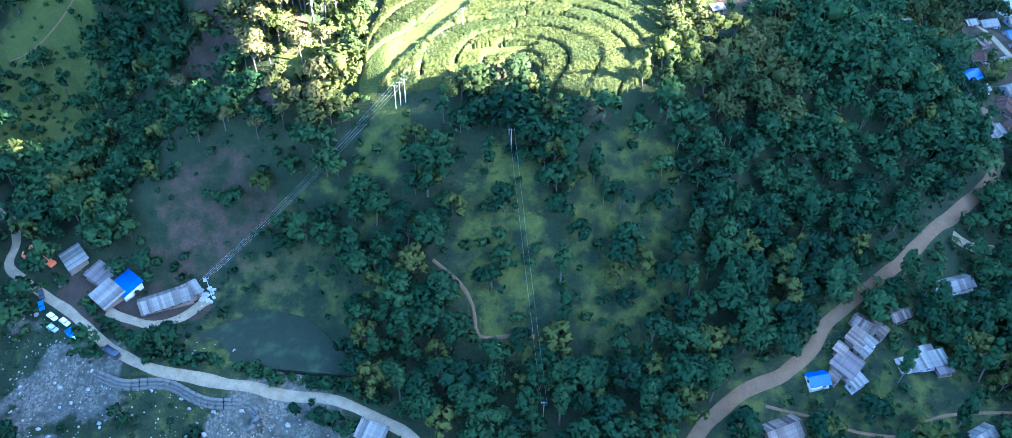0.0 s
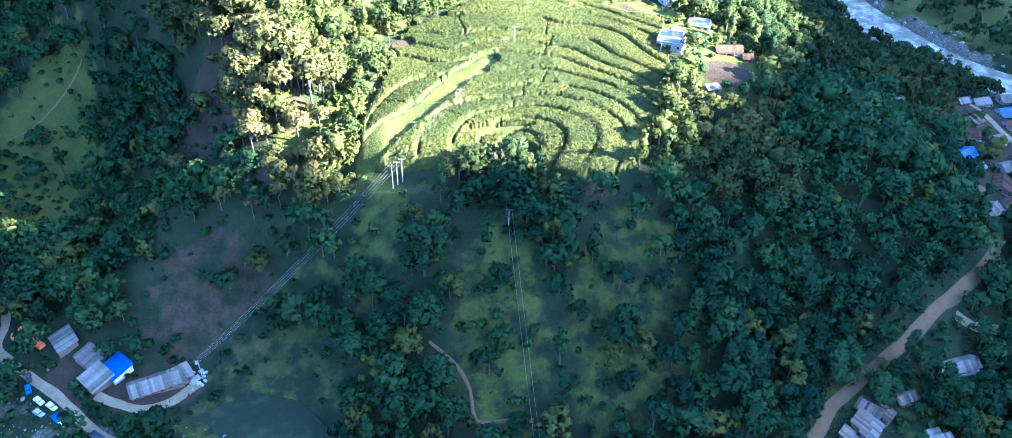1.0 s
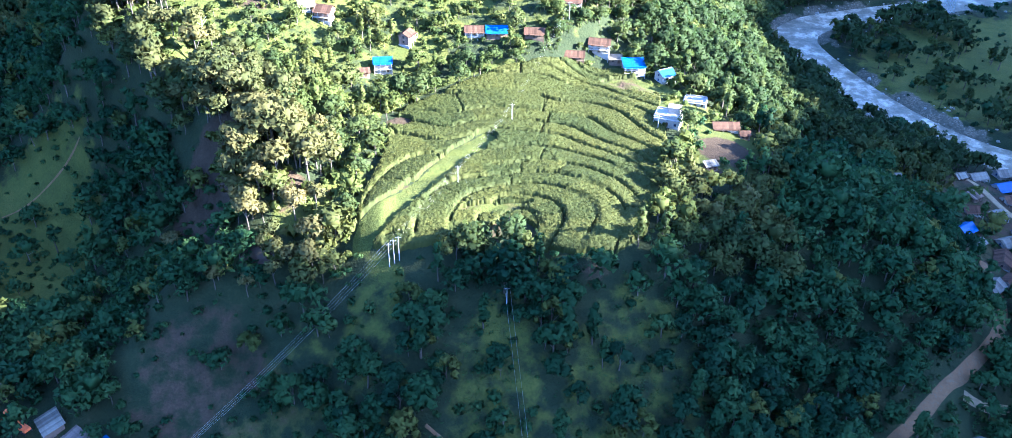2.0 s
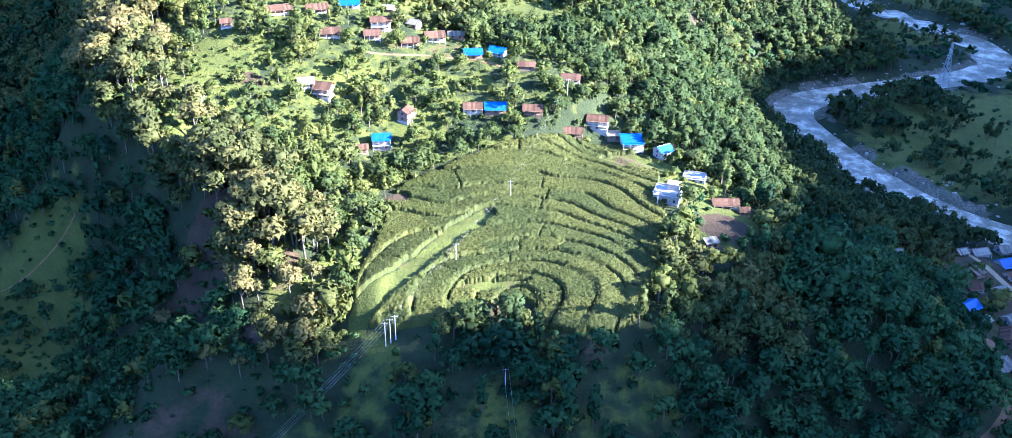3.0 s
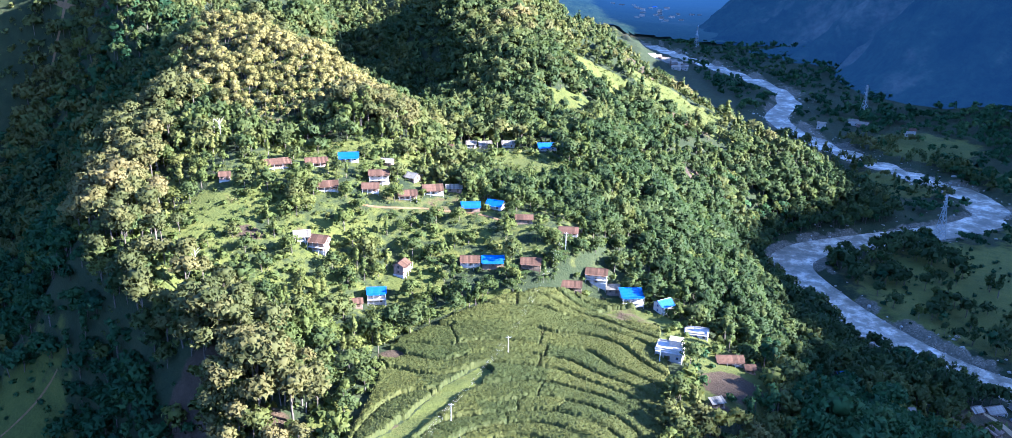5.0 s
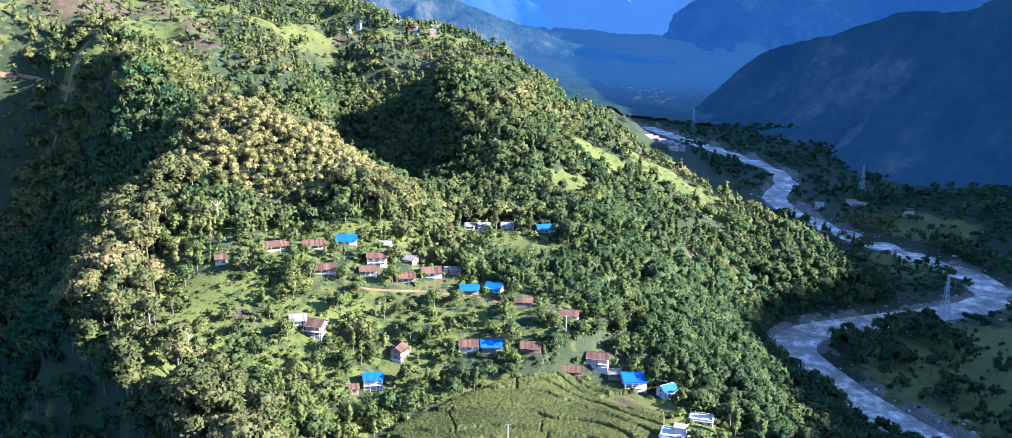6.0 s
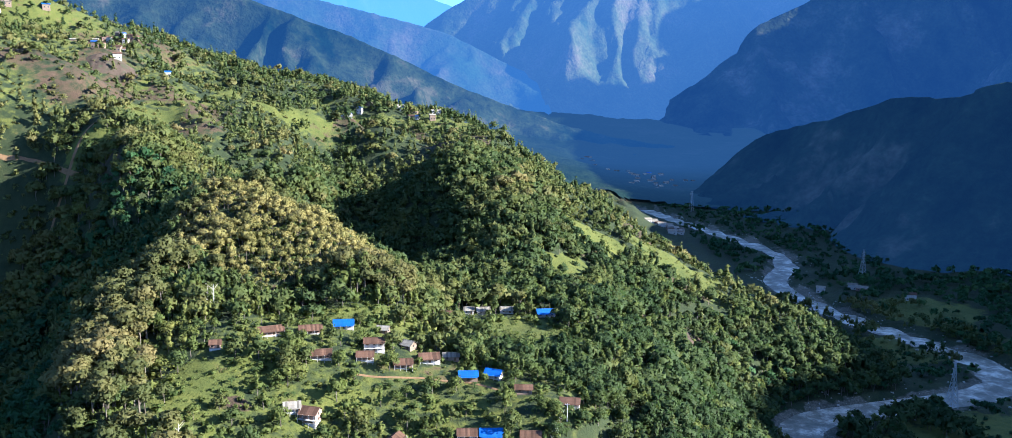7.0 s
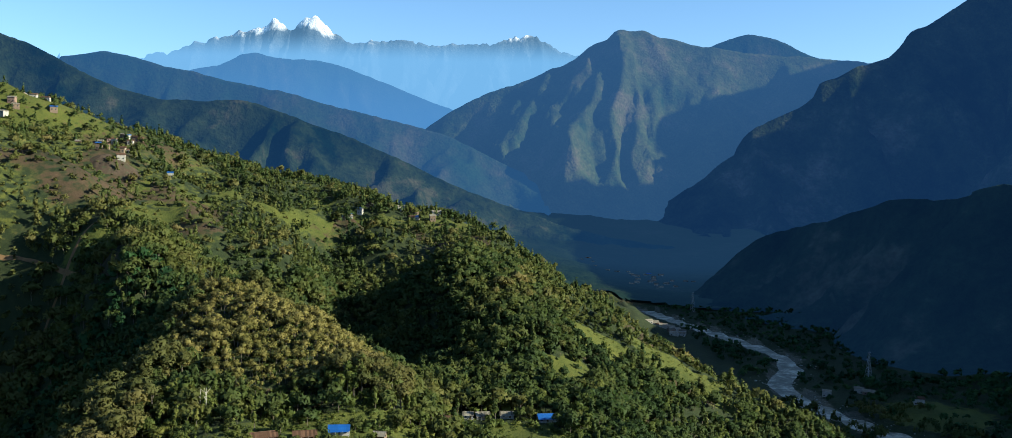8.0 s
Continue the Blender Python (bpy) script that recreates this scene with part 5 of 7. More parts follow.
    keep = free(q, rng3) & (rng3.uniform(size=len(q)) < 0.7) & ((q[:, 1] < 760) | (q[:, 0] > 400) | (rng3.uniform(size=len(q)) < 0.25)) & ~((q[:, 0] < 300) & (q[:, 1] > 640)) & ((np.hypot((q[:, 0] - 300) / 1.3, q[:, 1] - 500) > 85) | (rng3.uniform(size=len(q)) < 0.3))
    wood("valley_wood", "broad", ground_points(q[keep]), 60, 2.5, LEAF_SHADE, "shaded wood beyond the river", scale=(0.5, 1.0), trunks=False, cores=True, seed=8)
    q, rng6 = spots(380, 540, 640, 980, 13, 17)
    q = q[free(q, rng6) & (rng6.uniform(size=len(q)) < 1.1 * fractal(q[:, 0], q[:, 1], 80, 19, 3))]
    wood("foot_wood", "broad", ground_points(q), 32, 4.0, LEAF_SHADE, "shaded trees at the foot of the low hill", scale=(0.6, 1.1), trunks=False, seed=18)
    q, rng8 = spots(285, 660, 990, 1540, 12, 31)
    q = q[free(q, rng8) & (rng8.uniform(size=len(q)) < 1.5 * fractal(q[:, 0], q[:, 1], 90, 20, 3))]
    wood("riverside_wood", "broad", ground_points(q), 26, 4.0, LEAF_SHADE, "shaded trees on the flats beyond the river", scale=(0.4, 0.9), trunks=False, seed=34)
    q, rng4 = spots(-900, 300, 1500, 2300, 20, 14)
    wood("farthest_wood", "spire", ground_points(q[free(q, rng4) & (q[:, 0] < -40)]), 16, 5.0, LEAF_GREEN, "trees on the ridge line", scale=(0.8, 1.4), trunks=False, seed=9)
    # undergrowth
    q, rng5 = spots(-210, 220, 150, 620, 4.6, 15)
    x, y = q[:, 0], q[:, 1]
    d, _ = near_line(x, y, RIVER_LINE)
    keep = (field_mask(x, y) < 0.02) & (d > 24) & (rng5.uniform(size=len(q)) < 0.35 + 0.4 * ((y > 300) | ((x < -40) & (y > 242))) + 0.3 * ((x > 85) & (y < 250)))
    for line, w in ROADS:
        keep &= near_line(x, y, line)[0] > w + 0.8
    d2, _ = near_line(x, y, STREAM)
    keep &= (d2 > 14) | (rng5.uniform(size=len(q)) < 0.5 * smooth(0.48, 0.62, fractal(x, y, 16, 61, 3)) + 0.06)
    for hx, hy, r in YARDS:
        keep &= np.hypot(x - hx, y - hy) > r * 0.7
    # bushes in the shaded ground, given the shade-toned leaves
    near_q = keep & ((y < 255) | ((x > 74) & (y < 335)) | (x < np.interp(y, [250, 304, 338, 378, 430], [-74, -112, -146, -180, -196])))
    wood("slope_bushes", "bush", ground_points(q[near_q]), 64, 0.62, LEAF_SHADE, "low dark green bushes on the shaded slope", "bushes", scale=(0.5, 1.6), trunks=False, seed=26)
    keep &= ~near_q
    wood("undergrowth", "bush", ground_points(q[keep]), 26, 1.12, LEAF_BUSH, "low green bushes and scrub", "bushes", scale=(0.5, 1.9), trunks=False, seed=10)
    # rough grass and scrub in the open ground
    for name, mat, x0, x1, y0, y1, gap, leaves, size, sc, text in (
            ("village_scrub", LEAF_BUSH, -155, 110, 335, 530, 2.9, 18, 0.75, (0.3, 1.0), "rough yellow-green scrub between the village houses"),
            ("slope_scrub", LEAF_SHADE, -22, 66, 160, 246, 2.1, 20, 0.5, (0.2, 0.75), "rough olive grass tufts on the open spur"),
            ("hamlet_scrub", LEAF_SHADE, 84, 190, 148, 240, 2.5, 26, 0.6, (0.3, 1.1), "green weeds and low scrub round the sheds"),
            ("stream_scrub", LEAF_SHADE, -185, -30, 150, 214, 2.6, 24, 0.55, (0.25, 0.9), "green weeds along the road and stream"),
            ("upper_scrub", LEAF_BUSH, 20, 240, 655, 905, 4.6, 16, 1.0, (0.3, 1.0), "low scrub on the open grassy spur"),
            ("great_slope_scrub", LEAF_GREEN, -540, 60, 640, 1180, 6.5, 14, 1.5, (0.5, 1.7), "bushes and scrub in the openings of the great slope"),
            ("valley_scrub", LEAF_SHADE, 200, 460, 400, 760, 9.5, 24, 1.3, (0.4, 1.3), "shaded bushes on the river meadows")):
        g, rg = spots(x0, x1, y0, y1, gap, 60 + int(gap * 10))
        x, y = g[:, 0], g[:, 1]
        keep = (field_mask(x, y) < 0.02) & (near_line(x, y, RIVER_LINE)[0] > 19) & (rg.uniform(size=len(g)) < np.maximum(0.4 if "village" in name else 0.08, 1.5 * fractal(x, y, 14, 27, 3) - 0.2))
        keep &= (near_line(x, y, STREAM)[0] > 20) | (rg.uniform(size=len(g)) < smooth(0.46, 0.6, fractal(x, y, 16, 61, 3)))
        for line, w in ROADS:
            keep &= near_line(x, y, line)[0] > w + 0.6
        for h in HOUSES:
            keep &= np.hypot(x - h[1], y - h[2]) > 0.5 * max(h[4], h[5]) + 0.3
        keep &= np.hypot((x + 72) / 30, (y - 187) / 15) > 1
        _, bare = clearing(x, y)
        keep &= rg.uniform(size=len(g)) > 0.85 * bare
        wood(name, "bush", ground_points(g[keep]), leaves, size, mat, text, "scrub", scale=sc, trunks=False, seed=28, cores=False)
    return near


near_spots = plant()


def hedge():
    """Bushes and low trees that line both sides of the stream road."""
    rng = np.random.default_rng(91)
    line = spline(ROAD_WEST[5:13], 1.3)
    t = np.gradient(line, axis=0)
    t /= np.linalg.norm(t, axis=1)[:, None]
    side = np.stack([-t[:, 1], t[:, 0]], 1)
    rows = []
    for s, gap in ((1, 4.2), (1, 5.8), (-1, 4.4), (-1, 6.4)):
        q = line + s * side * (gap + rng.normal(0, 0.7, len(line)))[:, None] + rng.normal(0, 0.5, line.shape)
        rows.append(q[rng.uniform(size=len(q)) < 1.5 * fractal(q[:, 0], q[:, 1], 16, 95 + s, 2) - 0.12])
    q = np.vstack(rows)
    keep = (near_line(q[:, 0], q[:, 1], PATH_YARD)[0] > 3) & (near_line(q[:, 0], q[:, 1], WALL_LINE)[0] > 4)
    for h in HOUSES:
        keep &= np.hypot(q[:, 0] - h[1], q[:, 1] - h[2]) > 0.5 * max(h[4], h[5]) + 1.5
    for x, y, r in ((-150, 205, 8), (-142, 192, 8), (-157, 203, 7)):
        keep &= np.hypot(q[:, 0] - x, q[:, 1] - y) > r
    wood("roadside_hedge", "bush", ground_points(q[keep]), 60, 0.7, LEAF_SHADE, "low green bushes lining the dirt road", "bushes", scale=(0.6, 1.7), trunks=False, seed=92)


hedge()


def tree_things(places, limit=290):
    """The nearest trees, each one a thing with its trunk and crown."""
    rng = np.random.default_rng(33)
    order = np.argsort(places[:, 1] + 0.15 * np.abs(places[:, 0]) + rng.uniform(0, 12, len(places)))
    chosen, left = places[order[:limit]], places[order[limit:]]
    made = []
    for k in range(14):
        kind = "broad" if k < 10 else ("bamboo" if k < 12 else "tall")
        crown, trunk = tree_shape(rng, kind, 540 if kind != "tall" else 440, 1.0 if kind != "bamboo" else 0.85, "all")
        tone = float(np.clip(rng.normal(0.4, 0.22), 0, 1))
        e = thing("tree", Matrix(), {"broad": "dark green broadleaf tree with a rounded uneven crown", "bamboo": "arching clump of feathery green bamboo", "tall": "slender tall tree with a pale bare trunk"}[kind], "tree", "trees on the slope below the fields")
        for name, (V, F, N), mat, tint in (("crown", crown, LEAF_SHADE if kind != "bamboo" else LEAF_BUSH, np.full(len(crown[0]), tone)), ("trunk", trunk, BARK, None)):
            ob = new(name, quads(name, V, F, mat, tint, N))
            ob.parent = e
        made.append(e)
    for k, (x, y) in enumerate(chosen):
        s = rng.uniform(0.72, 1.3)
        m = pose(x, y, float(ground_at(x, y)) - 0.2, 0, 0, rng.uniform(0, 360))
        if k < len(made):
            e = made[k]
            e.matrix_world = m @ Matrix.Diagonal((s, s, s, 1))
        else:
            e = made[rng.integers(0, len(made))]
            c = copy_thing(e, m)
            c.scale = (s, s, s)
    wood("slope_wood", "broad", ground_points(left), 290, 1.2, LEAF_SHADE, "green broadleaf trees on the slope", scale=(0.65, 1.15), seed=34)


tree_things(near_spots)



def maize_stand(x, y):
    """1 where maize stands: whole terraces, with bare lines along their edges."""
    f = field_mask(x, y)
    ring = field_rings(x, y) / RING
    along = ring - np.floor(ring)
    meadow, bare = clearing(x, y)
    turn = np.arctan2(y - 262, x - 6) * 2.2 + hash2(np.floor(ring), 0 * ring, 3) * 4
    gap = np.abs(turn - np.round(turn)) * (8 + ring * RING) / 2.2
    edge = np.floor(ring + 0.5)
    merge = hash2(edge, np.floor(np.arctan2(y - 262, x - 6) * 2.6 + hash2(edge, 0 * ring, 8) * 5), 6) < 0.24
    stand = (f > 0.5) & ((along > 0.02) & (along < 0.935) | merge) & (np.maximum(meadow, bare) < 0.4)
    stand &= (gap > 0.35) | (hash2(np.floor(ring), np.round(turn), 5) < 0.55)
    stand &= (near_line(x, y, GREEN_LANE)[0] > 4.6) & (near_line(x, y, UPPER_LANE)[0] > 2.8)
    stand &= np.hypot(x - 4, (y - 258) * 1.1) > 9
    return stand, ring, np.floor(turn)


def maize():
    step = 0.42
    xs, ys = np.arange(-52, 76, step), np.arange(240, 384, step)
    X, Y = np.meshgrid(xs, ys)
    rng = np.random.default_rng(22)
    X, Y = X + rng.uniform(-0.2, 0.2, X.shape), Y + rng.uniform(-0.2, 0.2, X.shape)
    stand, ring, turn = maize_stand(X, Y)
    tall = 1.6 + 0.5 * fractal(X, Y, 9, 12, 3) + rng.uniform(-0.28, 0.28, X.shape)
    Z = ground_at(X, Y) + np.where(stand, tall, -0.5)
    plot_tone = hash2(np.floor(ring), turn, 9)
    tone = np.clip(0.05 + 0.42 * plot_tone + 0.35 * (fractal(X, Y, 14, 13, 3) - 0.4) + rng.normal(0, 0.07, X.shape), 0, 1)
    i = np.arange(X.size).reshape(X.shape)
    F = np.stack([i[:-1, :-1].ravel(), i[:-1, 1:].ravel(), i[1:, 1:].ravel(), i[1:, :-1].ravel()], 1)
    F = F[stand.ravel()[F].any(axis=1)]
    used = np.unique(F)
    back = np.zeros(X.size, int)
    back[used] = np.arange(len(used))
    V = np.stack([X.ravel(), Y.ravel(), Z.ravel()], 1)[used]
    body = quads("maize", V, back[F], LEAF_MAIZE, tone.ravel()[used])
    ob = tagged(new("maize", body), "ripening yellow-green maize on curved terraces", "maize", kind="stuff")
    # tops and tassels above the stand
    p = np.column_stack([X[stand], Y[stand]])
    tone_p, z_p = tone[stand], Z[stand]
    some = rng.uniform(size=len(p)) < 0.42
    p, tone_p, z_p = p[some], tone_p[some], z_p[some]
    V, F = [], []
    for k in range(4):
        a = k * 1.9
        d, s = np.array([math.cos(a), math.sin(a), 0]), np.array([-math.sin(a), math.cos(a), 0])
        V += [s * 0.15, -s * 0.15, d * 0.42 + np.array([0, 0, 0.55 - 0.13 * k])]
    v = np.array(V, float)
    out = scatter([(v, np.arange(len(v)).reshape(-1, 3), v * 0 + (0, 0, 1))], np.column_stack([p, z_p - 0.12]), rng.uniform(0.7, 1.3, len(p)), rng.uniform(0, 6.28, len(p)), np.clip(tone_p + rng.normal(0.1, 0.15, len(p)), 0, 1))
    t = new("leaves", quads("leaves", out[0], out[1], LEAF_MAIZE, out[3]))
    t.parent = ob
    t["label"] = "pointed maize leaves and tassels"


maize()
# ---------------------------------------------------------------- roads, pond and stones
DUST = surface("dusty_road", (0.150, 0.116, 0.066), (0.290, 0.232, 0.138), 0.5, 0.95, relief=0.05, stain=(0.17, 0.134, 0.078))
CLAY = surface("clay_road", (0.092, 0.056, 0.027), (0.180, 0.112, 0.055), 0.5, 0.95, relief=0.05, stain=(0.13, 0.10, 0.06))
POND = surface("pond_water", (0.013, 0.018, 0.009), (0.024, 0.031, 0.015), 0.08, 0.55, relief=0.02, stain=(0.036, 0.052, 0.020))
POND.node_tree.nodes["Principled BSDF"].inputs["Specular IOR Level"].default_value = 0.12
STONE = surface("river_stone", (0.13, 0.126, 0.106), (0.33, 0.318, 0.272), 0.8, 0.9, relief=0.05)
GABION = surface("gabion_stone", (0.060, 0.058, 0.046), (0.16, 0.152, 0.122), 2.5, 0.9, relief=0.12)
ribbon("road_west", ROAD_WEST, 1.65, 0.35, DUST, "pale dusty dirt road along the stream", "road", edge=0.25, seed=1)
ribbon("road_east", ROAD_EAST, 2.1, 0.35, CLAY, "brown clay road climbing through the trees", "road", edge=0.2, seed=2)
ribbon("road_loop", ROAD_LOOP, 1.8, 0.3, DUST, "pale dirt track between banana plants", "road", edge=0.2, seed=3)
ribbon("path_east", PATH_EAST, 0.5, 0.25, CLAY, "narrow brown footpath between fields", "path", edge=0.2, seed=4)
ribbon("path_front", PATH_FRONT, 0.6, 0.25, CLAY, "trodden zigzag footpath on the grassy spur", "path", edge=0.3, seed=5)
ribbon("path_village", PATH_VILLAGE, 0.55, 0.2, CLAY, "brown path through the village", "path", edge=0.3, seed=6)
ribbon("track_high", TRACK_HIGH, 0.9, 0.35, CLAY, "brown cart track round the hillside", "road", edge=0.3, seed=7)
ribbon("river_road", ROAD_RIVER, 1.7, 0.3, DUST, "pale dirt road through the riverside houses", "road", edge=0.25, seed=9)
ribbon("slope_road", ROAD_SLOPE, 1.0, 0.5, DUST, "pale road cut along the river slope", "road", edge=0.3, seed=10)
ribbon("yard_track", PATH_YARD, 1.7, 0.3, DUST, "trodden pale yard track beside a tin shed", "path", edge=0.35, seed=12)
ribbon("gully_path", PATH_GULLY, 0.28, 0.25, CLAY, "brown footpath across a grassy field", "path", edge=0.3, seed=11)
ribbon("track_far", TRACK_FAR, 1.2, 0.4, CLAY, "brown track on the upper slope", "road", edge=0.3, seed=8)


def pond():
    bm = bmesh.new()
    pts = spline([(-101, 187), (-92, 193), (-80, 200), (-70, 200.5), (-60, 193), (-51, 183), (-41, 173.5), (-52, 174), (-66, 175.5), (-80, 177), (-92, 182), (-101, 187)], 2.5)
    z = -11.9
    top = [bm.verts.new((x, y, z)) for x, y in pts[:-1]]
    low = [bm.verts.new((x, y, z - 3)) for x, y in pts[:-1]]
    bm.faces.new(top)
    for k in range(len(top)):
        bm.faces.new((top[k], low[k], low[(k + 1) % len(top)], top[(k + 1) % len(top)]))
    bmesh.ops.recalc_face_normals(bm, faces=bm.faces)
    tagged(part("pond", bm, POND, None), "still murky green pond beside the road", "pond", kind="structure")


pond()


def lump(rng):
    """A rough stone of 24 faces."""
    g = np.array([-1, 0, 1.0])
    V, F, at = [], [], {}
    for axis in range(3):
        for s in (-1, 1):
            for i in range(2):
                for j in range(2):
                    f = []
                    for a, b in ((i, j), (i + 1, j), (i + 1, j + 1), (i, j + 1)):
                        p = [0, 0, 0]
                        p[axis], p[(axis + 1) % 3], p[(axis + 2) % 3] = s, g[a], g[b]
                        key = tuple(p)
                        if key not in at:
                            at[key] = len(V)
                            q = np.array(p) / np.linalg.norm(p) ** 0.8
                            V.append(q * rng.uniform(0.75, 1.2) * np.array([1, 0.8, 0.6]))
                        f.append(at[key])
                    F.append(f if s > 0 else f[::-1])
    V = np.array(V)
    return V, np.array(F), V / np.linalg.norm(V, axis=1)[:, None]


def stones():
    rng = np.random.default_rng(5)
    shapes = [lump(rng) for _ in range(6)]
    p = np.column_stack([rng.uniform(-190, -50, 11000), rng.uniform(140, 215, 11000)])
    d, _ = near_line(p[:, 0], p[:, 1], STREAM)
    keep = (d < 26) & (near_line(p[:, 0], p[:, 1], ROAD_WEST)[0] > 5) & (rng.uniform(size=len(p)) < 0.75 * fractal(p[:, 0], p[:, 1], 18, 6) + 0.1)
    p = p[keep]
    size = np.clip(rng.lognormal(-1.75, 0.65, len(p)), 0.1, 1.1)
    out = scatter(shapes, ground_points(p), size, rng.uniform(0, 6.28, len(p)), 0 * size)
    tagged(new("stream_stones", quads("stream_stones", out[0], out[1], STONE)), "pale boulders strewn over the stream bed", "stones", kind="stuff")
    line = RIVER_LINE[rng.integers(0, len(RIVER_LINE), 3000)]
    p = line + rng.normal(0, 17, (3000, 2))
    d, _ = near_line(p[:, 0], p[:, 1], RIVER_LINE)
    p = p[(d > 11) & (d < 32) & (rng.uniform(size=3000) < fractal(p[:, 0], p[:, 1], 40, 7) - 0.1)]
    size = np.clip(rng.lognormal(-0.3, 0.5, len(p)), 0.4, 2.4)
    out = scatter(shapes, np.column_stack([p, np.maximum(ground_at(p[:, 0], p[:, 1]), WATER - 0.3)]), size, rng.uniform(0, 6.28, len(p)), 0 * size)
    tagged(new("river_stones", quads("river_stones", out[0], out[1], STONE)), "grey boulders along the river banks", "stones", kind="stuff")


stones()


def gabion():
    """A stepped retaining wall of stone baskets, each a part."""
    line = spline(WALL_LINE, 2.1)
    e = thing("retaining_wall", pose(-100, 168, -18), "long stepped wall of grey stone-filled wire baskets", "retaining wall")
    bm = bmesh.new()
    box(bm, -1.12, 1.12, -0.55, 0.55, -0.5, 0.5, 0.07)
    first = part("stone_basket", bm, GABION, e)
    n = 0
    for k in range(len(line) - 1):
        a, b = line[k], line[k + 1]
        mid = (a + b) / 2
        ang = math.degrees(math.atan2(b[1] - a[1], b[0] - a[0]))
        z = float(np.mean(ground_at(line[max(0, k - 3):k + 4, 0], line[max(0, k - 3):k + 4, 1])))
        side = Vector((-(b[1] - a[1]), b[0] - a[0], 0)).normalized()
        for s in range(3):
            ob = first if n == 0 else new("stone_basket", first.data)
            n += 1
            ob.parent = e
            c = Vector((mid[0], mid[1], z + 0.2 + 0.95 * s)) + side * 0.75 * s - Vector((-100, 168, -18))
            ob.matrix_basis = pose(*c, 0, 0, ang + random.uniform(-3, 3))


gabion()

# ---------------------------------------------------------------- houses
PAINT = {
    "white": surface("white_wall", (0.25, 0.235, 0.215), (0.42, 0.40, 0.37), 0.6, 0.85, stain=(0.26, 0.23, 0.20)),
    "pink": surface("pink_wall", (0.14, 0.092, 0.072), (0.25, 0.175, 0.142), 0.6, 0.9, stain=(0.35, 0.24, 0.18)),
    "mud": surface("mud_wall", (0.11, 0.080, 0.058), (0.21, 0.16, 0.12), 0.6, 0.95, stain=(0.16, 0.12, 0.09)),
    "cream": surface("cream_wall", (0.60, 0.55, 0.36), (0.75, 0.70, 0.50), 0.6, 0.85, stain=(0.5, 0.44, 0.3)),
    "blue": surface("blue_tin", (0.008, 0.048, 0.215), (0.014, 0.080, 0.300), 0.5, 0.45, 0.0, 0.02, vary=0.25, stain=(0.03, 0.10, 0.28)),
    "rust": surface("rusty_tile", (0.040, 0.021, 0.013), (0.098, 0.056, 0.035), 0.9, 0.85, 0.0, 0.05, vary=0.8, stain=(0.085, 0.066, 0.048)),
    "tin": surface("grey_tin", (0.095, 0.085, 0.068), (0.225, 0.208, 0.166), 0.5, 0.75, 0.05, 0.02, vary=0.9, stain=(0.13, 0.088, 0.058)),
    "patch": surface("patched_tin", (0.060, 0.042, 0.030), (0.200, 0.158, 0.118), 0.9, 0.8, 0.05, 0.04, vary=1.2, stain=(0.085, 0.045, 0.028)),
    "dark": surface("dark_board", (0.07, 0.055, 0.045), (0.17, 0.14, 0.12), 1.2, 0.9, 0.0, 0.04, vary=0.5),
    "cement": surface("cement", (0.26, 0.25, 0.235), (0.45, 0.435, 0.41), 0.6, 0.9, stain=(0.3, 0.28, 0.25)),
    "wood": surface("dark_wood", (0.05, 0.035, 0.022), (0.13, 0.085, 0.05), 2.0, 0.8),
    "orange": surface("orange_paint", (0.50, 0.10, 0.03), (0.70, 0.18, 0.05), 1.5, 0.5),
    "metal": surface("galvanised_steel", (0.28, 0.29, 0.30), (0.42, 0.43, 0.44), 2.0, 0.45, 0.6),
    "rubber": surface("rubber", (0.015, 0.015, 0.016), (0.04, 0.04, 0.042), 3.0, 0.9),
    "pale": surface("pale_pole", (0.30, 0.30, 0.29), (0.46, 0.46, 0.45), 2.0, 0.8),
}


def glass_material():
    m, n, l, b = material("dark_pane")
    b.inputs["Base Color"].default_value = (0.03, 0.035, 0.04, 1)
    b.inputs["Roughness"].default_value = 0.08
    return m


PANE = glass_material()
WORDS = {"blue": "blue tin roof", "rust": "rust-red roof", "tin": "grey tin roof", "patch": "patched rusty tin roof", "dark": "dark board roof", "cement": "flat cement roof"}
WALLS = {"white": "whitewashed", "pink": "pink mud-plastered", "mud": "brown mud-walled", "cream": "cream-painted"}
SHARED = {}


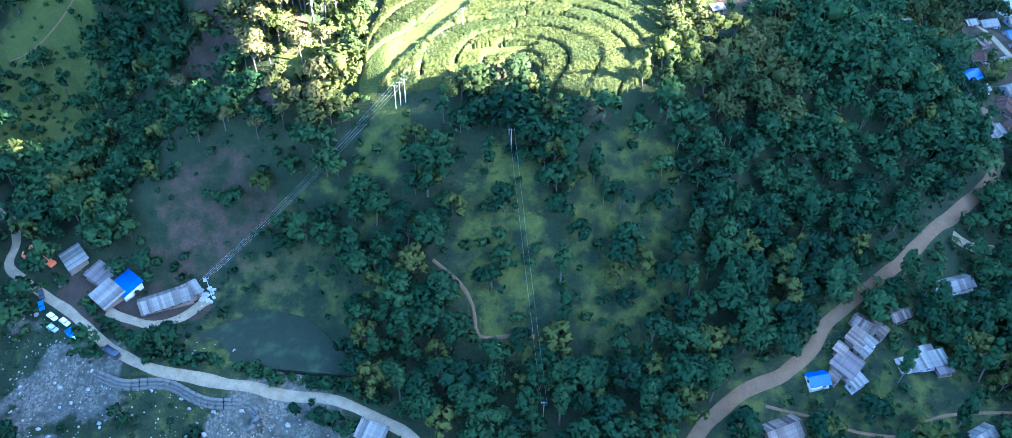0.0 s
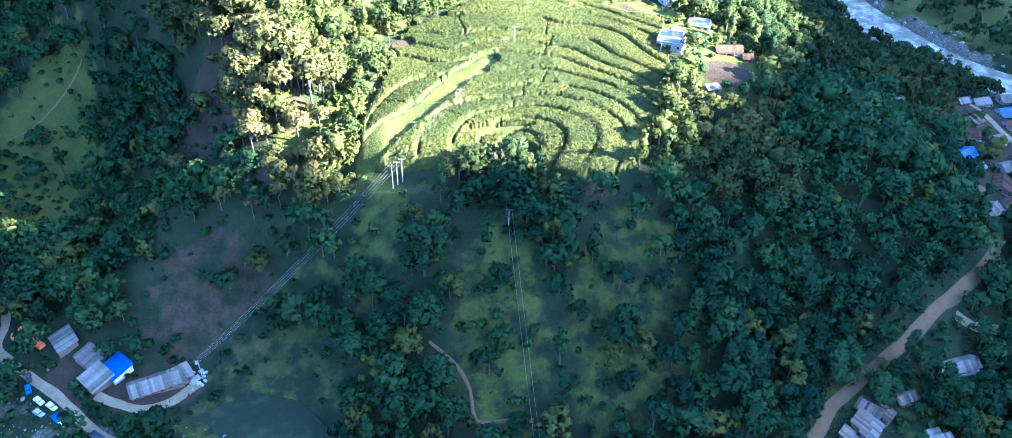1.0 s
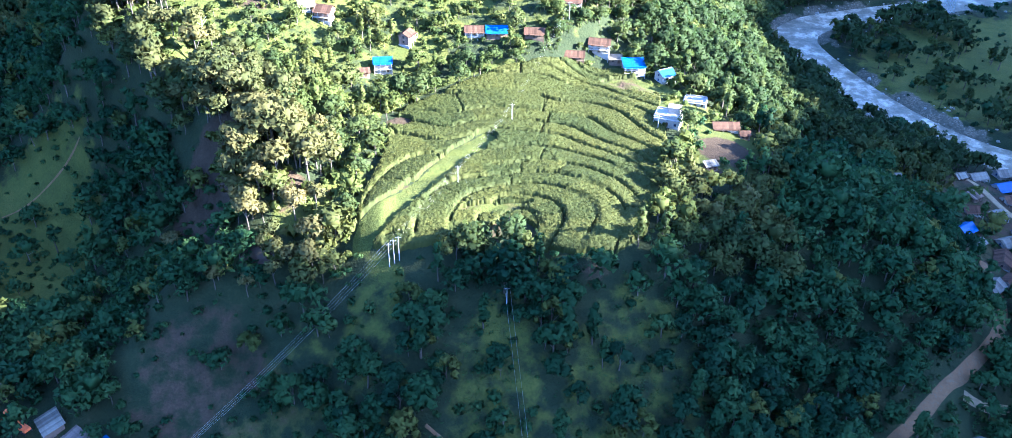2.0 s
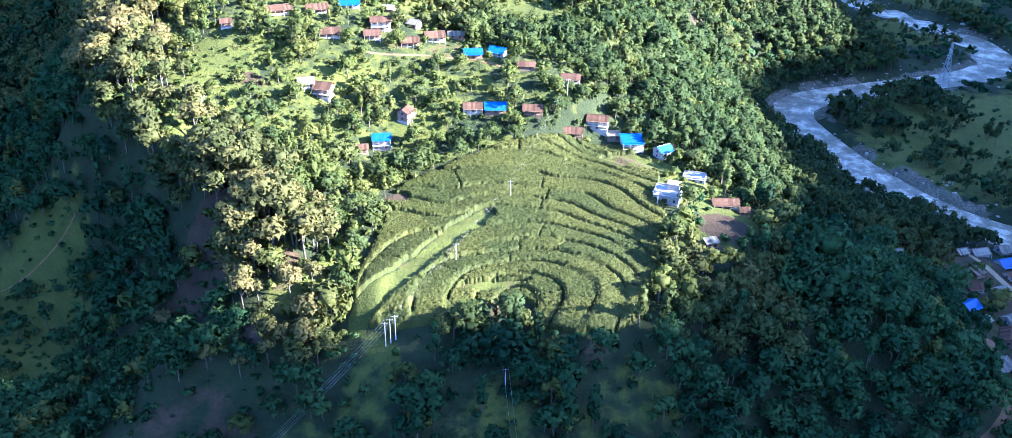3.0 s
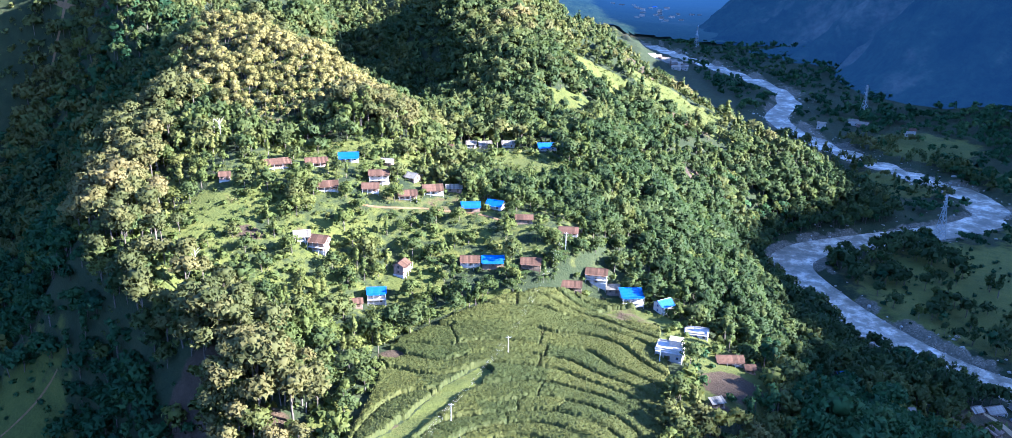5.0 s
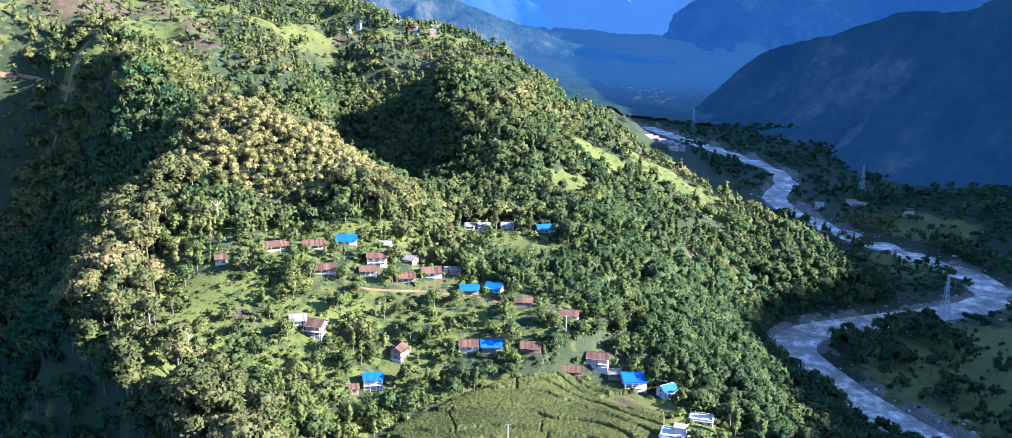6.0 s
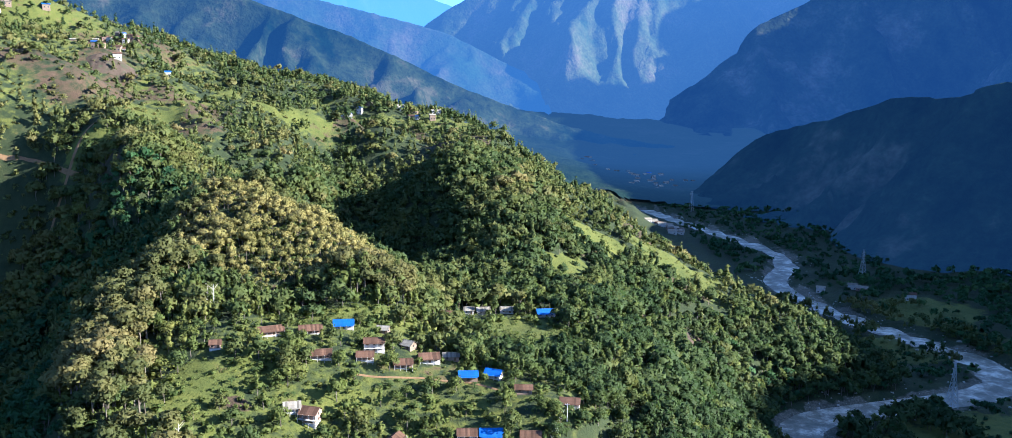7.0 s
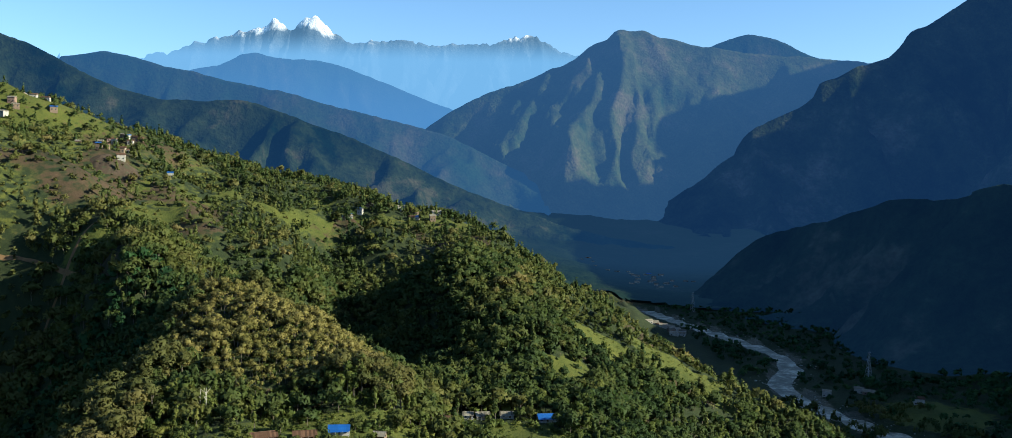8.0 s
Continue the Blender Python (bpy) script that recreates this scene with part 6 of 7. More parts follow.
def sheet_mesh(length):
    """One corrugated roofing sheet, 0.9 m wide, running along y from 0."""
    key = round(length, 1)
    if key not in SHARED:
        bm = bmesh.new()
        cols = 5
        rows = []
        for z in (0.05, 0.0):
            for y in (0, key):
                rows.append([bm.verts.new((-0.47 + 0.94 * k / (cols - 1), y, z + (0.035 if k % 2 else 0))) for k in range(cols)])
        for k in range(cols - 1):
            bm.faces.new((rows[0][k], rows[0][k + 1], rows[1][k + 1], rows[1][k]))
            bm.faces.new((rows[2][k + 1], rows[2][k], rows[3][k], rows[3][k + 1]))
            bm.faces.new((rows[0][k + 1], rows[0][k], rows[2][k], rows[2][k + 1]))
            bm.faces.new((rows[1][k], rows[1][k + 1], rows[3][k + 1], rows[3][k]))
        bm.faces.new((rows[0][0], rows[1][0], rows[3][0], rows[2][0]))
        bm.faces.new((rows[1][-1], rows[0][-1], rows[2][-1], rows[3][-1]))
        me = bpy.data.meshes.new("roof_sheet")
        bm.to_mesh(me)
        bm.free()
        SHARED[key] = me
    return SHARED[key]


def roof_slope(roof, mat, w, m, length):
    """Sheets side by side down one slope; m takes the eaves line to its place."""
    n = max(2, round(w / 0.9))
    me = sheet_mesh(length)
    mesh = SHARED.get((me.name, mat.name))
    if mesh is None:
        mesh = me.copy()
        mesh.materials.append(mat)
        SHARED[(me.name, mat.name)] = mesh
    for k in range(n):
        s = new("roof_sheet", mesh)
        s.parent = roof
        s.matrix_basis = m @ pose(-w / 2 + w * (k + 0.5) / n, random.uniform(-0.06, 0.06), 0.006 * (k % 2), 0, 0, random.uniform(-0.6, 0.6)) @ Matrix.Diagonal((w / n / 0.9, 1, 1, 1))


def window(parent, m, w, h, mat):
    bm = bmesh.new()
    t = 0.09
    for a in ((-w / 2, -w / 2 + t, 0, h), (w / 2 - t, w / 2, 0, h), (-w / 2 + t, w / 2 - t, 0, t), (-w / 2 + t, w / 2 - t, h - t, h), (-t / 3, t / 3, t, h - t)):
        box(bm, a[0], a[1], -0.06, 0.05, a[2], a[3])
    f = part("window", bm, mat, parent)
    f.matrix_basis = m
    bm = bmesh.new()
    box(bm, -w / 2 + t, w / 2 - t, -0.02, 0.02, t, h - t)
    part("pane", bm, PANE, f)


def house(name, x, y, turn, w, d, storeys, roof_kind, roof_colour, wall_colour, k):
    small = 1.0 if name == "shed" else 0.9
    w, d = small * w, small * d
    corners = [Vector((x, y, 0)) + Matrix.Rotation(radians(turn), 3, "Z") @ Vector((a * w / 2, b * d / 2, 0)) for a in (-1, 1) for b in (-1, 1)]
    gz = [float(ground_at(c.x, c.y)) for c in corners]
    z = 0.7 * min(gz) + 0.3 * max(gz)
    H = 2.15 * storeys
    wall, roofm = PAINT[wall_colour], PAINT[roof_colour]
    size = {"hut": "small", "shed": "long low" if w > 12 else "low", "villa": "two-storey", "house": "two-storey" if storeys > 1 else "one-storey"}[name]
    e = thing(name, pose(x, y, z, 0, 0, turn), f"{size} {WALLS[wall_colour]} {'house' if name in ('house', 'villa') else name} with a {WORDS[roof_colour]}", "house" if name in ("house", "villa", "hut") else "shed", "houses of the village")
    drop = z - min(gz) + 0.8
    bm = bmesh.new()
    box(bm, -w / 2 - 0.25, w / 2 + 0.25, -d / 2 - 0.25, d / 2 + 0.25, -drop, 0.25, 0.04)
    part("plinth", bm, PAINT["cement"] if wall_colour != "mud" else PAINT["mud"], e)
    rise = {"gable": 0.30 * d, "shed": 0.22 * d, "flat": 0.0}[roof_kind]
    # walls with their real openings left as doors and windows set into them
    bm = bmesh.new()
    box(bm, -w / 2, w / 2, -d / 2, d / 2, 0.25, H, 0.03)
    if roof_kind == "gable":
        for sx in (-w / 2 + 0.01, w / 2 - 0.21):
            a = [bm.verts.new((sx + o, yy, zz)) for o in (0, 0.2) for yy, zz in ((-d / 2, H), (d / 2, H), (0, H + rise))]
            bm.faces.new((a[0], a[2], a[1])), bm.faces.new((a[3], a[4], a[5]))
            bm.faces.new((a[0], a[3], a[5], a[2])), bm.faces.new((a[1], a[2], a[5], a[4])), bm.faces.new((a[0], a[1], a[4], a[3]))
    elif roof_kind == "shed":
        a = [bm.verts.new(p) for p in ((-w / 2, d / 2, H), (w / 2, d / 2, H), (w / 2, d / 2, H + rise), (-w / 2, d / 2, H + rise), (-w / 2, -d / 2, H), (w / 2, -d / 2, H))]
        bm.faces.new((a[1], a[0], a[3], a[2])), bm.faces.new((a[0], a[4], a[3])), bm.faces.new((a[1], a[2], a[5])), bm.faces.new((a[4], a[5], a[2], a[3]))
    part("wall", bm, wall, e)
    over = 0.55
    roof = new("roof")
    roof.parent = e
    roof.empty_display_size = 0.3
    if roof_kind == "gable":
        ang = math.atan2(rise, d / 2)
        L = (d / 2 + over) / math.cos(ang)
        low = H - over * math.tan(ang) + 0.03
        roof_slope(roof, roofm, w + 2 * over, pose(0, -d / 2 - over, low, math.degrees(ang), 0, 0), L + 0.05)
        roof_slope(roof, roofm, w + 2 * over, pose(0, d / 2 + over, low, math.degrees(ang), 0, 180), L + 0.05)
        bm = bmesh.new()
        tube(bm, (-w / 2 - over, 0, H + rise + 0.07), (w / 2 + over, 0, H + rise + 0.07), 0.13, 0.13, 6)
        part("ridge_cap", bm, roofm, roof)
    elif roof_kind == "shed":
        ang = math.atan2(rise, d)
        roof_slope(roof, roofm, w + 2 * over, pose(0, -d / 2 - over, H - over * math.tan(ang) + 0.04, math.degrees(ang), 0, 0), (d + 2 * over) / math.cos(ang))
    else:
        bm = bmesh.new()
        box(bm, -w / 2 - 0.5, w / 2 + 0.5, -d / 2 - 0.5, d / 2 + 0.5, H + 0.01, H + 0.2, 0.03)
        part("slab", bm, roofm, roof)
        bm = bmesh.new()
        for a in ((-w / 2, w / 2, -d / 2, -d / 2 + 0.15), (-w / 2, w / 2, d / 2 - 0.15, d / 2), (-w / 2, -w / 2 + 0.15, -d / 2 + 0.15, d / 2 - 0.15), (w / 2 - 0.15, w / 2, -d / 2 + 0.15, d / 2 - 0.15)):
            box(bm, *a, H + 0.2, H + 0.85)
        part("parapet", bm, wall, roof)
        if name == "villa":
            bm = bmesh.new()
            box(bm, -w * 0.05, w * 0.42, 0.1, d / 2 - 0.2, H + 0.2, H + 2.7, 0.03)
            box(bm, -w * 0.05 - 0.3, w * 0.42 + 0.3, -0.3, d / 2 + 0.1, H + 2.71, H + 2.86, 0.02)
            part("stair_room", bm, wall, e)
    frame_mat = PAINT["wood"] if wall_colour != "white" else PAINT["blue" if k % 3 == 0 else "wood"]
    n = max(2, int(w / 2.6))
    for s in range(storeys):
        for j in range(n):
            cx = -w / 2 + w * (j + 0.5) / n
            if s == 0 and j == n // 2:
                bm = bmesh.new()
                box(bm, -0.5, 0.5, -0.05, 0.06, 0, 1.95, 0.02)
                part("door", bm, PAINT["wood"], e).matrix_basis = pose(cx, -d / 2 - 0.01, 0.27)
            else:
                window(e, pose(cx, -d / 2 - 0.01, 2.15 * s + 0.95), 1.0, 1.15, frame_mat)
        for sx, rot in ((-1, 90), (1, 90)):
            if name != "shed":
                window(e, pose(sx * (w / 2 + 0.01), 0, 2.15 * s + 0.95, 0, 0, rot), 0.9, 1.1, frame_mat)
    if name in ("house", "villa") and w >= 6:
        deep = 1.5
        for s in range(storeys):
            if s or roof_kind != "flat":
                bm = bmesh.new()
                box(bm, -w / 2 - 0.2, w / 2 + 0.2, -d / 2 - deep, -d / 2 - 0.02, 2.15 * (s + 1) - 0.35, 2.15 * (s + 1) - 0.25, 0.02)
                part("veranda_roof", bm, roofm if s == storeys - 1 and roof_kind != "flat" else PAINT["cement"], e)
            for j in range(4):
                bm = bmesh.new()
                box(bm, -0.09, 0.09, -0.09, 0.09, -drop if s == 0 else 0, 2.02, 0.02)
                part("post", bm, PAINT["white"] if wall_colour in ("white", "pink") else PAINT["wood"], e).matrix_basis = pose(-w / 2 + w * j / 3, -d / 2 - deep + 0.15, 2.15 * s)
    return e


for k, row in enumerate(HOUSES):
    house(*row, k)

# ---------------------------------------------------------------- poles, wires, pylons
def utility_pole(x, y, h=8.5, lean=(0, 0), arms=1, label="pale concrete power pole with a crossarm"):
    z = float(ground_at(x, y))
    e = thing("power_pole", pose(x, y, z, lean[0], lean[1], 0), label, "power pole", "power poles")
    bm = bmesh.new()
    tube(bm, (0, 0, -0.6), (0, 0, h), 0.17, 0.11, 8)
    part("pole", bm, PAINT["pale"], e)
    for k in range(arms):
        bm = bmesh.new()
        box(bm, -1.0, 1.0, -0.06, 0.06, h - 0.5 - k, h - 0.38 - k, 0.01)
        part("crossarm", bm, PAINT["metal"], e)
        for s in (-0.9, 0.0, 0.9):
            bm = bmesh.new()
            tube(bm, (s, 0, h - 0.38 - k), (s, 0, h - 0.12 - k), 0.07, 0.05, 6)
            part("insulator", bm, PAINT["white"], e)
    return e


def wire(a, b, sag, r=0.02):
    """A hanging wire as one thin tube."""
    a, b = Vector(a), Vector(b)
    bm = bmesh.new()
    rings = []
    for k in range(17):
        s = k / 16
        c = a.lerp(b, s) - Vector((0, 0, sag * 4 * s * (1 - s)))
        rings.append([bm.verts.new(c + Vector(o) * r) for o in ((1, 0, -0.6), (-1, 0, -0.6), (0, 0, 1))])
    for p, q in zip(rings[:-1], rings[1:]):
        for k in range(3):
            bm.faces.new((p[k], p[(k + 1) % 3], q[(k + 1) % 3], q[k]))
    tagged(part("power_line", bm, PAINT["metal"], None), "thin grey overhead wire hanging between poles", "wire", "overhead wires")


for dx in (-1.6, 0, 1.6):
    utility_pole(-34.6 + dx, 249.6 + 0.4 * dx, 9.5, label="pale steel pole in a row of three")
for dx in (-2.2, -0.8, 0.8, 2.2):
    wire((-34.6 + dx * 0.8, 249.6, 45.0), (-98 + dx, 207 + dx * 0.4, -4 + 0.3 * dx), 2.0, 0.028)
    wire((-34.6 + dx * 0.8, 249.6, 45.0), (-14.6 + dx * 0.4, 282, 54.2), 0.8, 0.004)
    wire((-14.6 + dx * 0.4, 282, 54.2), (5 + dx * 0.4, 323.4, 57.8), 1.0, 0.004)
    wire((5 + dx * 0.4, 323.4, 57.8), (31 + dx * 0.5, 389, 75), 1.2, 0.004)
utility_pole(-14.6, 282)
utility_pole(5, 323.4)
utility_pole(31, 389, 9.0)
utility_pole(2.4, 232, 8)
utility_pole(12.1, 157, 8)
utility_pole(62, 321, 8)
utility_pole(-98, 207, 9)
for dx in (-0.8, 0.8):
    wire((2.4 + dx, 232, 40.5), (12.1 + dx, 157, -2.2), 1.5, 0.025)
    wire((2.4 + dx, 232, 40.5), (-14.6 + dx, 282, 54.2), 0.8, 0.004)


def pylon(x, y, h):
    z = float(ground_at(x, y))
    e = thing("pylon", pose(x, y, z, 0, 0, 25), "tall grey lattice steel power pylon by the river", "pylon", "pylons")
    half = [(0, 3.2), (h * 0.45, 1.7), (h * 0.72, 0.8), (h, 0.35)]

    def at(zz):
        return float(np.interp(zz, [a for a, _ in half], [b for _, b in half]))

    for sx in (-1, 1):
        for sy in (-1, 1):
            bm = bmesh.new()
            for (z0, r0), (z1, r1) in zip(half[:-1], half[1:]):
                tube(bm, (sx * r0, sy * r0, z0 - (0.6 if z0 == 0 else 0)), (sx * r1, sy * r1, z1), 0.16, 0.14, 5)
            part("leg", bm, PAINT["metal"], e)
    levels = np.linspace(0.5, h - 0.6, 9)
    for z0, z1 in zip(levels[:-1], levels[1:]):
        bm = bmesh.new()
        r0, r1 = at(z0), at(z1)
        for k in range(4):
            c = [(-1, -1), (1, -1), (1, 1), (-1, 1)]
            a, b = c[k], c[(k + 1) % 4]
            tube(bm, (a[0] * r0, a[1] * r0, z0), (b[0] * r1, b[1] * r1, z1), 0.08, 0.08, 4)
            tube(bm, (b[0] * r0, b[1] * r0, z0), (a[0] * r1, a[1] * r1, z1), 0.08, 0.08, 4)
        part("lattice", bm, PAINT["metal"], e)
    for zz, reach in ((h * 0.74, 4.2), (h * 0.86, 3.4), (h * 0.97, 2.6)):
        bm = bmesh.new()
        for s in (-1, 1):
            tube(bm, (0, 0, zz + 0.8), (s * reach, 0, zz), 0.1, 0.07, 5)
            tube(bm, (0, 0, zz - 0.2), (s * reach, 0, zz), 0.12, 0.07, 5)
        part("crossarm", bm, PAINT["metal"], e)
    return e


pylon(314, 606, 34)
pylon(420, 1010, 32)
pylon(330, 1480, 34)


# ---------------------------------------------------------------- vehicles and yard clutter
def car(x, y, turn, colour, kind="car"):
    z = float(ground_at(x, y)) + 0.35
    L, W = (4.3, 1.75) if kind == "car" else (6.4, 2.2)
    e = thing(kind, pose(x, y, z, 0, 0, turn), f"parked {WORD_COLOUR[colour]} {kind} beside the dirt road", kind, "parked vehicles")
    bm = bmesh.new()
    if kind == "car":
        box(bm, -L / 2, L / 2, -W / 2, W / 2, 0.3, 0.95, 0.12)
        vs = box(bm, -L * 0.36, L * 0.2, -W / 2 + 0.1, W / 2 - 0.1, 0.94, 1.48, 0.1)
        part("body", bm, PAINT_CAR[colour], e)
        for sx, nm in ((-L * 0.365, "rear_window"), (L * 0.205, "windscreen")):
            bm = bmesh.new()
            box(bm, sx - 0.03, sx + 0.03, -W / 2 + 0.22, W / 2 - 0.22, 1.0, 1.4)
            part(nm, bm, PANE, e)
        for sy in (-1, 1):
            bm = bmesh.new()
            box(bm, -L * 0.32, L * 0.16, sy * (W / 2 - 0.1) - 0.02, sy * (W / 2 - 0.1) + 0.02, 1.02, 1.38)
            part("side_window", bm, PANE, e)
    else:
        box(bm, L * 0.22, L / 2, -W / 2, W / 2, 0.5, 2.4, 0.12)
        part("cab", bm, PAINT_CAR[colour], e)
        bm = bmesh.new()
        box(bm, L / 2 - 0.03, L / 2 + 0.03, -W / 2 + 0.2, W / 2 - 0.2, 1.4, 2.1)
        part("windscreen", bm, PANE, e)
        bm = bmesh.new()
        box(bm, -L / 2, L * 0.2, -W / 2, W / 2, 0.85, 1.05, 0.03)
        for a in ((-L / 2, L * 0.2, -W / 2, -W / 2 + 0.08), (-L / 2, L * 0.2, W / 2 - 0.08, W / 2), (-L / 2, -L / 2 + 0.08, -W / 2 + 0.08, W / 2 - 0.08)):
            box(bm, *a, 1.06, 1.9)
        part("cargo_bed", bm, PAINT_CAR["blue" if colour == "white" else "dark"], e)
    for sx in (-0.31, 0.31):
        for sy in (-1, 1):
            bm = bmesh.new()
            r = 0.33 if kind == "car" else 0.46
            tube(bm, (L * sx, sy * (W / 2 - 0.22), r), (L * sx, sy * W / 2, r), r, r, 12)
            w = part("wheel", bm, PAINT["rubber"], e)
            bm = bmesh.new()
            tube(bm, (L * sx, sy * W / 2, r), (L * sx, sy * (W / 2 + 0.02), r), r * 0.55, r * 0.5, 10)
            part("rim", bm, PAINT["metal"], w)


WORD_COLOUR = {"white": "white", "blue": "blue", "dark": "dark", "grey": "grey"}
PAINT_CAR = {"white": surface("white_car_paint", (0.70, 0.70, 0.70), (0.80, 0.80, 0.80), 1.0, 0.3, relief=0.002), "blue": surface("blue_car_paint", (0.03, 0.10, 0.36), (0.05, 0.15, 0.45), 1.0, 0.35, relief=0.002),
             "dark": surface("dark_car_paint", (0.02, 0.022, 0.03), (0.05, 0.052, 0.06), 1.0, 0.35, relief=0.002), "grey": surface("grey_car_paint", (0.25, 0.27, 0.30), (0.35, 0.37, 0.40), 1.0, 0.35, relief=0.002)}


for x, y, turn, colour, kind in ((-149.4, 199.4, -35, "white", "car"), (-143.7, 196.1, -35, "white", "car"), (-147.5, 194.5, -30, "grey", "car"), (-155.5, 205.0, -60, "blue", "car"), (-138.6, 190.0, -40, "white", "truck"), (-123.5, 182.5, -35, "dark", "truck"), (-157.0, 209.5, -60, "dark", "car"), (-174.0, 240.5, 70, "blue", "car")):
    car(x, y, turn, colour, kind)


def excavator(x, y, turn):
    z = float(ground_at(x, y)) + 0.3
    e = thing("excavator", pose(x, y, z, 0, 0, turn), "orange tracked excavator standing in the yard", "excavator")
    for s in (-1, 1):
        bm = bmesh.new()
        box(bm, -2.0, 2.0, s * 1.2 - 0.3, s * 1.2 + 0.3, 0, 0.85, 0.2)
        part("track", bm, PAINT["rubber"], e)
    bm = bmesh.new()
    box(bm, -1.9, 1.3, -1.25, 1.25, 0.95, 2.1, 0.12)
    part("body", bm, PAINT["orange"], e)
    bm = bmesh.new()
    box(bm, 0.1, 1.5, 0.2, 1.2, 2.1, 3.1, 0.08)
    part("cab", bm, PANE, e)
    bm = bmesh.new()
    tube(bm, (1.3, -0.3, 1.7), (4.0, -0.3, 4.2), 0.28, 0.22, 6)
    part("boom", bm, PAINT["orange"], e)
    bm = bmesh.new()
    tube(bm, (4.0, -0.3, 4.2), (6.0, -0.3, 2.0), 0.2, 0.16, 6)
    part("dipper_arm", bm, PAINT["orange"], e)
    bm = bmesh.new()
    box(bm, 5.6, 6.5, -0.8, 0.2, 1.0, 2.0, 0.15)
    part("bucket", bm, PAINT["dark"], e)


excavator(-157.5, 221.5, 150)


def machine(x, y, turn):
    """A red-orange mixer with a hopper and drum."""
    z = float(ground_at(x, y))
    e = thing("concrete_mixer", pose(x, y, z, 0, 0, turn), "red-orange mixing machine with a round drum", "mixer", "machines in the yard")
    bm = bmesh.new()
    box(bm, -1.4, 1.4, -0.8, 0.8, 0.5, 1.0, 0.06)
    part("chassis", bm, PAINT["orange"], e)
    bm = bmesh.new()
    tube(bm, (-1.0, 0, 1.3), (0, 0, 1.9), 0.75, 1.15, 10)
    tube(bm, (0, 0, 1.9), (1.1, 0, 2.5), 1.15, 0.55, 10)
    part("drum", bm, PAINT["orange"], e)
    for sx in (-1, 1):
        for sy in (-1, 1):
            bm = bmesh.new()
            tube(bm, (sx * 0.9, sy * 0.75, 0.42), (sx * 0.9, sy * 1.0, 0.42), 0.42, 0.42, 10)
            part("wheel", bm, PAINT["rubber"], e)


for x, y, a in ((-166, 228.5, 20), (-163.5, 226.5, 70), (-167.5, 225, 120)):
    machine(x, y, a)


def sack(x, y, turn, s):
    z = float(ground_at(x, y))
    bm = bmesh.new()
    box(bm, -0.5 * s, 0.5 * s, -0.35 * s, 0.35 * s, -0.05, 0.45 * s, 0.12 * s)
    ob = part("sack", bm, PAINT["white"], None)
    ob.matrix_world = pose(x, y, z, 0, 0, turn)
    tagged(ob, "bulging white cement sack in a heap", "sack", "sacks beside the shed")


rs = np.random.default_rng(61)
for k in range(26):
    sack(-100 + rs.normal(0, 2.2), 207.5 + rs.normal(0, 1.8), rs.uniform(0, 180), rs.uniform(0.9, 1.7))


def plank_stack(x, y, turn):
    z = float(ground_at(x, y))
    e = thing("timber_stack", pose(x, y, z, 0, 0, turn), "stack of weathered grey timber planks", "timber", "timber in the yard")
    bm = bmesh.new()
    box(bm, -2.6, 2.6, -0.13, 0.13, 0, 0.09)
    first = part("plank", bm, PAINT["dark"], e)
    for k in range(27):
        ob = first if k == 0 else new("plank", first.data)
        ob.parent = e
        ob.matrix_basis = pose(random.uniform(-0.3, 0.3), -1.2 + 0.3 * (k % 9), 0.1 + 0.1 * (k // 9), 0, 0, random.uniform(-2, 2))


plank_stack(-141, 217, -35)
plank_stack(-152, 214.5, -50)


# ---------------------------------------------------------------- far houses: hill town and valley hamlets
def far_house(m, w, d, h, wall, roof, label, group):
    e = thing("farmhouse", m, label, "house", group)
    bm = bmesh.new()
    box(bm, -w / 2, w / 2, -d / 2, d / 2, -3.0, h, 0.05)
    part("wall", bm, wall, e)
    bm = bmesh.new()
    o = 0.5
    a = [bm.verts.new(p) for p in ((-w / 2 - o, -d / 2 - o, h), (w / 2 + o, -d / 2 - o, h), (w / 2 + o, d / 2 + o, h), (-w / 2 - o, d / 2 + o, h), (-w / 2 - o, 0, h + d * 0.3), (w / 2 + o, 0, h + d * 0.3))]
    for f in ((0, 1, 5, 4), (2, 3, 4, 5), (3, 0, 4), (1, 2, 5), (3, 2, 1, 0)):
        bm.faces.new([a[k] for k in f])
    part("roof", bm, roof, e)
    for j in range(2):
        bm = bmesh.new()
        box(bm, -0.6, 0.6, -0.06, 0.06, 0.8, 2.1)
        part("window", bm, PANE, e).matrix_basis = pose(-w / 4 + j * w / 2, -d / 2 - 0.02, 0)
    return e


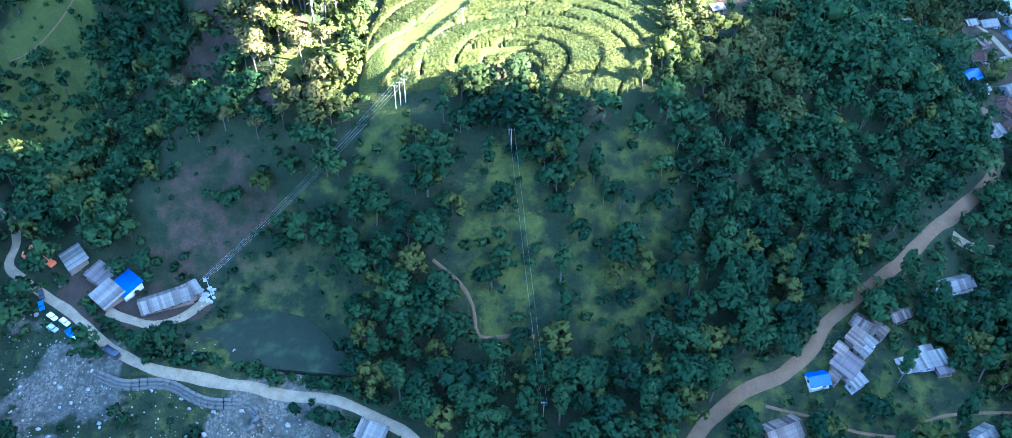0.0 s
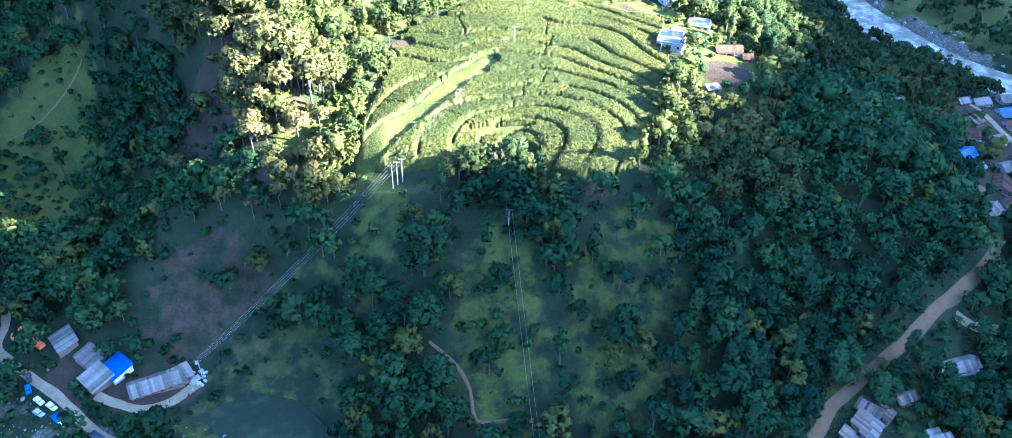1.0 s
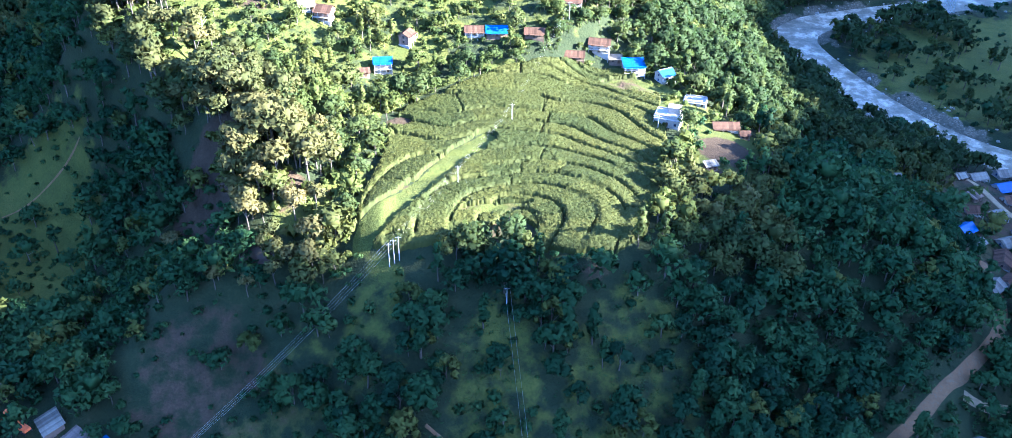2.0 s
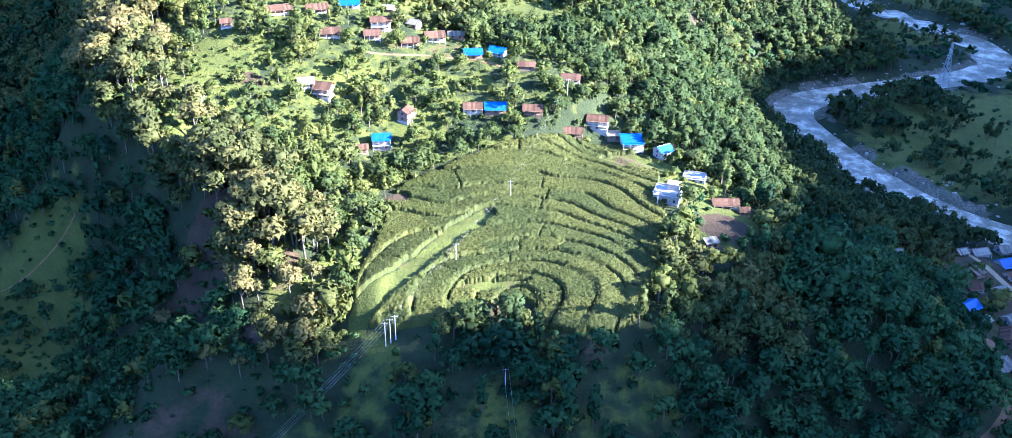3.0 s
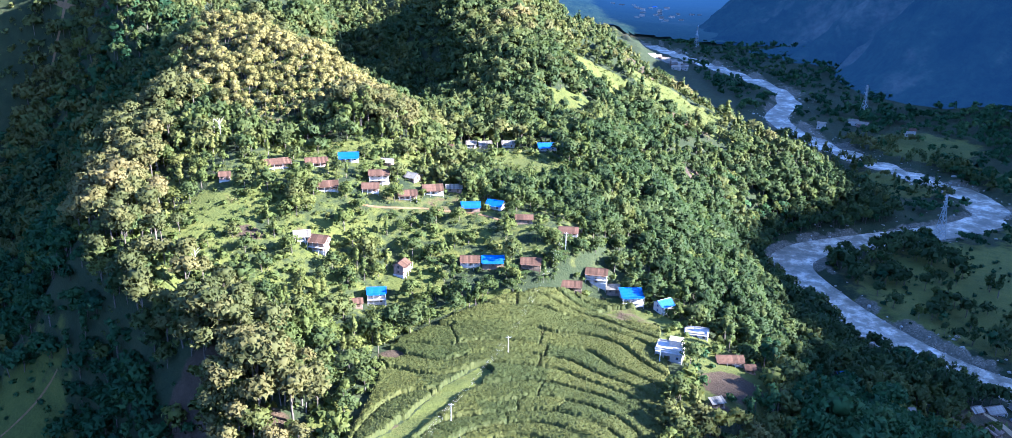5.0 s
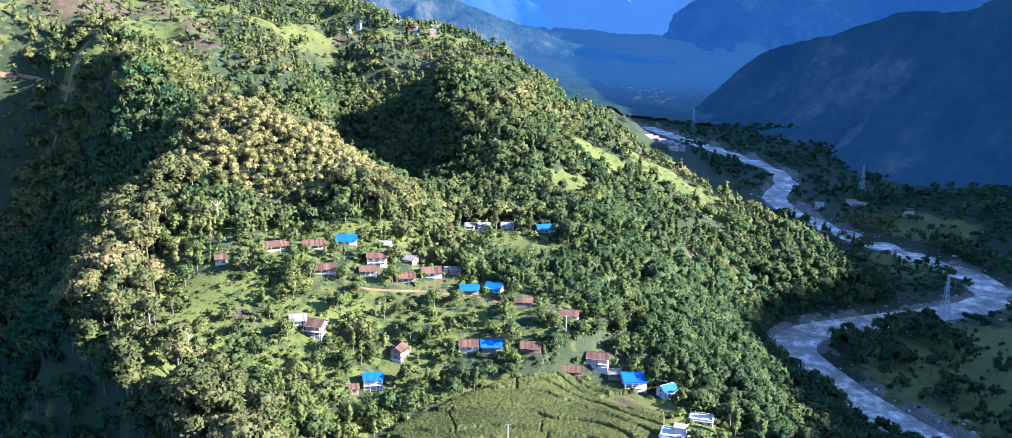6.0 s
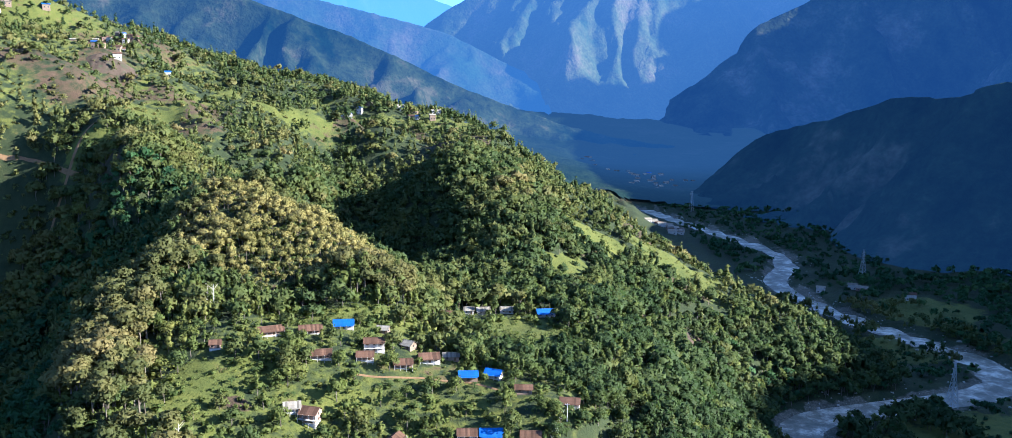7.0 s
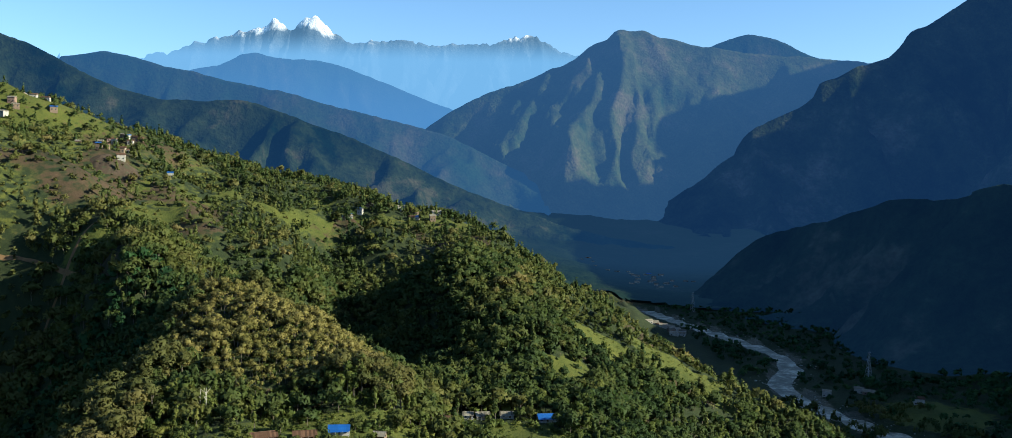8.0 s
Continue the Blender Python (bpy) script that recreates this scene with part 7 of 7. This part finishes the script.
def hamlet(spots_, group, seed, size=(8, 12), pale=0.6):
    rng = np.random.default_rng(seed)
    walls = [("white", "whitewashed"), ("pink", "pink-plastered"), ("mud", "brown mud-walled")]
    roofs = [("tin", "grey tin roof"), ("rust", "rust-red roof"), ("blue", "blue roof")]
    for x, y in spots_:
        wl, wt = walls[rng.choice(3, p=(pale, 0.625 * (1 - pale), 0.375 * (1 - pale)))]
        rf, rt = roofs[rng.choice(3, p=(pale - 0.05, 0.75 * (1.05 - pale) - 0.04, 0.25 * (1.05 - pale) + 0.04))]
        w = rng.uniform(*size)
        far_house(pose(x, y, float(ground_at(x, y)), 0, 0, rng.uniform(-30, 30)), w, w * 0.65, rng.uniform(3, 6), PAINT[wl], PAINT[rf], f"far {wt} house with a {rt} on the slope", group)


rh = np.random.default_rng(71)
hamlet([(-405 + rh.normal(0, 30), 1000 + rh.normal(0, 18)) for _ in range(10)], "houses of the hill town", 72, (5, 7.5), 0.35)
hamlet([(-392 + rh.normal(0, 24), 1330 + rh.normal(0, 26)) for _ in range(18)], "houses of the hill town", 73, (7, 10))
hamlet([(-232 + rh.normal(0, 20), 972 + rh.normal(0, 5)) for _ in range(6)], "houses of the hill town", 74, (6, 8), 0.45)
hamlet([(-130 + rh.normal(0, 40), 1005 + rh.normal(0, 8)) for _ in range(9)], "houses of the hill town", 75, (6, 8), 0.45)
hamlet([(250 + rh.normal(0, 16), 1290 + rh.normal(0, 24)) for _ in range(14)], "houses by the river", 76, pale=0.9)
hamlet([(345 + rh.normal(0, 34), 1850 + rh.normal(0, 45)) for _ in range(14)], "houses of the valley", 77, (7, 11), 0.95)
hamlet([(238 + rh.normal(0, 14), 2270 + rh.normal(0, 20)) for _ in range(5)], "houses of the valley", 78, (12, 18), 0.95)
hamlet([(395, 950), (388, 958), (345, 935), (425, 905)], "houses of the valley", 79, pale=0.9)
hamlet([(-366 + rh.normal(0, 40), 905 + rh.normal(0, 26)) for _ in range(13)], "houses of the hill town", 80, (5, 7.5), 0.35)
hamlet([(-108 + rh.normal(0, 16), 1036 + rh.normal(0, 5)) for _ in range(5)], "houses of the hill town", 81, (7, 10))
hamlet([(-505 + rh.normal(0, 18), 1010 + rh.normal(0, 24)) for _ in range(6)], "houses of the hill town", 82, (7, 10))
hamlet([(300 + rh.normal(0, 60), 1980 + rh.normal(0, 60)) for _ in range(12)], "houses of the valley", 83, (7, 11), 0.95)

# ---------------------------------------------------------------- single trees, plants and rock faces
DEAD = surface("dead_wood", (0.30, 0.27, 0.23), (0.52, 0.48, 0.42), 1.5, 0.9, relief=0.04)
LEAF_YELLOW = leaf_material("leaf_yellow", (0.0, (0.096, 0.100, 0.029)), (0.5, (0.144, 0.132, 0.044)), (1.0, (0.200, 0.172, 0.072)))
CLIFF = surface("pale_cliff", (0.13, 0.10, 0.075), (0.34, 0.29, 0.23), 0.12, 0.95, relief=0.6, stain=(0.10, 0.085, 0.05))
RED_ROCK = surface("brown_rock", (0.030, 0.023, 0.017), (0.075, 0.056, 0.041), 0.12, 0.95, relief=0.4, stain=(0.045, 0.05, 0.028))


def single_tree(x, y, kind, s, mat, label, seed, tone=0.5):
    rng = np.random.default_rng(seed)
    crown, trunk = tree_shape(rng, kind, 420, 0.9, "all")
    e = thing("tree", pose(x, y, float(ground_at(x, y)) - 0.2) @ Matrix.Diagonal((s, s, s, 1)), label, "tree", "single trees on the ridge")
    for name, (V, F, N), m, t in (("crown", crown, mat, np.full(len(crown[0]), tone)), ("trunk", trunk, BARK, None)):
        new(name, quads(name, V, F, m, t, N)).parent = e


single_tree(-121, 284, "crest", 0.95, LEAF_YELLOW, "bright pale yellow tree on the ridge nose", 91, 0.7)
single_tree(-84, 247, "crest", 0.8, LEAF_TAN, "pale olive tree above the brown slope", 92, 0.75)
single_tree(-96, 251, "crest", 0.8, LEAF_YELLOW, "pale yellow-green tree above the brown slope", 93, 0.2)
single_tree(-82, 236, "broad", 0.85, LEAF_BUSH, "light green round tree alone on the brown slope", 94, 0.35)
single_tree(-70, 268, "crest", 1.1, LEAF_TAN, "sunlit tan tree on the ridge nose", 95, 0.9)
single_tree(-86, 266, "crest", 1.1, LEAF_TAN, "sunlit orange-tan tree on the ridge nose", 96, 0.95)
single_tree(-14, 249, "broad", 1.05, LEAF_GREEN, "broad green tree at the foot of the fields", 97, 0.4)
single_tree(7, 253, "broad", 0.9, LEAF_GREEN, "grey-green tree at the foot of the fields", 98, 0.55)
single_tree(12, 240, "broad", 0.8, LEAF_GREEN, "grey-green tree at the foot of the fields", 99, 0.5)
single_tree(-29, 235, "broad", 0.9, LEAF_BUSH, "light green tree beside the steel poles", 100, 0.3)
single_tree(-34, 360, "broad", 1.0, LEAF_BUSH, "bright green tree beside a blue-roofed house", 101, 0.3)
for k, (tx, ty, ts) in enumerate(((24, 383, 0.5), (28, 388, 0.55), (39, 394, 0.6), (44, 398, 0.5), (22, 392, 0.55), (36, 382.5, 0.35))):
    single_tree(tx, ty, "broad", ts, LEAF_BUSH, "small light green tree between the houses", 110 + k, 0.35)


def dead_tree(x, y, h, seed):
    rng = np.random.default_rng(seed)
    e = thing("dead_tree", pose(x, y, float(ground_at(x, y)) - 0.2), "bare pale dead tree with forked branches", "tree", "dead trees")
    bm = bmesh.new()
    tube(bm, (0, 0, 0), (0.3, 0, h), 0.28, 0.06, 7)
    part("trunk", bm, DEAD, e)
    for k in range(7):
        a, z = rng.uniform(0, 6.28), h * rng.uniform(0.35, 0.85)
        bm = bmesh.new()
        tip = Vector((math.cos(a) * h * 0.22, math.sin(a) * h * 0.22, z + h * 0.2))
        tube(bm, (0.3 * z / h, 0, z), tip, 0.12, 0.03, 5)
        part("branch", bm, DEAD, e)


dead_tree(-131, 437, 15, 1)
dead_tree(-135, 441, 13, 2)
dead_tree(-119, 352, 11, 3)
dead_tree(-98, 291, 9, 4)


def banana_plant():
    e = thing("banana_plant", Matrix(), "banana plant with broad arching green leaves", "plant", "banana plants")
    bm = bmesh.new()
    tube(bm, (0, 0, -0.3), (0, 0, 2.2), 0.18, 0.12, 6)
    part("stem", bm, LEAF_BUSH, e)
    bm = bmesh.new()
    rows = []
    for k in range(6):
        s = k / 5
        w = 0.42 * math.sin(math.pi * (0.12 + 0.86 * s))
        c = Vector((2.3 * s, 0, 2.1 + 1.3 * s - 1.9 * s * s))
        rows.append((bm.verts.new(c + Vector((0, -w, -0.1))), bm.verts.new(c), bm.verts.new(c + Vector((0, w, -0.1)))))
    for a, b in zip(rows[:-1], rows[1:]):
        bm.faces.new((a[0], b[0], b[1], a[1])), bm.faces.new((a[1], b[1], b[2], a[2]))
    first = part("leaf", bm, LEAF_BUSH, e)
    for k in range(7):
        ob = first if k == 0 else new("leaf", first.data)
        ob.parent = e
        ob.matrix_basis = pose(0, 0, 0.1 * (k % 3), 0, -18 + 12 * (k % 3), k * 51.4)
    return e


BANANA = banana_plant()
rb = np.random.default_rng(44)
first_plant = True
for cx, cy, n, spread in ((5, 374, 14, 10), (-20, 380, 8, 7), (-60, 362, 7, 6), (40, 372, 6, 7), (28, 388, 16, 6), (36, 392, 8, 5), (-100, 400, 8, 8), (60, 384, 5, 4), (-50, 408, 8, 10), (-90, 392, 7, 8), (0, 408, 7, 8), (120, 196, 10, 9), (140, 190, 9, 9), (112, 160, 7, 7), (165, 215, 8, 9)):
    for _ in range(n):
        x, y = cx + rb.normal(0, spread), cy + rb.normal(0, spread * 0.45)
        if field_mask(np.array([x]), np.array([y]))[0] > 0.1 or any(math.hypot(x - h[1], y - h[2]) < 0.55 * max(h[4], h[5]) + 1 for h in HOUSES):
            continue
        s = rb.uniform(0.8, 1.35)
        m = pose(x, y, float(ground_at(x, y)), 0, 0, rb.uniform(0, 360))
        if first_plant:
            BANANA.matrix_world = m @ Matrix.Diagonal((s, s, s, 1))
            first_plant = False
        else:
            copy_thing(BANANA, m).scale = (s, s, s)


def rock_face(name, x, y, turn, w, d, h, mat, label, seed, step=1.6):
    """Broken rock breaking out of the slope: stepped blocks that sink into the ground at the rim."""
    c, s = math.cos(radians(turn)), math.sin(radians(turn))
    U, W = np.meshgrid(np.arange(-w / 2, w / 2 + step, step), np.arange(-d / 2, d / 2 + step, step))
    X, Y = x + U * c - W * s, y + U * s + W * c
    rim = np.hypot(2 * U / w, 2 * W / d) + 0.9 * (fractal(X, Y, 0.3 * w, seed, 3) - 0.5)
    lump = fractal(X + 0.4 * Y, Y, 7 * step, seed + 3, 4)
    block = np.floor(lump * 6) / 6 + 0.35 * (lump - 0.5)
    Z = ground_at(X, Y) - 0.8 + smooth(1.0, 0.55, rim) * h * (0.25 + block) * smooth(-d / 2, -d / 2 + 0.4 * d, W)
    i = np.arange(X.size).reshape(X.shape)
    F = np.stack([i[:-1, :-1].ravel(), i[:-1, 1:].ravel(), i[1:, 1:].ravel(), i[1:, :-1].ravel()], 1)
    tagged(new(name, quads(name, np.stack([X.ravel(), Y.ravel(), Z.ravel()], 1), F, mat)), label, "rock face", kind="structure")


rock_face("cliff_scar", -597, 1140, 25, 60, 34, 12, CLIFF, "pale bare landslide scar on the upper slope", 5, 2.4)
rock_face("rock_face", 18, 616, -20, 44, 20, 9, RED_ROCK, "brown broken rock face below the wooded spur", 7)
rock_face("rock_face", -345, 860, 10, 60, 22, 5, RED_ROCK, "red-brown eroded bank on the upper slope", 9)
rock_face("rock_face", -83, 256, 5, 15, 8, 3, RED_ROCK, "grey-brown rock outcrop under the ridge nose", 10, 0.9)
rock_face("rock_face", -20, 192, -30, 10, 6, 2, RED_ROCK, "grey rock outcrop beside the footpath", 11, 0.7)
rock_face("rock_face", 132, 600, 70, 40, 18, 4, RED_ROCK, "bare brown slip above the river", 12)
rock_face("rock_face", 118, 512, 70, 26, 12, 3, RED_ROCK, "bare brown slip above the river", 13)
